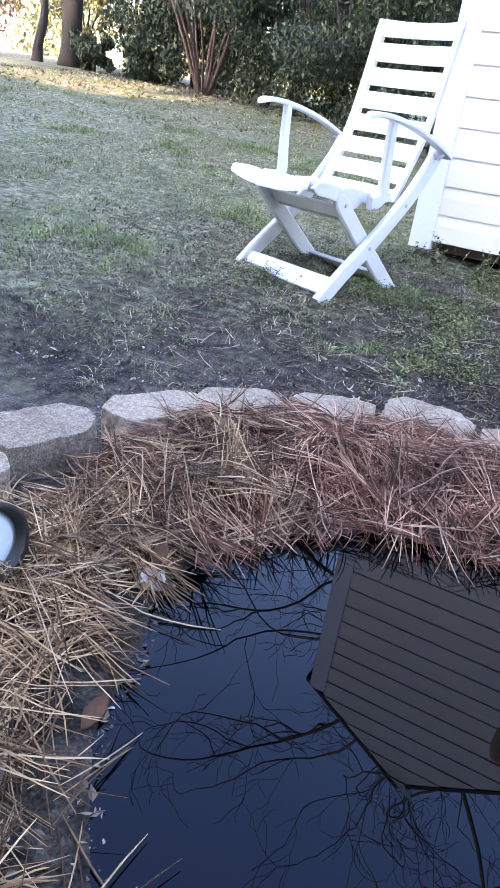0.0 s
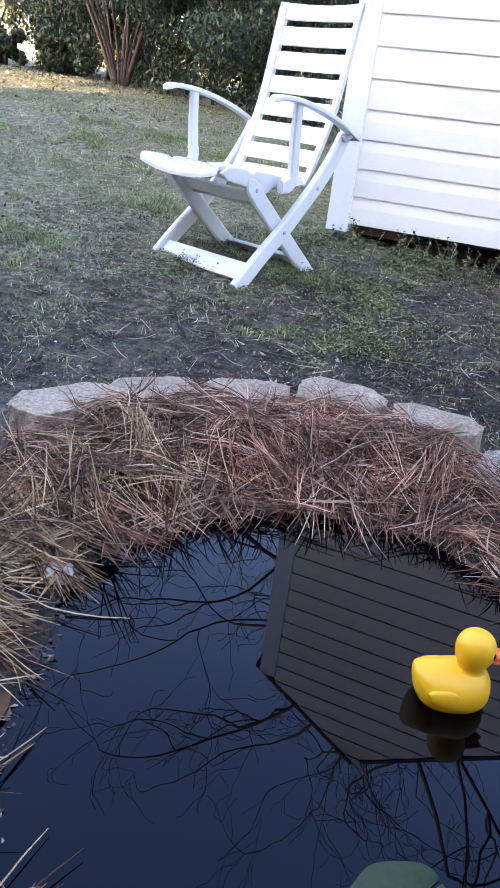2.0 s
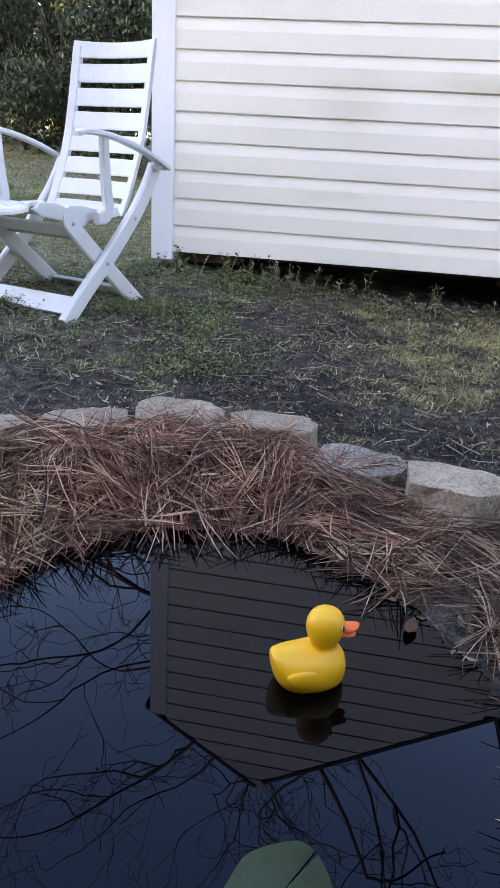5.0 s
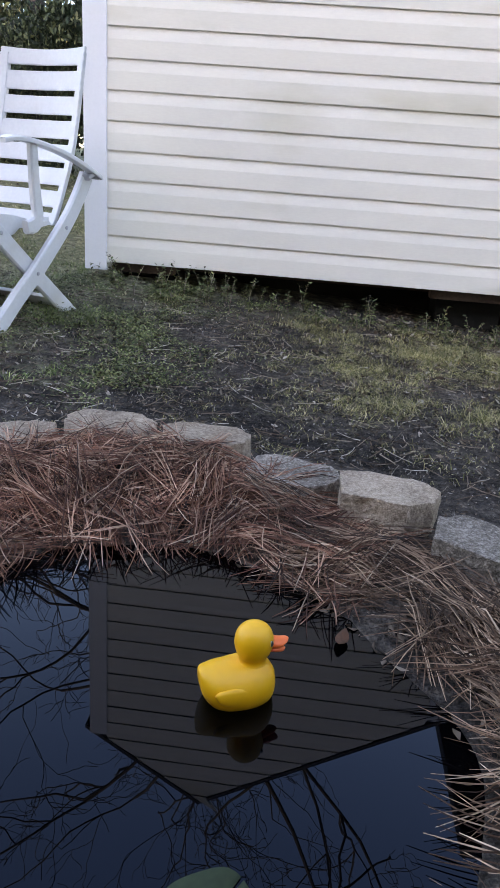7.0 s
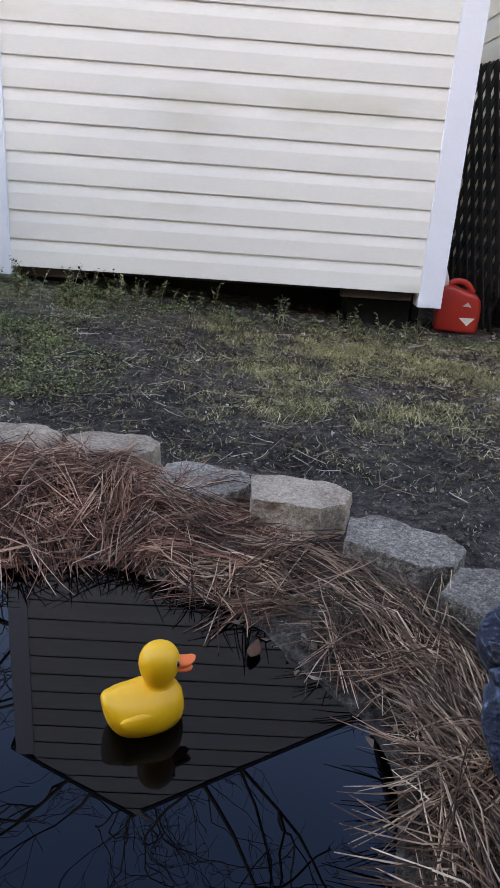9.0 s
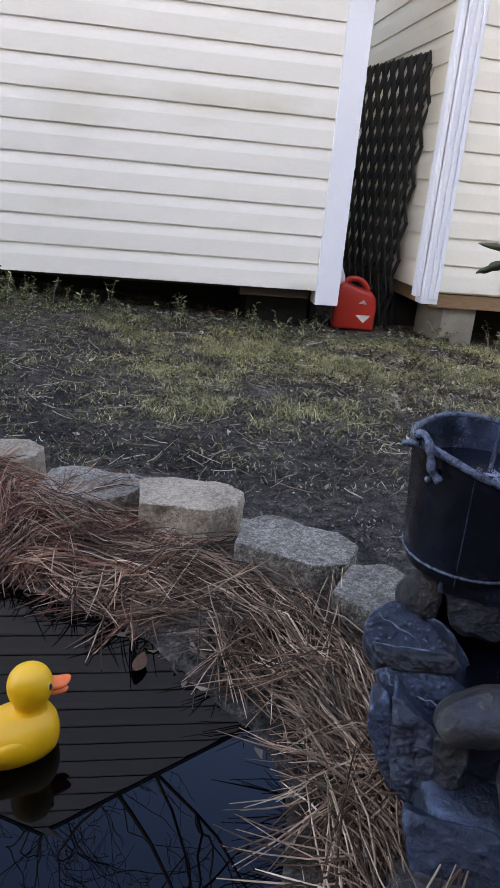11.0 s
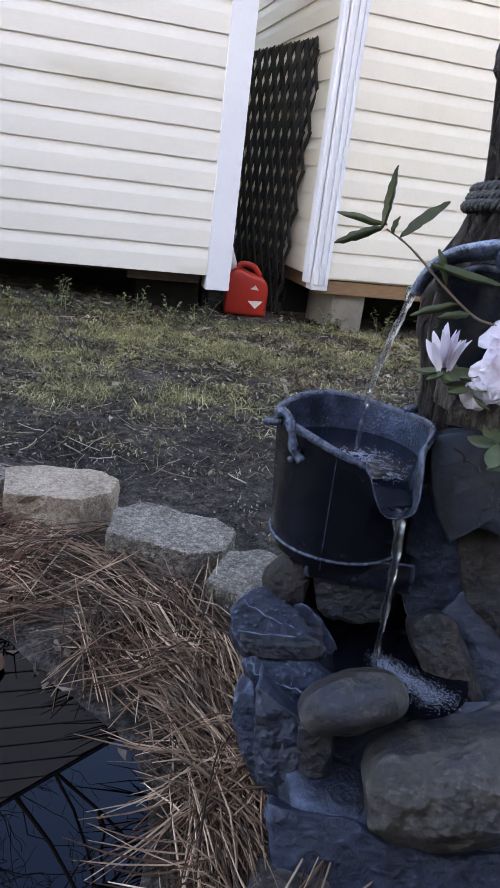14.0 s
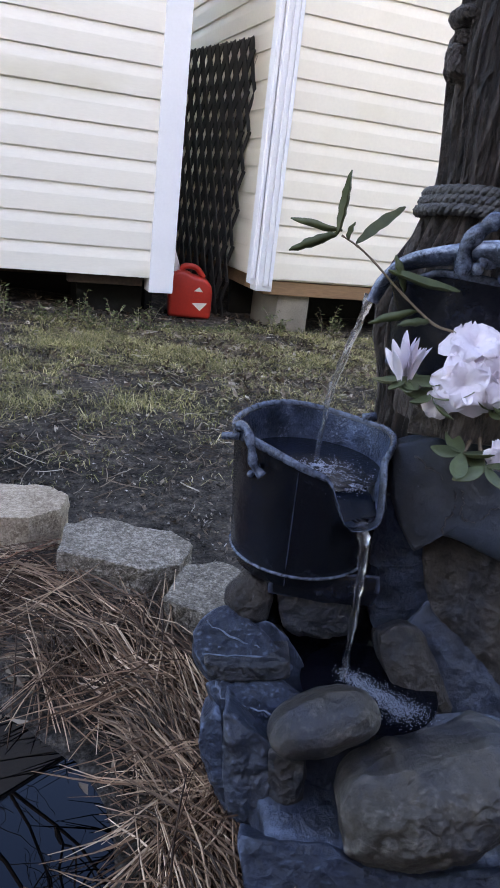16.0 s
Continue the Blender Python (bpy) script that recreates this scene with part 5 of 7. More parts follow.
    for turn_z, rr in ((0.668, 0.074), (0.658, 0.077), (0.647, 0.081)):
        rope = bmesh.new()
        for strand in range(3):
            pts = []
            for k in range(97):
                q = 2 * math.pi * k / 96
                tw = q * 20 + strand * 2 * math.pi / 3
                r = rr + 0.0042 * math.cos(tw)
                pts.append((1.943 + r * math.cos(q), -3.012 + r * math.sin(q), turn_z + 0.0042 * math.sin(tw) + 0.004 * math.sin(q * 2)))
            tube(rope, pts, 0.0046, 6, False)
        part("rope", rope, M_ROPE, ft, "dark twisted rope", smooth=True)
    up_pail = bucket(ft, (1.905, -3.06, 0.585), 0.094, 0.14, (1.74, -3.085), name="upper_bucket", dip_by=0.1)
    bucket_ear(ft, [(1.832, -3.140, 0.585), (1.828, -3.142, 0.612), (1.839, -3.150, 0.634), (1.853, -3.158, 0.643), (1.872, -3.166, 0.630), (1.885, -3.168, 0.600)], [(1.86, -3.15, 0.60), (1.842, -3.150, 0.598)], [(1.842, -3.150, 0.592), (1.872, -3.160, 0.585)], 0.009)
    # a broad pouring trough that reaches out over the lower pail
    bm = bmesh.new()
    lip = [Vector(p) for p in smooth_path([(1.880, -3.150, 0.622), (1.852, -3.128, 0.616), (1.822, -3.102, 0.606), (1.797, -3.080, 0.592), (1.780, -3.066, 0.568), (1.772, -3.059, 0.540)], 8)]
    rings = []
    for i, p in enumerate(lip):
        f = i / (len(lip) - 1)
        d = lip[min(i + 1, len(lip) - 1)] - lip[max(i - 1, 0)]
        side = Vector((-d.y, d.x, 0)).normalized()
        up = d.normalized().cross(side)
        w = 0.036 - 0.023 * f ** 0.8
        outer, inner = [], []
        for k in range(17):
            q = -math.pi / 2 + math.pi * k / 16
            outer.append(bm.verts.new(p + side * w * math.sin(q) - up * w * 0.75 * math.cos(q)))
            inner.append(bm.verts.new(p + side * w * 0.80 * math.sin(q) - up * (w * 0.52 * math.cos(q) - 0.003)))
        rings.append(outer + inner[::-1])
    ribbon(bm, rings)
    part("pouring_lip", bm, M_FROST, up_pail, "worn blue-grey pouring trough", smooth=True)
    # log planter ledge
    for k in range(4):
        bm = bmesh.new()
        z = 0.410 + 0.013 * k
        tube(bm, [(1.808 + 0.004 * k, -3.130, z), (1.86, -3.165, z + 0.001), (1.96, -3.21, z)], [0.0105, 0.011, 0.0105], 8)
        part("log", bm, M_BARK, ft, smooth=True)
    bm = bmesh.new()
    box(bm, (1.825, -3.19, 0.405), (1.98, -3.06, 0.45), 0.008)
    part("planter_ledge", bm, M_BARK, ft, "dark log ledge")
    stream(ft, [(1.775, -3.060, 0.548), (1.768, -3.05, 0.51), (1.753, -3.035, 0.43), (1.748, -3.03, 0.325)], 0.0075, 0.0045, 3)
    stream(ft, [(1.768, -3.055, 0.546), (1.763, -3.05, 0.49), (1.752, -3.037, 0.41), (1.749, -3.032, 0.325)], 0.0035, 0.0025, 8)
    stream(ft, [(1.753, -3.150, 0.296), (1.753, -3.164, 0.284), (1.754, -3.169, 0.245), (1.755, -3.171, 0.18), (1.755, -3.171, 0.092)], 0.0075, 0.003, 5)
    stream(ft, [(1.762, -3.150, 0.294), (1.762, -3.164, 0.265), (1.760, -3.170, 0.18), (1.757, -3.171, 0.092)], 0.004, 0.002, 9)
    rnd = random.Random(4)
    bm = bmesh.new()
    for _ in range(2600):
        f = rnd.random()
        x, y = 1.765 + 0.045 * f + rnd.gauss(0, 0.007 + 0.008 * f), -3.165 - 0.085 * f + rnd.gauss(0, 0.010)
        bmesh.ops.create_icosphere(bm, subdivisions=1, radius=rnd.uniform(0.0003, 0.0007), matrix=Matrix.Translation((x, y, 0.087 + rnd.uniform(0, 0.006))))
    tagged(part("foam", bm, M_FOAM, ft, "white foam", smooth=True), kind="stuff")
    # foam in the pail; its pale dots also stand in for sky glints
    bm = bmesh.new()
    for k in range(2600):
        q, r = rnd.uniform(0, 6.28), abs(rnd.gauss(0.0, 0.022))
        f = rnd.random() ** 0.7 if k % 2 else 0.0
        x, y = 1.742 + r * math.cos(q) * 1.3 + 0.012 * f, -3.050 + r * math.sin(q) * 0.7 - 0.075 * f
        if noise.noise((x * 90, y * 90, 2)) < -0.1:
            continue
        bmesh.ops.create_icosphere(bm, subdivisions=1, radius=rnd.uniform(0.0003, 0.0007), matrix=Matrix.Translation((x, y, 0.3278)))
    tagged(part("foam", bm, M_FOAM, ft, "white bubbles, also in place of sky glints", smooth=True), kind="stuff")
    bm = bmesh.new()
    ring = [bm.verts.new((1.785 + 0.085 * math.cos(q), -3.185 + 0.085 * math.sin(q), 0.088)) for q in (2 * math.pi * k / 32 for k in range(32))]
    bm.faces.new(ring)
    w = part("basin_water", bm, M_WATER_BASIN, ft, "dark rippled water")
    w.visible_shadow = False
    return ft


build_fountain()

# ---- pond lining and small things in the pond ----
M_LINER = material("black_pond_liner", (0.004, 0.0045, 0.006), 0.6, 0.3, 12, 80, 0.3, 0.004)
M_LILY = material("lily_pad", (0.026, 0.042, 0.020), 0.7, 0.3, 18, 90, 0.4, 0.002, second=(0.050, 0.060, 0.028), amount=0.4, spec=0.25)
M_DEADLEAF = material("dry_leaf", (0.10, 0.038, 0.016), 0.9, 0.35, 30, 160, 0.4, 0.002, random_tint=0.35)
M_PALELEAF = material("pale_leaf", (0.48, 0.43, 0.31), 0.8, 0.2, 30, 160, 0.3, 0.002, random_tint=0.25)


def build_liner():
    verts, faces = [], []
    rows = [(-0.004, -0.108), (0.0, -0.110), (0.03, -0.122), (0.08, -0.165), (0.16, -0.25), (0.32, -0.31)]
    n = 72
    for inset, z in rows:
        for k in range(n):
            q = 2 * math.pi * k / n
            qq = q if q < 4.68 else q - 2 * math.pi
            r = pond_radius(qq + (2 * math.pi if qq < -1.6 else 0)) - inset
            verts.append((POND.x + r * math.cos(q), POND.y + r * math.sin(q), z))
    for a in range(len(rows) - 1):
        for k in range(n):
            faces.append((a * n + k, a * n + (k + 1) % n, (a + 1) * n + (k + 1) % n, (a + 1) * n + k))
    faces.append([(len(rows) - 1) * n + k for k in range(n)])
    ob = raw("pond_liner", verts, faces, M_LINER, smooth=True)
    return tagged(ob, "black rubber pond liner under the water", "pond liner", kind="structure")


build_liner()


def leaf_mesh(bm, m, length, width, curl=0.25, fold=0.15, steps=5):
    """A pointed leaf along x, folded on its midrib and curled lengthwise."""
    rows = []
    for i in range(steps + 1):
        f = i / steps
        w = width * 0.5 * (math.sin(math.pi * min(1, f * 0.94 + 0.04)) ** 0.8)
        z = curl * length * (f - 0.5) ** 2 * 2
        rows.append([bm.verts.new(m @ Vector((f * length, y, z + abs(y) * fold * 2))) for y in (-w, 0, w)])
    for r0, r1 in zip(rows, rows[1:]):
        bm.faces.new((r0[0], r1[0], r1[1], r0[1]))
        bm.faces.new((r0[1], r1[1], r1[2], r0[2]))


def solid(ob, thick):
    md = ob.modifiers.new("thickness", "SOLIDIFY")
    md.thickness, md.offset = thick, 0
    return ob


def loose_leaf(x, y, z, yaw, length, width, mat, label, tilt=(0, 0), curl=0.3, cat="leaf"):
    bm = bmesh.new()
    leaf_mesh(bm, Matrix.Translation((-length / 2, 0, 0)), length, width, curl)
    ob = solid(link("fallen_leaf", bm, mat, smooth=True), 0.0008)
    ob.matrix_world = pose(x, y, z, *tilt, yaw)
    return tagged(ob, label, cat, "fallen leaves")


loose_leaf(0.975, -2.606, WATER + 0.004, -25, 0.045, 0.016, M_PALELEAF, "pale curled leaf at the water's edge")
loose_leaf(1.290, -2.885, WATER + 0.006, 75, 0.05, 0.024, M_DEADLEAF, "brown dry leaf floating on dark water")
loose_leaf(0.548, -3.42, WATER + 0.006, 100, 0.07, 0.03, M_DEADLEAF, "brown dry leaf on the pond bank", (0, -3), 0.08)
loose_leaf(0.80, -2.66, WATER + 0.012, 5, 0.07, 0.028, M_DEADLEAF, "brown dry leaf under pine straw")
loose_leaf(0.43, -3.10, -0.06, 120, 0.07, 0.035, M_DEADLEAF, "brown dry leaf on the pond bank", (10, -15))
loose_leaf(0.46, -3.02, -0.06, 60, 0.06, 0.03, M_DEADLEAF, "brown dry leaf on the pond bank", (-12, 8))
loose_leaf(1.585, -3.50, -0.03, 40, 0.06, 0.03, M_DEADLEAF, "brown dry leaf beside the fountain", (5, -20))


def build_lily():
    bm = bmesh.new()
    c = bm.verts.new((0, 0, 0))
    ring = [bm.verts.new((0.075 * math.cos(q) * (1 + 0.06 * math.sin(3 * q)), 0.06 * math.sin(q) * (1 + 0.05 * math.cos(5 * q)), 0.002 * math.sin(4 * q))) for q in (0.04 + (2 * math.pi - 0.08) * k / 40 for k in range(41))]
    for a, b in zip(ring, ring[1:]):
        bm.faces.new((c, a, b))
    ob = solid(link("lily_pad", bm, M_LILY, smooth=True), 0.002)
    ob.matrix_world = pose(1.128, -3.43, WATER + 0.0015, 0, 0, 60)
    return tagged(ob, "dull green lily pad lying in the water", "lily pad")


build_lily()

M_QUARTZ = material("pale_quartz", (0.42, 0.38, 0.35), 0.6, 0.3, 30, 120, 0.6, 0.004)
bm = stone_mesh((0.055, 0.045, 0.04), 61, 0.6, 0.2, 8)
quartz = link("bank_stone", bm, M_QUARTZ, smooth=True)
quartz.matrix_world = pose(0.428, -3.13, -0.094, 10, 5, 40)
tagged(quartz, "pale quartz stone on the muddy pond bank", "stone")

# ---- spotlight by the pond ----
M_BLACK = material("black_lamp_housing", (0.014, 0.014, 0.016), 0.4, 0.2, 20, 90, 0.2, 0.001)
M_LENS = material("frosted_lens", (0.5, 0.56, 0.60), 0.12, 0.08, 20, 90, 0, coat=0.6)


def build_spotlight():
    at = (0.237, -3.336, 0.016)
    lamp = thing("pond_spotlight", "small black pond spotlight with pale lens in pine straw", "lamp", m=look(at, (1.15, -3.35, 0.16)) @ pose(0, 0, 0, 180, 0, 0) @ Matrix.Scale(1.45, 4))
    bm = bmesh.new()
    lathe(bm, [(0.012, -0.07), (0.03, -0.065), (0.042, -0.03), (0.047, 0.0), (0.050, 0.012), (0.050, 0.02), (0.041, 0.021), (0.040, 0.008)], 32)
    housing = part("housing", bm, M_BLACK, lamp, smooth=True)
    bm = bmesh.new()
    lathe(bm, [(0.0395, 0.009), (0.030, 0.013), (0.015, 0.0155), (0.001, 0.016)], 32)
    part("lens", bm, M_LENS, housing, "pale frosted lens", smooth=True)
    bm = bmesh.new()
    tube(bm, [(0, 0.02, -0.035), (0.0, 0.06, -0.04), (0.0, 0.11, -0.03)], 0.006, 8)
    part("stake", bm, M_BLACK, lamp)
    return lamp


build_spotlight()


# ---- pine straw ----
def straw_material(name, stops):
    m = bpy.data.materials.new(name)
    m.use_nodes = True
    n, l = m.node_tree.nodes, m.node_tree.links
    b = n["Principled BSDF"]
    b.inputs["Roughness"].default_value = 0.65
    b.inputs["Specular IOR Level"].default_value = 0.3
    geo = n.new("ShaderNodeNewGeometry")
    r = n.new("ShaderNodeValToRGB")
    el = r.color_ramp.elements
    while len(el) < len(stops):
        el.new(0.5)
    for k, (p, c) in enumerate(stops):
        el[k].position, el[k].color = p, (*c, 1)
    l.new(geo.outputs["Random Per Island"], r.inputs[0])
    nz = n.new("ShaderNodeTexNoise")
    nz.inputs["Scale"].default_value = 60
    l.new(geo.outputs["Position"], nz.inputs["Vector"])
    mr = n.new("ShaderNodeMapRange")
    mr.inputs[3].default_value, mr.inputs[4].default_value = 0.65, 1.3
    l.new(nz.outputs[0], mr.inputs[0])
    broad = n.new("ShaderNodeTexNoise")
    broad.inputs["Scale"].default_value, broad.inputs["Detail"].default_value = 7, 4
    l.new(geo.outputs["Position"], broad.inputs["Vector"])
    br = n.new("ShaderNodeMapRange")
    br.inputs[1].default_value, br.inputs[2].default_value = 0.3, 0.7
    br.inputs[3].default_value, br.inputs[4].default_value = 0.5, 1.45
    l.new(broad.outputs[0], br.inputs[0])
    mul = n.new("ShaderNodeMath")
    mul.operation = "MULTIPLY"
    l.new(mr.outputs[0], mul.inputs[0]), l.new(br.outputs[0], mul.inputs[1])
    hs = n.new("ShaderNodeHueSaturation")
    l.new(r.outputs[0], hs.inputs["Color"])
    l.new(mul.outputs[0], hs.inputs["Value"])
    l.new(hs.outputs[0], b.inputs["Base Color"])
    return m


M_STRAW_RED = straw_material("rusty_pine_straw", [(0.0, (0.018, 0.007, 0.005)), (0.36, (0.122, 0.044, 0.026)), (0.68, (0.303, 0.135, 0.083)), (0.9, (0.547, 0.335, 0.226)), (1.0, (0.606, 0.428, 0.307))])
M_STRAW_TAN = straw_material("tan_pine_straw", [(0.0, (0.015, 0.007, 0.005)), (0.4, (0.081, 0.043, 0.025)), (0.72, (0.222, 0.130, 0.082)), (0.92, (0.424, 0.279, 0.186)), (1.0, (0.626, 0.465, 0.332))])
# tan straw brightened for the left bank; the extra light is in the colour
M_STRAW_PALE = straw_material("brightened_pine_straw", [(0.0, (0.031, 0.016, 0.008)), (0.3, (0.135, 0.069, 0.035)), (0.62, (0.343, 0.200, 0.107)), (0.88, (0.582, 0.391, 0.222)), (1.0, (0.728, 0.539, 0.333))])
# near black: the shade between the needles is put into this colour
M_STRAW_BED_SHADE = material("matted_straw_bed_shade", (0.014, 0.009, 0.007), 0.9, 0.5, 30, 160, 0.9, 0.01, second=(0.006, 0.005, 0.0045), amount=0.5, world_space=True)

BLOCK_RING = 0.80


def bank_top(x, y):
    """The height of the straw heap at a place between the water and the blocks."""
    d = Vector((x, y)) - POND
    q = math.atan2(d.y, d.x)
    if q < -1.6:
        q += 2 * math.pi
    edge = pond_radius(q)
    f = min(max((d.length - edge) / (outer_reach(q) - edge), -0.2), 1.1)
    crest = 0.085 if q > 1.75 else 0.016 + 0.069 * min(1.0, max(0.0, (q - 1.2) / 0.55))
    crest -= 0.042 * min(1.0, max(0.0, (q - 2.55) / 0.4))
    k = min(max(f / 0.75, 0.0), 1.0)
    rise = k * k * (3 - 2 * k)
    return -0.10 + crest * rise + (0.026 * noise.noise((x * 6, y * 6, 1)) + 0.014 * noise.noise((x * 15, y * 15, 4))) * min(1, max(0, f * 3))


def outer_reach(q):
    """How far the straw goes from the pond's middle: up to the blocks, or to the fountain."""
    return 0.88 + 0.10 * math.exp(-((q - 1.75) / 0.75) ** 2) - 0.19 * math.exp(-((q + 0.0) / 0.55) ** 2) - 0.12 * math.exp(-((q - 0.95) / 0.45) ** 2) - 0.10 * math.exp(-((q - 2.98) / 0.26) ** 2)


def build_straw_bed(name, q0, q1, mat, label, category, sink=0.022):
    n, rows = 60, 9
    verts, faces = [], []
    for k in range(n + 1):
        q = q0 + (q1 - q0) * k / n
        for a in range(rows):
            r0, r1 = pond_radius(q) + 0.005, outer_reach(q)
            r = r0 + (r1 - r0) * a / (rows - 1)
            x, y = POND.x + r * math.cos(q), POND.y + r * math.sin(q)
            z = bank_top(x, y) - sink
            if a == 0:
                z = -0.115
            verts.append((x, y, z))
    for k in range(n):
        for a in range(rows - 1):
            i = k * rows + a
            faces.append((i, i + 1, i + rows + 1, i + rows))
    ob = raw(name, verts, faces, mat, smooth=True)
    return tagged(ob, label, category, kind="stuff")


def needles(name, count, q_lo, q_hi, mat, seed, label, length=(0.14, 0.25), width=0.0009, lift=0.04, inset=0.0, along=0.4, wild=0.12, turn=0.0):
    """Long curved needles in loose bundles that drape down the bank, or lie along it."""
    rnd = random.Random(seed)
    verts, faces = [], []
    made = 0
    while made < count:
        q = rnd.uniform(q_lo, q_hi)
        r0, r1 = pond_radius(q) + inset, outer_reach(q)
        f0 = rnd.random() ** 0.8
        r = r0 + (r1 - r0) * f0
        cx, cy = POND.x + r * math.cos(q), POND.y + r * math.sin(q)
        swirl = turn + 1.0 * noise.noise((cx * 4.0, cy * 4.0, seed * 1.7))
        drape = rnd.random() > along + 0.35 * (f0 - 0.5)
        lay = q + swirl + rnd.gauss(0, 0.30) if drape else q + math.pi / 2 + swirl + rnd.gauss(0, 0.28)
        if rnd.random() < wild:
            lay = rnd.uniform(0, 6.28)
        big = rnd.uniform(*length)
        steep = rnd.gauss(0.0, 0.14)
        up = lift * rnd.random() ** 1.4
        bend0 = rnd.gauss(0, 0.15)
        for _ in range(rnd.choice((3, 4, 6, 8))):
            made += 1
            ox, oy = cx + rnd.gauss(0, 0.014), cy + rnd.gauss(0, 0.014)
            a = lay + rnd.gauss(0, 0.17)
            L = big * rnd.uniform(0.8, 1.1)
            bend = bend0 + rnd.gauss(0, 0.10)
            w = width * rnd.uniform(0.7, 1.25)
            side = Vector((-math.sin(a), math.cos(a), 0))
            hump = rnd.uniform(0.02, 0.22)
            base = len(verts)
            for i in range(6):
                f = i / 5 - 0.5
                px = ox + math.cos(a) * L * f + side.x * bend * L * f * f
                py = oy + math.sin(a) * L * f + side.y * bend * L * f * f
                d = math.hypot(px - POND.x, py - POND.y)
                pz = bank_top(px, py) + up + steep * L * f - hump * L * f * f + 0.004
                if d < pond_radius(q):
                    pz = max(pz, WATER + 0.002)
                pz = max(pz, -0.105)
                ww = w * (1 - 0.6 * abs(2 * f) ** 3)
                verts += [(px + side.x * ww, py + side.y * ww, pz), (px - side.x * ww, py - side.y * ww, pz), (px, py, pz + ww * 1.6)]
            for i in range(5):
                b0 = base + 3 * i
                faces += [(b0, b0 + 1, b0 + 4, b0 + 3), (b0 + 1, b0 + 2, b0 + 5, b0 + 4), (b0 + 2, b0, b0 + 3, b0 + 5)]
    ob = raw(name, verts, faces, mat)
    return tagged(ob, label, "pine straw", kind="stuff")


M_MUD = material("grey_bank_mud", (0.125, 0.100, 0.080), 0.6, 0.8, 26, 170, 1.0, 0.02, second=(0.27, 0.225, 0.175), amount=0.45, world_space=True)
build_straw_bed("straw_bed", -0.75, 2.75, M_STRAW_BED_SHADE, "matted pine straw bed, blackened as shade between needles", "straw bed")
build_straw_bed("mud_bank", 2.75, 4.5, M_MUD, "grey mud and grit of the pond bank", "mud", 0.008)
needles("pine_straw", 2300, 1.05, 2.75, M_STRAW_RED, 11, "rusty brown pine needles heaped behind the edging blocks", (0.15, 0.25), 0.00115, 0.035, 0.03, 0.62, 0.2)
needles("pine_straw", 1700, 0.9, 2.9, M_STRAW_RED, 15, "rusty brown pine needles draped towards the water", (0.15, 0.25), 0.00115, 0.055, 0.0, 0.25, 0.22)
needles("pine_straw", 260, 1.35, 2.6, M_STRAW_RED, 17, "rusty needles lapping over the edging blocks", (0.14, 0.24), 0.0010, 0.06, 0.33, 0.45, 0.4)
needles("pine_straw", 850, 2.3, 3.05, M_STRAW_PALE, 16, "tan pine needles draped over the bank", (0.15, 0.25), 0.00120, 0.055, 0.05, 0.35, 0.3)
needles("pine_straw", 1750, 2.9, 4.5, M_STRAW_PALE, 12, "tan pine needles scattered on the pond bank", (0.15, 0.26), 0.00115, 0.05, 0.10, 0.6, 0.6)
needles("pine_straw", 2300, -0.65, 1.15, M_STRAW_TAN, 13, "warm tan pine needles beside the fountain", (0.17, 0.29), 0.00115, 0.042, 0.085, 0.95, 0.16, 0.12)
needles("pine_straw", 240, 2.8, 4.5, M_STRAW_PALE, 18, "single tan needles lying over the mud to the water", (0.12, 0.22), 0.0011, 0.02, 0.0, 0.3, 0.4)
needles("pine_straw", 700, -0.5, 3.9, M_STRAW_TAN, 14, "loose tan pine needles sticking out", (0.14, 0.25), 0.0010, 0.065, 0.10, 0.75, 0.35)


def bank_bits(name, count, q_lo, q_hi, wide, size, mat, seed, label, category):
    """Leaf scraps and grit lying on the muddy bank."""
    rnd = random.Random(seed)
    verts, faces = [], []
    for _ in range(count):
        q = rnd.uniform(q_lo, q_hi)
        r = pond_radius(q) + 0.015 + wide * rnd.random()
        x, y = POND.x + r * math.cos(q), POND.y + r * math.sin(q)
        m = Matrix.Translation((x, y, max(bank_top(x, y) - 0.005, -0.101))) @ Euler((rnd.gauss(0, 0.4), rnd.gauss(0, 0.4), rnd.uniform(0, 6.28))).to_matrix().to_4x4()
        L, w = size * rnd.uniform(0.4, 1.5), size * rnd.uniform(0.15, 0.4)
        i = len(verts)
        for p in ((-0.5 * L, 0, 0.1 * L), (-0.1 * L, w, 0.02 * L), (0.5 * L, 0, 0.16 * L), (0.05 * L, -w, 0.0), (0, 0, 0.14 * L), (0, 0, -0.1 * L)):
            verts.append(tuple(m @ Vector(p)))
        for k in range(4):
            faces += [(i + k, i + (k + 1) % 4, i + 4), (i + (k + 1) % 4, i + k, i + 5)]
    return tagged(raw(name, verts, faces, mat), label, category, kind="stuff")


# ---- grass, weeds and litter ----
def grass_material(name, stops):
    return straw_material(name, stops)


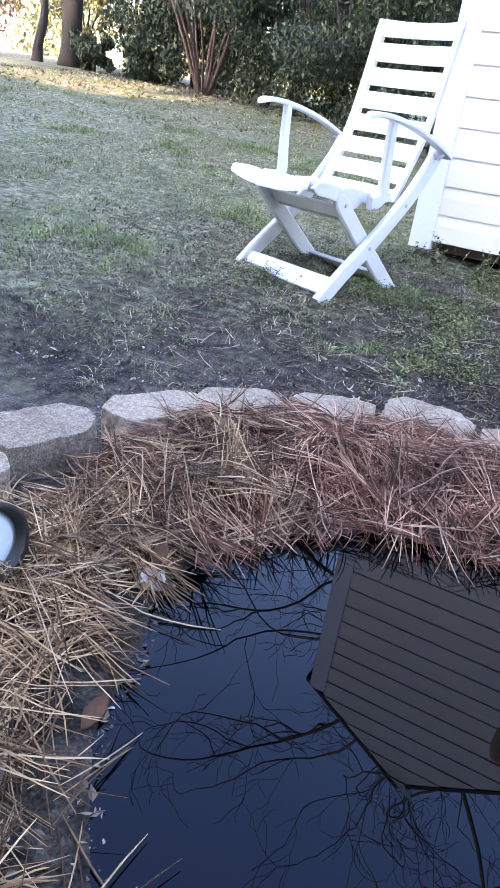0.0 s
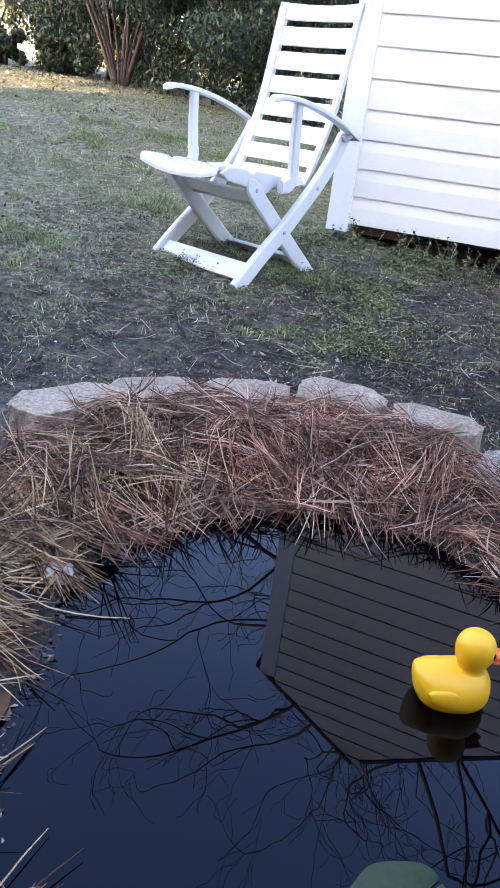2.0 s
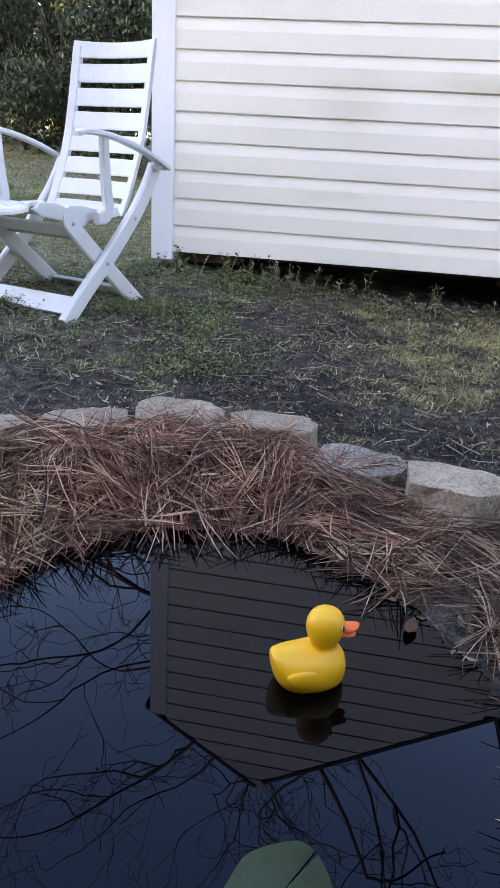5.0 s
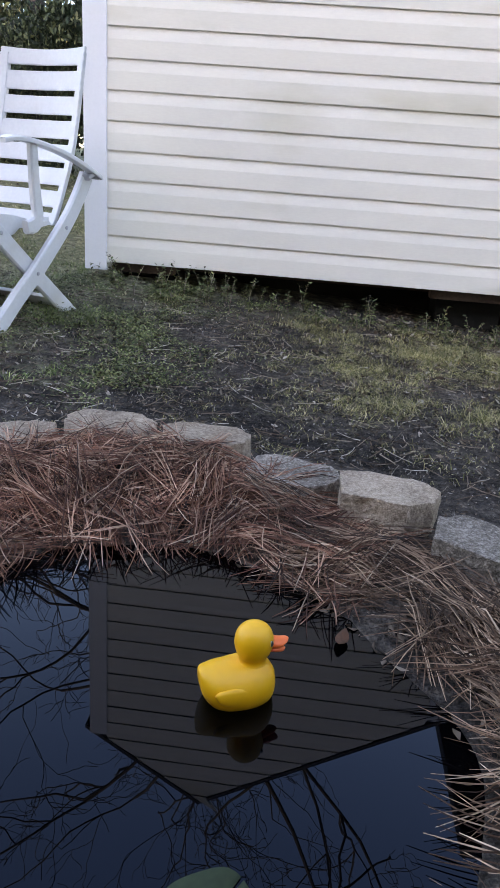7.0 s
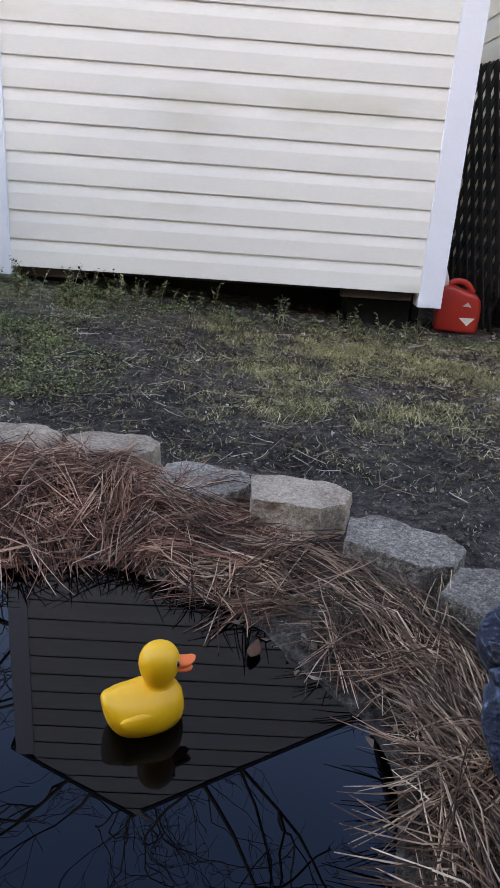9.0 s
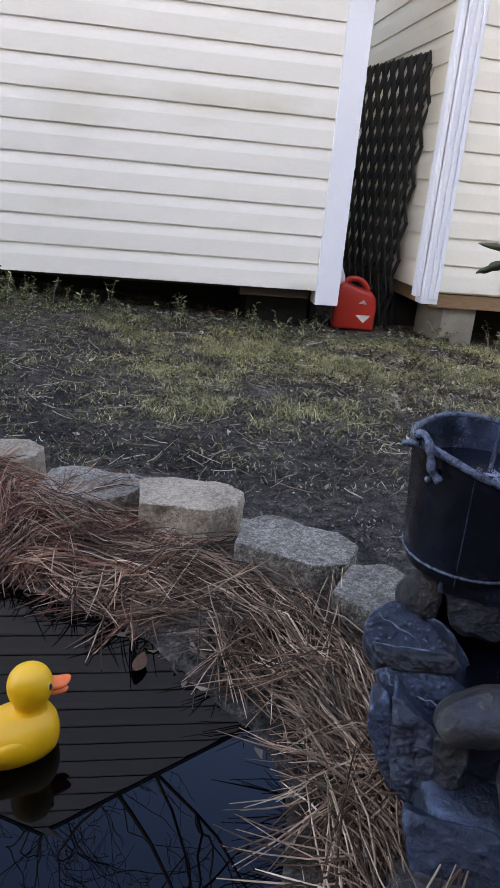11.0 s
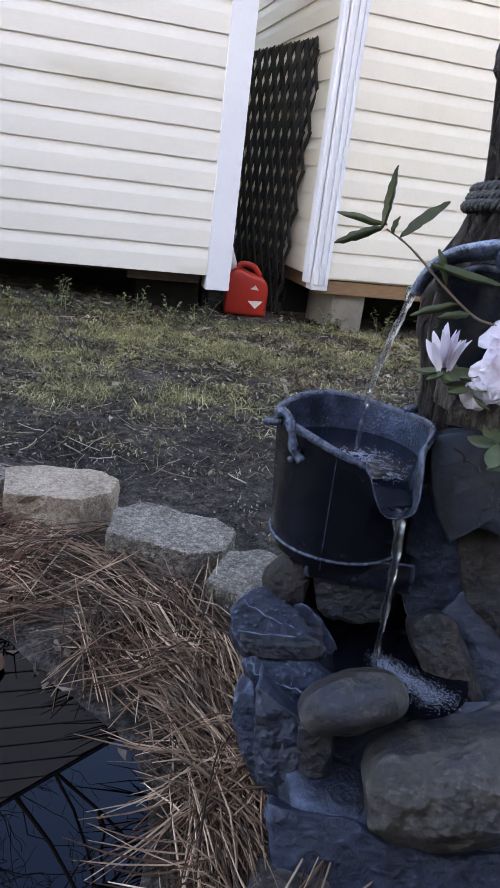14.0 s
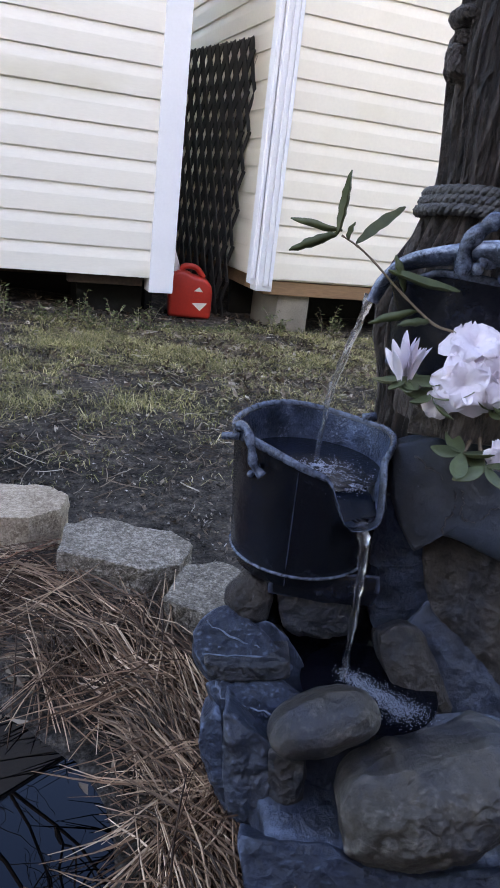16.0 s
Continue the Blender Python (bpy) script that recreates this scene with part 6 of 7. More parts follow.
M_STRIP = grass_material("yellow_green_grass", [(0.0, (0.05, 0.058, 0.016)), (0.4, (0.165, 0.155, 0.050)), (0.75, (0.33, 0.28, 0.125)), (1.0, (0.56, 0.47, 0.28))])
M_GRASS = grass_material("thin_lawn_grass", [(0.0, (0.045, 0.058, 0.024)), (0.35, (0.14, 0.145, 0.062)), (0.7, (0.30, 0.285, 0.145)), (1.0, (0.54, 0.49, 0.31))])
M_WEED = grass_material("green_weeds", [(0.0, (0.024, 0.036, 0.011)), (0.5, (0.085, 0.108, 0.038)), (1.0, (0.25, 0.26, 0.11))])
M_LITTER = straw_material("dry_litter", [(0.0, (0.035, 0.022, 0.014)), (0.4, (0.11, 0.074, 0.05)), (0.8, (0.22, 0.17, 0.125)), (1.0, (0.42, 0.37, 0.31))])
M_CHIP = straw_material("pale_chips", [(0.0, (0.015, 0.013, 0.011)), (0.5, (0.07, 0.060, 0.052)), (0.86, (0.15, 0.13, 0.112)), (1.0, (0.36, 0.33, 0.30))])


bank_bits("bank_litter", 420, 2.5, 4.5, 0.22, 0.020, M_LITTER, 71, "scraps of dry leaf on the muddy bank", "leaf litter")
bank_bits("bank_grit", 1500, 2.6, 4.5, 0.20, 0.008, M_CHIP, 72, "pale grit in the mud of the bank", "grit")
bank_bits("bank_litter", 120, 0.2, 2.4, 0.12, 0.024, M_LITTER, 73, "dry leaves caught in the straw at the water", "leaf litter")


def lawn_cover(x, y):
    """How thick the turf is at a place, from nothing to one."""
    s = -0.62 * x + 0.78 * y
    v = (s + 1.62) / 0.75 + 0.9 * noise.noise((x * 1.7, y * 1.7, 5)) + 0.5 * noise.noise((x * 5, y * 5, 8))
    strip = math.exp(-((y + 0.45) / 0.40) ** 2) * (min(1.0, max(0.08, (x - 0.95) / 0.5 + 0.8 * noise.noise((x * 3, y * 3, 21)))) if x < 3.6 else 0.1) + 0.34 * math.exp(-((y + 1.1) / 0.5) ** 2) * min(1.0, max(0.0, (x - 0.8) / 0.6))
    bare = 1 - 0.92 * math.exp(-(((x - 0.66) / 0.42) ** 2 + ((y + 0.72) / 0.5) ** 2))
    return bare * min(1, max(0.06, v)) * min(1.0, max(0.25, (0.55 - x) / 0.5)) if x < 0.5 else bare * max(0.0, min(1, 1.1 * strip * (0.55 + 1.5 * noise.noise((x * 3, y * 3, 2)) + 0.9 * noise.noise((x * 9, y * 9, 3))) + 0.03))


def blades(name, count, area, mat, seed, label, height, width, cover, clump=0.0):
    rnd = random.Random(seed)
    x0, y0, x1, y1 = area
    verts, faces, made, tries = [], [], 0, 0
    while made < count and tries < count * 12:
        tries += 1
        x, y = rnd.uniform(x0, x1), rnd.uniform(y0, y1)
        if rnd.random() > cover(x, y):
            continue
        tall = height * (0.55 + 0.9 * rnd.random()) * (1 + clump * max(0, noise.noise((x * 2.3, y * 2.3, 4))))
        near = 1 if y > -0.14 and x > 0 else 0
        for _ in range(rnd.choice((3, 5, 8, 11))):
            a, lean = rnd.uniform(0, 6.28), rnd.uniform(0.5, 2.4)
            h = tall * rnd.uniform(0.4, 1.15) * (1 - 0.5 * near)
            bx, by = x + rnd.gauss(0, 0.016), y + rnd.gauss(0, 0.016)
            bz = ground_z(bx, by) - 0.003
            dx, dy = math.cos(a), math.sin(a)
            px, py, w = -dy, dx, width * rnd.uniform(0.6, 1.3)
            i = len(verts)
            verts += [(bx - px * w, by - py * w, bz), (bx + px * w, by + py * w, bz),
                      (bx + dx * lean * h * 0.35 + px * w * 0.8, by + dy * lean * h * 0.35 + py * w * 0.8, bz + h * 0.55),
                      (bx + dx * lean * h * 0.35 - px * w * 0.8, by + dy * lean * h * 0.35 - py * w * 0.8, bz + h * 0.55),
                      (bx + dx * lean * h, by + dy * lean * h, bz + max(0.004, h * (1 - 0.4 * lean)))]
            faces += [(i, i + 1, i + 2, i + 3), (i + 3, i + 2, i + 4)]
            made += 1
    return tagged(raw(name, verts, faces, mat), label, "grass", kind="stuff")


blades("lawn_grass", 60000, (-3.2, -2.5, 0.5, 2.2), M_GRASS, 21, "thin dry lawn grass growing from bare soil", 0.026, 0.0012, lawn_cover, 1.2)
blades("lawn_grass", 32000, (-8.0, 0.4, -0.2, 7.0), M_GRASS, 22, "thin pale lawn grass in shade", 0.030, 0.0028, lawn_cover, 1.0)
blades("grass_strip", 62000, (0.4, -2.15, 3.9, 0.02), M_STRIP, 23, "yellow-green grass along the shed's foot", 0.026, 0.0012, lawn_cover, 1.6)


M_TUFT = grass_material("bright_grass", [(0.0, (0.045, 0.072, 0.016)), (0.5, (0.13, 0.185, 0.05)), (1.0, (0.29, 0.33, 0.12))])


def tuft_cover(x, y):
    """Separate greener clumps in the lawn."""
    v = noise.noise((x * 1.9, y * 1.9, 12)) + 0.6 * noise.noise((x * 7, y * 7, 13))
    return min(0.6, max(0.0, (v - 0.15) * 0.9)) if -0.62 * x + 0.78 * y > -1.4 else 0.0


blades("grass_tufts", 15000, (-3.6, -2.2, 0.3, 2.4), M_TUFT, 24, "greener grass clumps in the dry lawn", 0.046, 0.0014, tuft_cover, 0.6)
blades("grass_tufts", 6000, (-8.0, 0.8, -0.6, 6.0), M_TUFT, 25, "greener grass clumps farther up the lawn", 0.05, 0.0028, tuft_cover, 0.6)


def weed_cover(x, y):
    a = math.exp(-(((x + 0.0) / 0.55) ** 2 + ((y + 0.85) / 0.42) ** 2)) + 0.9 * math.exp(-(((x - 0.25) / 0.35) ** 2 + ((y + 0.15) / 0.22) ** 2))
    a += 0.7 * math.exp(-(((x - 0.42) / 0.22) ** 2 + ((y + 1.35) / 0.3) ** 2)) + 0.45 * math.exp(-((y + 0.12) / 0.10) ** 2) * (1 if 0 < x < 3.4 else 0)
    return min(1, max(0, a * (0.38 + 1.9 * noise.noise((x * 3.3, y * 3.3, 9)) + 0.9 * noise.noise((x * 10, y * 10, 9)))))


def weeds(name, count, area, seed, label, size):
    """Low creeping plants: short stems with small oval leaves."""
    rnd = random.Random(seed)
    x0, y0, x1, y1 = area
    verts, faces, made, tries = [], [], 0, 0
    while made < count and tries < count * 15:
        tries += 1
        x, y = rnd.uniform(x0, x1), rnd.uniform(y0, y1)
        if rnd.random() > weed_cover(x, y):
            continue
        made += 1
        z = ground_z(x, y)
        top = rnd.uniform(0.005, 0.055) * rnd.random() ** 0.6
        for _ in range(rnd.randint(4, 7)):
            a, e, L = rnd.uniform(0, 6.28), rnd.uniform(-0.2, 0.9), size * rnd.uniform(0.6, 1.3)
            d = Vector((math.cos(a) * math.cos(e), math.sin(a) * math.cos(e), math.sin(e)))
            s = Vector((-math.sin(a), math.cos(a), rnd.uniform(-0.4, 0.4))) * L * 0.38
            p = Vector((x + rnd.gauss(0, 0.012), y + rnd.gauss(0, 0.012), z + top * rnd.random()))
            i = len(verts)
            verts += [tuple(p), tuple(p + d * L * 0.45 + s), tuple(p + d * L), tuple(p + d * L * 0.45 - s)]
            faces.append((i, i + 1, i + 2, i + 3))
    return tagged(raw(name, verts, faces, M_WEED), label, "weeds", kind="stuff")


weeds("weed_patch", 4600, (-1.0, -1.9, 3.4, 0.05), 31, "low green creeping weeds round the chair and shed", 0.011)


def litter(name, count, area, seed, label, size, mat, cover, flat=0.5):
    rnd = random.Random(seed)
    x0, y0, x1, y1 = area
    verts, faces, made, tries = [], [], 0, 0
    while made < count and tries < count * 20:
        tries += 1
        x, y = rnd.uniform(x0, x1), rnd.uniform(y0, y1)
        if rnd.random() > cover(x, y):
            continue
        d = math.hypot(x - POND.x, y - POND.y)
        if d < 1.02:
            continue
        made += 1
        z = ground_z(x, y) + 0.003
        m = Matrix.Translation((x, y, z + rnd.uniform(0, 0.006))) @ Euler((rnd.gauss(0, flat), rnd.gauss(0, flat), rnd.uniform(0, 6.28))).to_matrix().to_4x4()
        L, w, c = size * rnd.uniform(0.5, 1.5), size * rnd.uniform(0.15, 0.32), rnd.uniform(-0.2, 0.35)
        i = len(verts)
        for px, py, pz in ((-0.5 * L, 0, c * L * 0.3), (0, w, 0.0), (0.5 * L, 0, c * L * 0.4), (0, -w, 0.0), (0, 0, -0.12 * L)):
            verts.append(tuple(m @ Vector((px, py, pz + 0.08 * L))))
        faces += [(i, i + 1, i + 4), (i + 1, i + 2, i + 4), (i + 2, i + 3, i + 4), (i + 3, i, i + 4)]
    return tagged(raw(name, verts, faces, mat), label, "leaf litter", kind="stuff")


everywhere = lambda x, y: 0.8  # noqa: E731
gap_side = lambda x, y: math.exp(-(((x - 2.6) / 0.9) ** 2 + ((y + 0.6) / 0.7) ** 2)) * (0.5 + noise.noise((x * 3, y * 3, 31)))  # noqa: E731
litter("leaf_litter", 2600, (-1.6, -2.5, 3.6, 0.1), 41, "scattered dry brown leaves on soil", 0.024, M_LITTER, everywhere)
litter("leaf_litter", 1500, (-3.0, -1.8, 0.3, 2.5), 45, "bits of dry leaf lying in the lawn", 0.02, M_LITTER, everywhere)
litter("leaf_litter", 2600, (1.2, -1.8, 4.2, 0.4), 42, "fallen brown leaves before the building's gap", 0.038, M_LITTER, gap_side)
litter("wood_chips", 26000, (-1.4, -2.6, 3.0, -0.4), 43, "small pale chips and pebbles in dark soil", 0.011, M_CHIP, everywhere, 0.8)
litter("leaf_litter", 9000, (-1.4, -2.5, 3.4, -0.1), 46, "broken bits of dry grass and leaf on dark soil", 0.013, M_LITTER, lambda x, y: max(0.15, 0.6 + noise.noise((x * 2.6, y * 2.6, 40))), 0.6)
litter("leaf_litter", 1500, (-8, 3.0, -2.0, 8.0), 44, "brown fallen leaves under the far shrubs", 0.06, M_LITTER, lambda x, y: 1.0 if -0.68 * x + 0.73 * y > 6.3 else 0.05)


def twigs(count, seed):
    rnd = random.Random(seed)
    verts, faces = [], []
    for _ in range(count):
        x, y = rnd.uniform(-0.9, 3.0), rnd.uniform(-2.2, -0.2)
        if math.hypot(x - POND.x, y - POND.y) < 1.08:
            continue
        a, L = rnd.uniform(0, 6.28), rnd.uniform(0.03, 0.13)
        bend = rnd.gauss(0, 0.2)
        w = rnd.uniform(0.0008, 0.0016)
        base = len(verts)
        for i in range(4):
            f = i / 3 - 0.5
            px, py = x + math.cos(a) * L * f - math.sin(a) * bend * L * f * f, y + math.sin(a) * L * f + math.cos(a) * bend * L * f * f
            pz = ground_z(px, py) + 0.004 + 0.01 * abs(f) * rnd.random()
            verts += [(px - math.sin(a) * w, py + math.cos(a) * w, pz), (px + math.sin(a) * w, py - math.cos(a) * w, pz), (px, py, pz + 2 * w)]
        for i in range(3):
            b0 = base + 3 * i
            faces += [(b0, b0 + 1, b0 + 4, b0 + 3), (b0 + 1, b0 + 2, b0 + 5, b0 + 4), (b0 + 2, b0, b0 + 3, b0 + 5)]
    return tagged(raw("loose_needles", verts, faces, M_LITTER), "loose pine needles and twigs strewn on soil", "twigs", kind="stuff")


twigs(1900, 51)


def tall_weed(x, y, h, seed):
    """A straggly stalk with a few leaves."""
    rnd = random.Random(seed)
    root = thing("tall_weed", "straggly green weed growing at the shed's foot", "weed", "weeds at the shed", m=pose(x, y, ground_z(x, y) - 0.004))
    bm = bmesh.new()
    tops = []
    for _ in range(rnd.randint(2, 4)):
        a, lean = rnd.uniform(0, 6.28), rnd.uniform(0.1, 0.5)
        hh = h * rnd.uniform(0.6, 1.1)
        pts = [(math.cos(a) * lean * hh * f * f, math.sin(a) * lean * hh * f * f, hh * f) for f in (0, 0.35, 0.7, 1.0)]
        tube(bm, pts, [0.0016, 0.0014, 0.0011, 0.0006], 5)
        tops.append(smooth_path(pts, 4))
    part("stem", bm, M_LITTER, root)
    bm = bmesh.new()
    for pts in tops:
        for p in pts[3:]:
            m = Matrix.Translation(p) @ Euler((rnd.uniform(-0.6, 0.6), rnd.uniform(-0.7, 0.3), rnd.uniform(0, 6.28))).to_matrix().to_4x4()
            leaf_mesh(bm, m, rnd.uniform(0.014, 0.03), rnd.uniform(0.008, 0.014), 0.2, 0.1, 3)
    part("foliage", bm, M_WEED, root)
    return root


wr = random.Random(77)
for k in range(62):
    wx = wr.uniform(0.02, 0.75) if k < 30 else wr.uniform(0.75, 2.2) if k < 54 else wr.uniform(2.9, 3.6)
    tall_weed(wx, wr.uniform(-0.32, -0.03), wr.uniform(0.07, 0.17), 100 + k)

# ---- sprig and azalea by the fountain ----
M_SPRIG = material("sprig_leaf", (0.060, 0.078, 0.028), 0.5, 0.25, 25, 120, 0.2, 0.001, second=(0.16, 0.15, 0.07), amount=0.35, trans=0.15)
M_STEM = material("brown_stem", (0.16, 0.11, 0.07), 0.7, 0.3, 40, 160, 0.4, 0.001)
M_PETAL = material("pale_pink_petal", (0.88, 0.80, 0.86), 0.5, 0.05, 25, 120, 0.15, 0.001, trans=0.3)
M_AZ_LEAF = material("azalea_leaf", (0.085, 0.105, 0.048), 0.5, 0.3, 25, 120, 0.2, 0.001, second=(0.22, 0.16, 0.07), amount=0.35, random_tint=0.3, trans=0.15)


def between(p, q, roll=0.0):
    """The pose whose x axis runs from p to q."""
    d = (Vector(q) - Vector(p)).normalized()
    rot = d.to_track_quat("X", "Z").to_matrix().to_4x4()
    return Matrix.Translation(p) @ rot @ pose(0, 0, 0, roll)


def build_sprig():
    sp = thing("vine_sprig", "leafy vine sprig reaching over the fountain's upper pail", "plant", m=pose(1.837, -3.155, 0.45))
    off = Vector((1.837, -3.155, 0.45))
    P = lambda p: Vector(p) - off  # noqa: E731
    stem = smooth_path([P((1.84, -3.155, 0.455)), P((1.837, -3.155, 0.516)), P((1.812, -3.134, 0.528)), P((1.785, -3.105, 0.554)), P((1.756, -3.079, 0.585)), P((1.739, -3.068, 0.599)), P((1.725, -3.054, 0.608))], 5)
    bm = bmesh.new()
    tube(bm, stem, [0.0017 - 0.0007 * i / (len(stem) - 1) + 0.0004 * (i % 5 == 0) for i in range(len(stem))], 6)
    part("stem", bm, M_STEM, sp, smooth=True)
    for a, b, w, roll in (((1.725, -3.054, 0.609), (1.727, -3.060, 0.676), 0.016, 80), ((1.724, -3.053, 0.608), (1.675, -3.018, 0.616), 0.014, 35), ((1.724, -3.054, 0.606), (1.669, -3.045, 0.582), 0.018, 40), ((1.739, -3.068, 0.599), (1.785, -3.082, 0.643), 0.020, 50),
                          ((1.768, -3.092, 0.572), (1.831, -3.142, 0.560), 0.018, 30), ((1.785, -3.106, 0.556), (1.768, -3.10, 0.595), 0.014, 60), ((1.80, -3.12, 0.535), (1.755, -3.095, 0.515), 0.016, 40), ((1.812, -3.134, 0.528), (1.77, -3.13, 0.522), 0.014, 60), ((1.732, -3.06, 0.604), (1.735, -3.064, 0.624), 0.010, 70)):
        bm = bmesh.new()
        p, q = P(a), P(b)
        leaf_mesh(bm, between(p, q, roll), (q - p).length, w * 0.68, 0.16, 0.75, 12)
        for v in bm.verts:
            v.co += Vector((math.sin(v.co.z * 700), math.sin(v.co.x * 620 + 1.0), math.sin(v.co.x * 540 + v.co.y * 480))) * 0.0007
        solid(part("leaf", bm, M_SPRIG, sp, smooth=True), 0.0007)
    return sp


build_sprig()


def bloom(parent, at, face, r, rnd, open_=1.0):
    """An azalea flower: ruffled petals round a throat."""
    m0 = Matrix.Translation(at) @ Vector(face).normalized().to_track_quat("Z", "Y").to_matrix().to_4x4()
    for ring, cnt, rr, up in ((0, 6, 1.0, 0.35), (1, 5, 0.72, 0.75)):
        for k in range(cnt):
            bm = bmesh.new()
            a = 2 * math.pi * (k + 0.5 * ring) / cnt + rnd.uniform(-0.15, 0.15)
            nu, nv = 6, 6
            grid = []
            for i in range(nu + 1):
                f = i / nu
                row = []
                for j in range(nv + 1):
                    g = 2 * j / nv - 1
                    w = r * rr * 0.50 * math.sin(math.pi * (0.12 + 0.80 * f)) * g
                    out = r * rr * f * open_
                    z = r * (up * f - 0.55 * f * f * open_ * open_) + r * 0.10 * math.sin(6 * g + 9 * f + k) * f + 0.15 * r * g * g * (1 - f)
                    row.append(bm.verts.new(m0 @ (Matrix.Rotation(a, 4, "Z") @ Vector((out, w, z)))))
                grid.append(row)
            for i in range(nu):
                for j in range(nv):
                    bm.faces.new((grid[i][j], grid[i + 1][j], grid[i + 1][j + 1], grid[i][j + 1]))
            part("petal", bm, M_PETAL, parent, smooth=True)


def build_azalea():
    origin = Vector((1.88, -3.16, 0.45))
    az = thing("azalea", "azalea with pale pink ruffled blooms on the fountain's ledge", "flower", m=pose(origin.x, origin.y, origin.z - 0.016))
    rnd = random.Random(6)
    for p, face, r in (((1.826, -3.190, 0.490), (-0.5, -0.8, 0.25), 0.036), ((1.862, -3.195, 0.500), (-0.4, -0.85, 0.4), 0.042), ((1.845, -3.170, 0.528), (-0.4, -0.6, 0.8), 0.038), ((1.90, -3.21, 0.515), (0.1, -0.8, 0.6), 0.042), ((1.858, -3.235, 0.425), (-0.3, -0.9, -0.1), 0.020), ((1.805, -3.175, 0.462), (-0.7, -0.6, -0.3), 0.018)):
        bloom(az, Vector(p) - origin, face, r, rnd)
    # a bud of upright petals
    for k in range(15):
        bm = bmesh.new()
        a = 2.4 * k
        base = Vector((1.781, -3.143, 0.482)) - origin
        spread = 0.006 + 0.0012 * k
        tip = base + Vector((spread * math.cos(a) - 0.004, spread * math.sin(a), 0.05 - 0.0009 * k + 0.005 * math.sin(k * 2.1)))
        leaf_mesh(bm, between(base, tip, rnd.uniform(0, 180)), (tip - base).length, 0.012, 0.3, 0.45, 7)
        part("petal", bm, M_PETAL, az, smooth=True)
    bases = [((1.781, -3.143, 0.480), 9, 0.05), ((1.816, -3.222, 0.420), 5, 0.055), ((1.80, -3.17, 0.468), 7, 0.05), ((1.86, -3.20, 0.465), 9, 0.05), ((1.83, -3.245, 0.415), 4, 0.05)]
    for b, cnt, L in bases:
        for k in range(cnt):
            a = 6.28 * k / cnt + rnd.uniform(-0.4, 0.4)
            bm = bmesh.new()
            p = Vector(b) - origin
            q = p + Vector((math.cos(a), math.sin(a), rnd.uniform(-0.35, 0.35))).normalized() * L * rnd.uniform(0.6, 1.0)
            leaf_mesh(bm, between(p, q, rnd.uniform(-30, 30)), (q - p).length, L * 0.34, 0.25, 0.2, 6)
            solid(part("leaf", bm, M_AZ_LEAF, az, smooth=True), 0.0006)
    bm = bmesh.new()
    for b, _, _ in bases:
        p = Vector(b) - origin
        tube(bm, [(0.0, 0.0, -0.005), tuple(p * 0.5 + Vector((0, 0, -0.01))), tuple(p)], [0.003, 0.0025, 0.002], 6)
    part("stem", bm, M_STEM, az)
    return az


build_azalea()

# ---- trees and shrubs ----
M_HEDGE = straw_material("dark_evergreen_leaves", [(0.0, (0.008, 0.016, 0.009)), (0.5, (0.024, 0.043, 0.022)), (0.85, (0.056, 0.078, 0.038)), (1.0, (0.14, 0.15, 0.07))])
M_LIGHT_LEAF = straw_material("sunlit_thin_leaves", [(0.0, (0.05, 0.06, 0.025)), (0.5, (0.13, 0.135, 0.055)), (1.0, (0.30, 0.26, 0.12))])
M_RED_LEAF = straw_material("reddish_leaves", [(0.0, (0.06, 0.03, 0.03)), (0.5, (0.18, 0.08, 0.075)), (1.0, (0.35, 0.20, 0.17))])
M_TRUNK = material("grey_brown_bark", (0.018, 0.0145, 0.0125), 0.9, 0.4, 8, 60, 0.9, 0.02, stretch=(2, 2, 0.5))
M_LIMB = material("dark_bare_bark", (0.030, 0.026, 0.025), 0.9, 0.35, 8, 60, 0.6, 0.01)


def crown(name, parent, lumps, count, leaf, mat, seed):
    """Many small bent leaves, thickest in uneven lumps."""
    rnd = random.Random(seed)
    verts, faces = [], []
    weights = [r ** 2 for *_, r in lumps]
    for _ in range(count):
        cx, cy, cz, r = rnd.choices(lumps, weights)[0]
        d = Vector((rnd.gauss(0, 1), rnd.gauss(0, 1), rnd.gauss(0, 1))).normalized()
        p = Vector((cx, cy, cz)) + Vector((d.x, d.y, d.z * 0.85)) * r * (0.45 + 0.6 * rnd.random())
        if p.z < 0.03:
            p.z = rnd.uniform(0.03, 0.25)
        L = leaf * rnd.uniform(0.6, 1.35)
        m = Matrix.Translation(p) @ Euler((rnd.uniform(0, 6.28), rnd.uniform(0, 6.28), rnd.uniform(0, 6.28))).to_matrix().to_4x4()
        i = len(verts)
        for q in ((-0.5 * L, 0, 0), (0, 0.24 * L, 0.06 * L), (0.5 * L, 0, 0), (0, -0.24 * L, 0.06 * L)):
            verts.append(tuple(m @ Vector(q)))
        faces += [(i, i + 1, i + 2), (i, i + 2, i + 3)]
    ob = raw(name, verts, faces, mat, parent)
    return ob


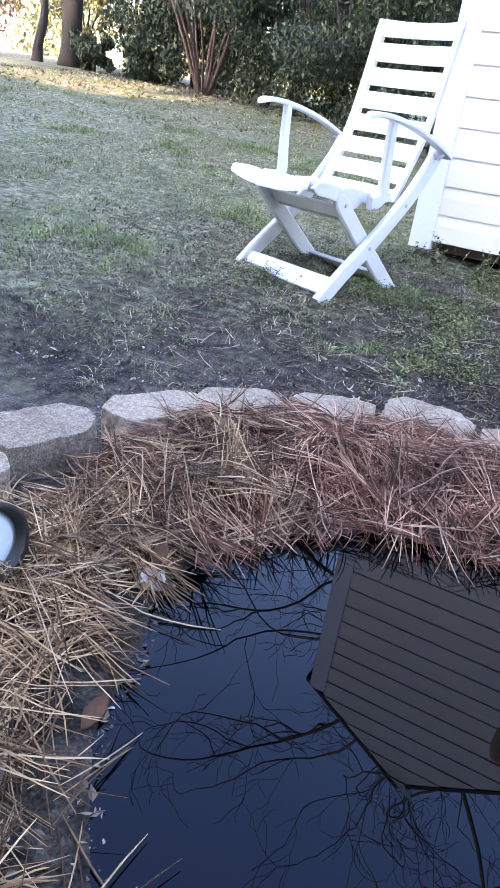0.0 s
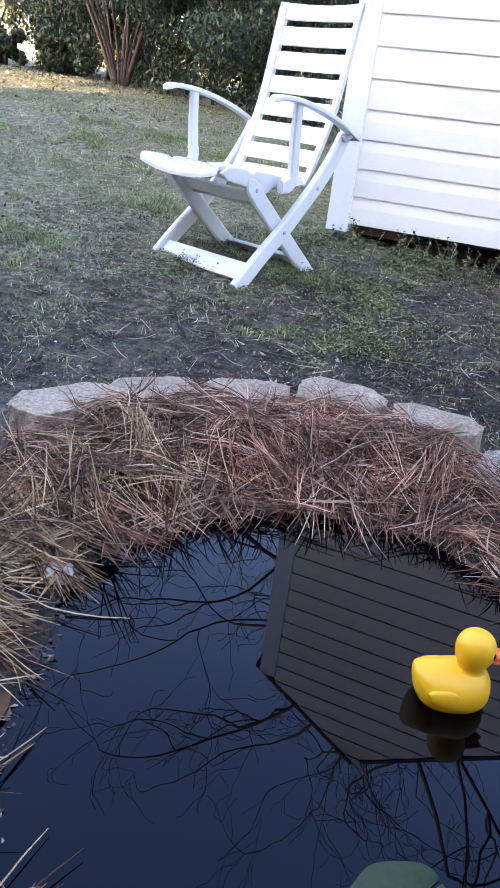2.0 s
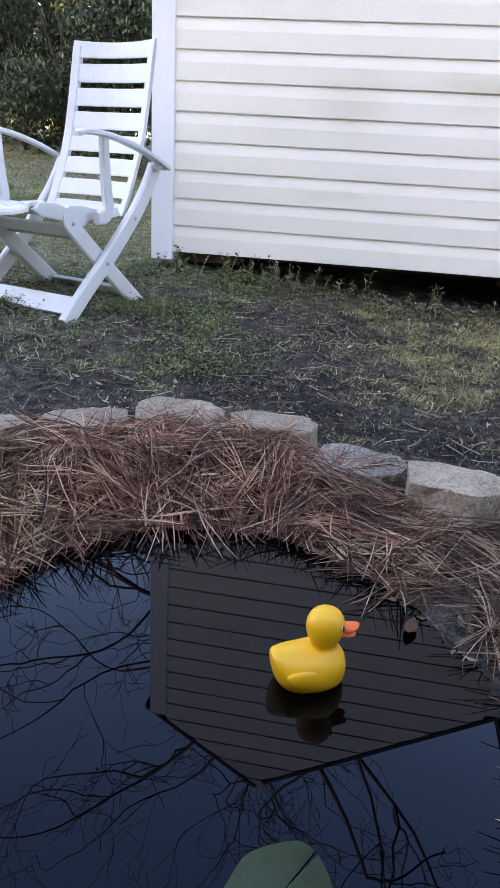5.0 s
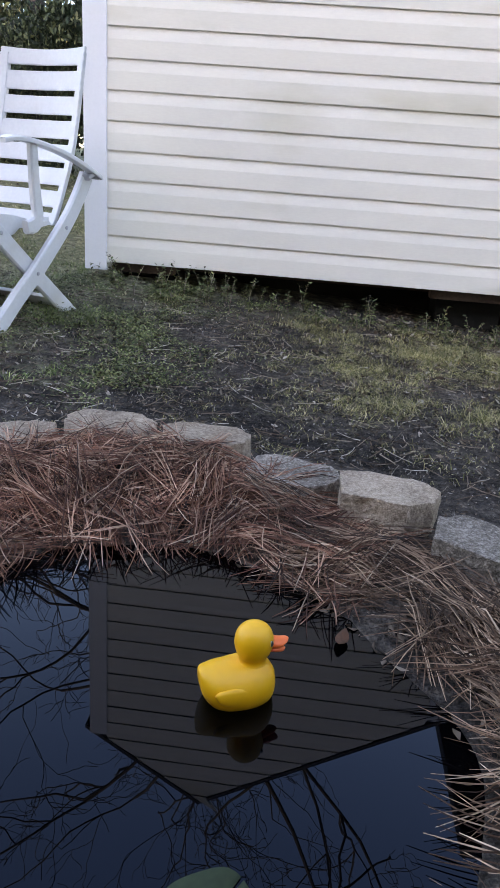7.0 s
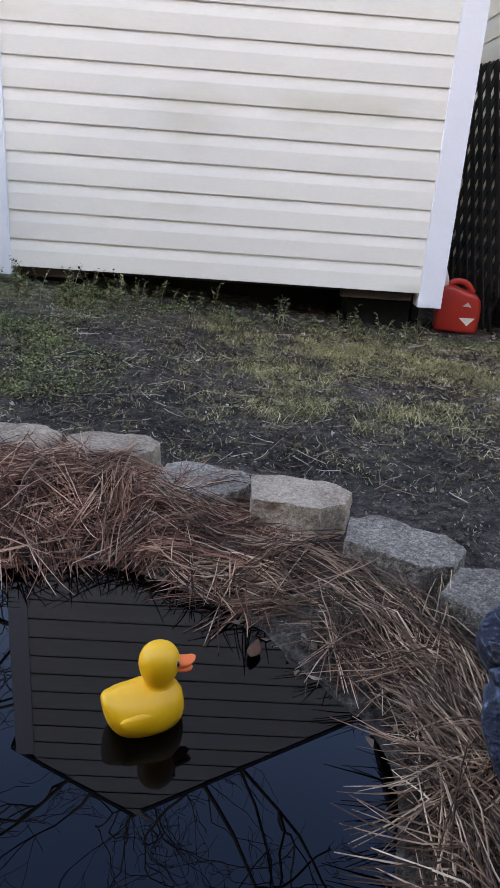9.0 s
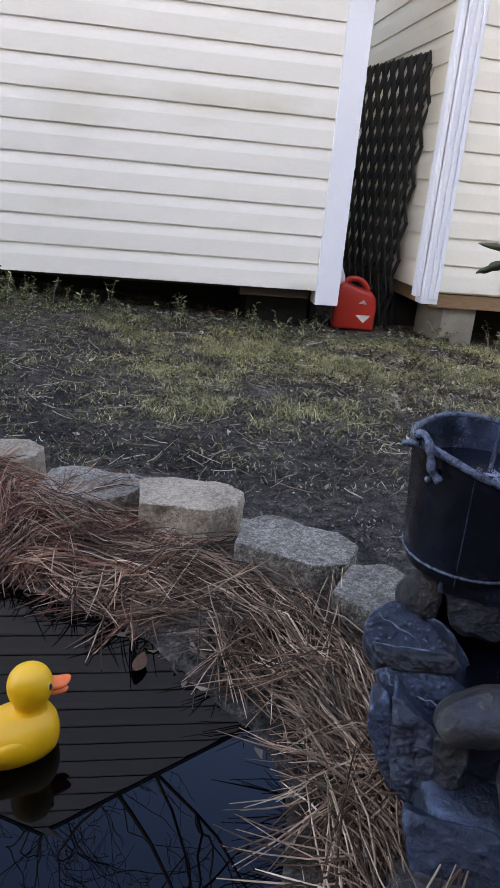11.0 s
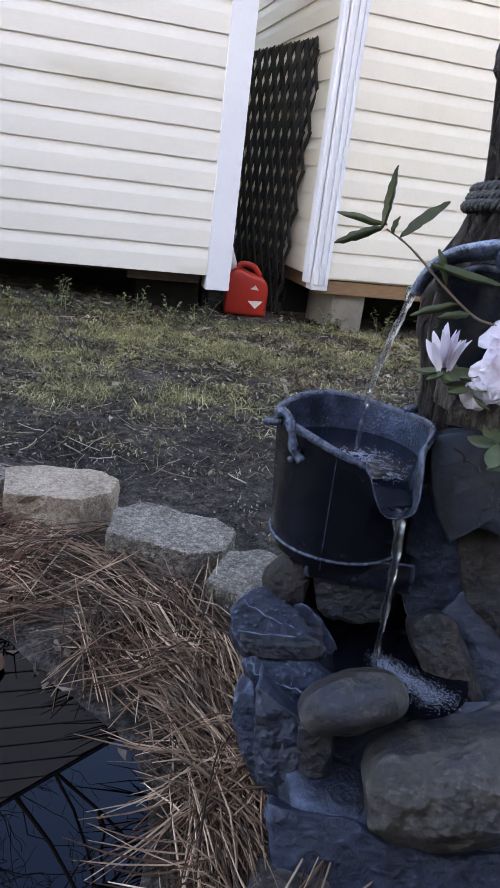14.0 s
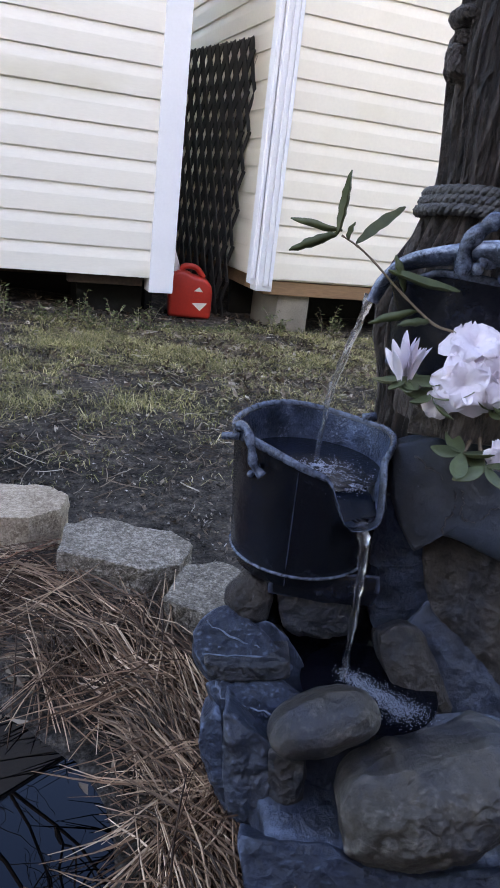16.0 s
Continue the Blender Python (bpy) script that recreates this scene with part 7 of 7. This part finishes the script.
def shrub(x, y, height, width, seed, label, mat=None, leaf=0.07, count=5200, stems=5):
    rnd = random.Random(seed)
    root = thing("shrub", label, "shrub", "shrubs along the lawn", m=pose(x, y, ground_z(x, y) - 0.02))
    bm = bmesh.new()
    for _ in range(stems):
        a, lean = rnd.uniform(0, 6.28), rnd.uniform(0.1, 0.4)
        pts = [(math.cos(a) * lean * f * f * height * 0.5, math.sin(a) * lean * f * f * height * 0.5, height * 0.75 * f) for f in (0, 0.3, 0.65, 1)]
        tube(bm, pts, [0.03, 0.025, 0.018, 0.008], 7)
    part("stem", bm, M_TRUNK, root, smooth=True)
    lumps = []
    for _ in range(16):
        a, r = rnd.uniform(0, 6.28), width * 0.5 * rnd.random() ** 0.5
        lumps.append((r * math.cos(a), r * math.sin(a), rnd.uniform(0.12, 0.92) * height, rnd.uniform(0.22, 0.42) * min(width, height) * 0.62))
    crown("crown", root, lumps, count, leaf, mat or M_HEDGE, seed)
    return root


HEDGE = [(-0.9, 4.2, 2.3, 1.5), (-1.9, 4.75, 2.2, 1.6), (-2.9, 5.35, 2.3, 1.7), (-3.8, 5.9, 2.2, 1.6), (-4.6, 6.6, 2.5, 1.6)]
for k, (hx, hy, hh, hw) in enumerate(HEDGE):
    shrub(hx, hy, hh, hw, 200 + k, "dense dark evergreen shrub at the lawn's edge", count=9000)
# taller thin-leaved trees behind, letting the sky through
for k, (hx, hy, hh, hw) in enumerate([(-1.4, 7.4, 4.2, 2.8), (-3.6, 8.2, 4.6, 3.0), (-6.0, 9.2, 4.4, 3.0), (-0.2, 6.6, 3.8, 2.4)]):
    shrub(hx, hy, hh, hw, 220 + k, "tall thin-leaved tree with golden sunlit foliage", M_LIGHT_LEAF, 0.10, 5200, 4)


def multi_stem(x, y, seed):
    """A many-stemmed evergreen with bare reddish stems below a dark crown."""
    rnd = random.Random(seed)
    root = thing("multi_stem_tree", "many-stemmed evergreen tree with bare tan stems", "tree", m=pose(x, y, ground_z(x, y) - 0.02))
    for k in range(15):
        a, lean = 6.28 * k / 15 + rnd.uniform(-0.3, 0.3), rnd.uniform(0.25, 0.85)
        bm = bmesh.new()
        pts = smooth_path([(0.08 * math.cos(a), 0.08 * math.sin(a), 0), (0.1 * math.cos(a) + math.cos(a) * lean * 0.3, math.sin(a) * lean * 0.35, 0.6), (math.cos(a) * lean * 0.9, math.sin(a) * lean * 0.9, 1.4), (math.cos(a) * lean * 1.5, math.sin(a) * lean * 1.5, 2.3)], 4)
        tube(bm, pts, [(0.026 - 0.014 * i / len(pts)) * (0.7 + 0.6 * (k % 3) / 2) for i in range(len(pts))], 7)
        part("stem", bm, M_BARE, root, smooth=True)
    lumps = []
    for _ in range(20):
        a, r = rnd.uniform(0, 6.28), 1.35 * rnd.random() ** 0.5
        lumps.append((r * math.cos(a), r * math.sin(a), rnd.uniform(1.15, 2.9), rnd.uniform(0.35, 0.6)))
    crown("crown", root, lumps, 8500, 0.09, M_HEDGE, seed)
    return root


M_BARE = material("tan_stem_bark", (0.066, 0.042, 0.031), 0.85, 0.3, 8, 60, 0.5, 0.01)
multi_stem(-5.45, 6.1, 301)


def big_trunk(x, y, r, h, lean, seed, label, name="tree", leafy=True):
    rnd = random.Random(seed)
    root = thing(name, label, "tree", m=pose(x, y, ground_z(x, y) - 0.03))
    bm = bmesh.new()
    pts = smooth_path([(0, 0, 0), (lean * 0.3, 0, h * 0.3), (lean * 0.7, 0.05, h * 0.65), (lean, 0, h)], 5)
    rings = tube(bm, pts, [r * (1.35 if i == 0 else 1.1 - 0.5 * i / len(pts)) for i in range(len(pts))], 14)
    for ring in rings:
        for v in ring:
            v.co += Vector((noise.noise(v.co * 3), noise.noise(v.co * 3 + Vector((5, 5, 5))), 0)) * r * 0.22
    part("trunk", bm, M_TRUNK, root, smooth=True)
    if leafy:
        lumps = [(lean + rnd.uniform(-1.6, 1.6), rnd.uniform(-1.4, 1.4), h * rnd.uniform(0.62, 1.05), rnd.uniform(0.4, 0.75)) for _ in range(16)]
        crown("crown", root, lumps, 6500, 0.10, M_HEDGE, seed)
    return root


big_trunk(-8.75, 6.85, 0.17, 3.6, 0.1, 311, "broad grey trunk of an evergreen tree behind the lawn")
for k, (hx, hy, hh, hw) in enumerate([(-6.6, 7.6, 3.4, 2.2), (-7.6, 8.4, 3.8, 2.4), (-4.9, 8.0, 3.6, 2.4)]):
    shrub(hx, hy, hh, hw, 240 + k, "tall dark evergreen behind the lawn", M_HEDGE, 0.09, 8000, 4)
big_trunk(-9.3, 6.6, 0.09, 1.15, 0.16, 312, "leaning weathered stump post at the lawn's edge", "leaning_post", False)
shrub(-10.8, 6.4, 2.6, 1.8, 230, "reddish leafed shrub at the far lawn's edge", M_RED_LEAF, 0.09, 2600)
shrub(-7.2, 6.9, 1.1, 1.2, 231, "low dark shrub under the trees", M_HEDGE, 0.07, 3000)
shrub(-8.9, 7.4, 1.3, 0.9, 232, "green leafy shrub beside the trunk", M_LIGHT_LEAF, 0.08, 1800)
for k, (hx, hy, hh, hw) in enumerate([(-7.9, 7.6, 3.2, 1.6), (-7.0, 6.7, 0.9, 0.9), (-6.2, 6.9, 1.5, 1.3), (-8.0, 6.6, 0.6, 0.7)]):
    shrub(hx, hy, hh, hw, 250 + k, "dark evergreen shrub under the far trees", M_HEDGE, 0.08, 5000, 4)


def shade_tree():
    """An unseen evergreen, added beyond the wall so that its shade lies under the far trees."""
    root = thing("shade_tree", "unseen dense evergreen added to shade the far trees", "tree", m=pose(-13.2, -11.6, ground_z(-13.2, -11.6) - 0.05))
    rnd = random.Random(15)
    bm = bmesh.new()
    tube(bm, [(0, 0, 0), (0.1, 0, 3.5), (0.0, 0.1, 7.0), (0.1, 0, 11.0)], [0.34, 0.28, 0.2, 0.08], 12)
    part("trunk", bm, M_TRUNK, root, smooth=True)
    lumps = [(rnd.uniform(-3.6, 3.6), rnd.uniform(-0.5, 0.5), rnd.uniform(8.1, 12.2), rnd.uniform(0.7, 1.05)) for _ in range(46)]
    crown("crown", root, lumps, 9000, 0.42, M_HEDGE, 16)
    return root


shade_tree()


def far_woods():
    rnd = random.Random(9)
    lumps = []
    for k in range(90):
        x = rnd.uniform(-46, 8)
        lumps.append((x, rnd.uniform(26, 40) + 0.2 * abs(x), rnd.uniform(1.2, 6.5), rnd.uniform(1.2, 2.4)))
    ob = crown("far_woods", None, lumps, 15000, 0.42, M_LIGHT_LEAF, 10)
    return tagged(ob, "hazy far woods beyond the lawn", "woods", kind="stuff")


far_woods()


def bare_tree(x, y, height, r, seed, spread, label):
    rnd = random.Random(seed)
    root = thing("bare_tree", label, "tree", "bare trees behind the shed", m=pose(x, y, ground_z(x, y) - 0.05))
    trunk = bmesh.new()
    limbs = bmesh.new()

    def grow(p, d, length, rad, depth):
        n = 9
        pts, q, dd = [p], p, d.copy()
        for _ in range(n):
            dd = (dd + Vector((rnd.gauss(0, 0.22), rnd.gauss(0, 0.22), rnd.gauss(0.03, 0.2)))).normalized()
            q = q + dd * length / n
            pts.append(q)
        tube(limbs, pts, [max(0.0042, rad * (1 - 0.45 * i / n)) for i in range(n + 1)], 6 if depth < 3 else 4, False)
        if depth >= 5 or rad < 0.0040:
            return
        for k in range(4 if depth < 2 else 3):
            at = pts[min(n, int(rnd.uniform(0.25, 1.0) * n) if k else n)]
            axis = dd.orthogonal().normalized()
            axis.rotate(Matrix.Rotation(rnd.uniform(0, 6.28), 3, dd))
            nd = dd.copy()
            nd.rotate(Matrix.Rotation(rnd.uniform(0.25, 0.9), 3, axis))
            grow(at, nd, length * rnd.uniform(0.42, 0.78), rad * rnd.uniform(0.40, 0.64), depth + 1)

    fork = height * 0.3
    tube(trunk, smooth_path([(0, 0, 0), (0.05, 0.02, fork * 0.5), (0.02, 0.0, fork)], 5), [r * 1.25] + [r] * 9 + [r * 0.8], 14)
    part("trunk", trunk, M_LIMB, root, smooth=True)
    for d in spread:
        grow(Vector((0.02, 0, fork - 0.1)), Vector(d).normalized(), height * 0.22, r * 0.29, 1)
    part("branching", limbs, M_LIMB, root, smooth=True)
    return root


bare_tree(0.75, 3.75, 15.0, 0.12, 7, [(-0.75, -0.35, 1), (-0.3, -0.6, 1.2), (0.2, -0.5, 1.3), (0.6, -0.3, 1), (-1.3, -0.2, 0.6), (-1.2, -0.5, 0.45), (-0.2, -0.9, 0.9)], "leafless tree with dark spreading limbs behind the shed")
bare_tree(-3.2, 7.2, 12.0, 0.12, 19, [(0.5, -0.5, 1), (-0.2, -0.6, 1), (0.9, -0.3, 0.9), (0.2, -0.9, 0.8)], "leafless tree with thin dark twigs beyond the hedge")
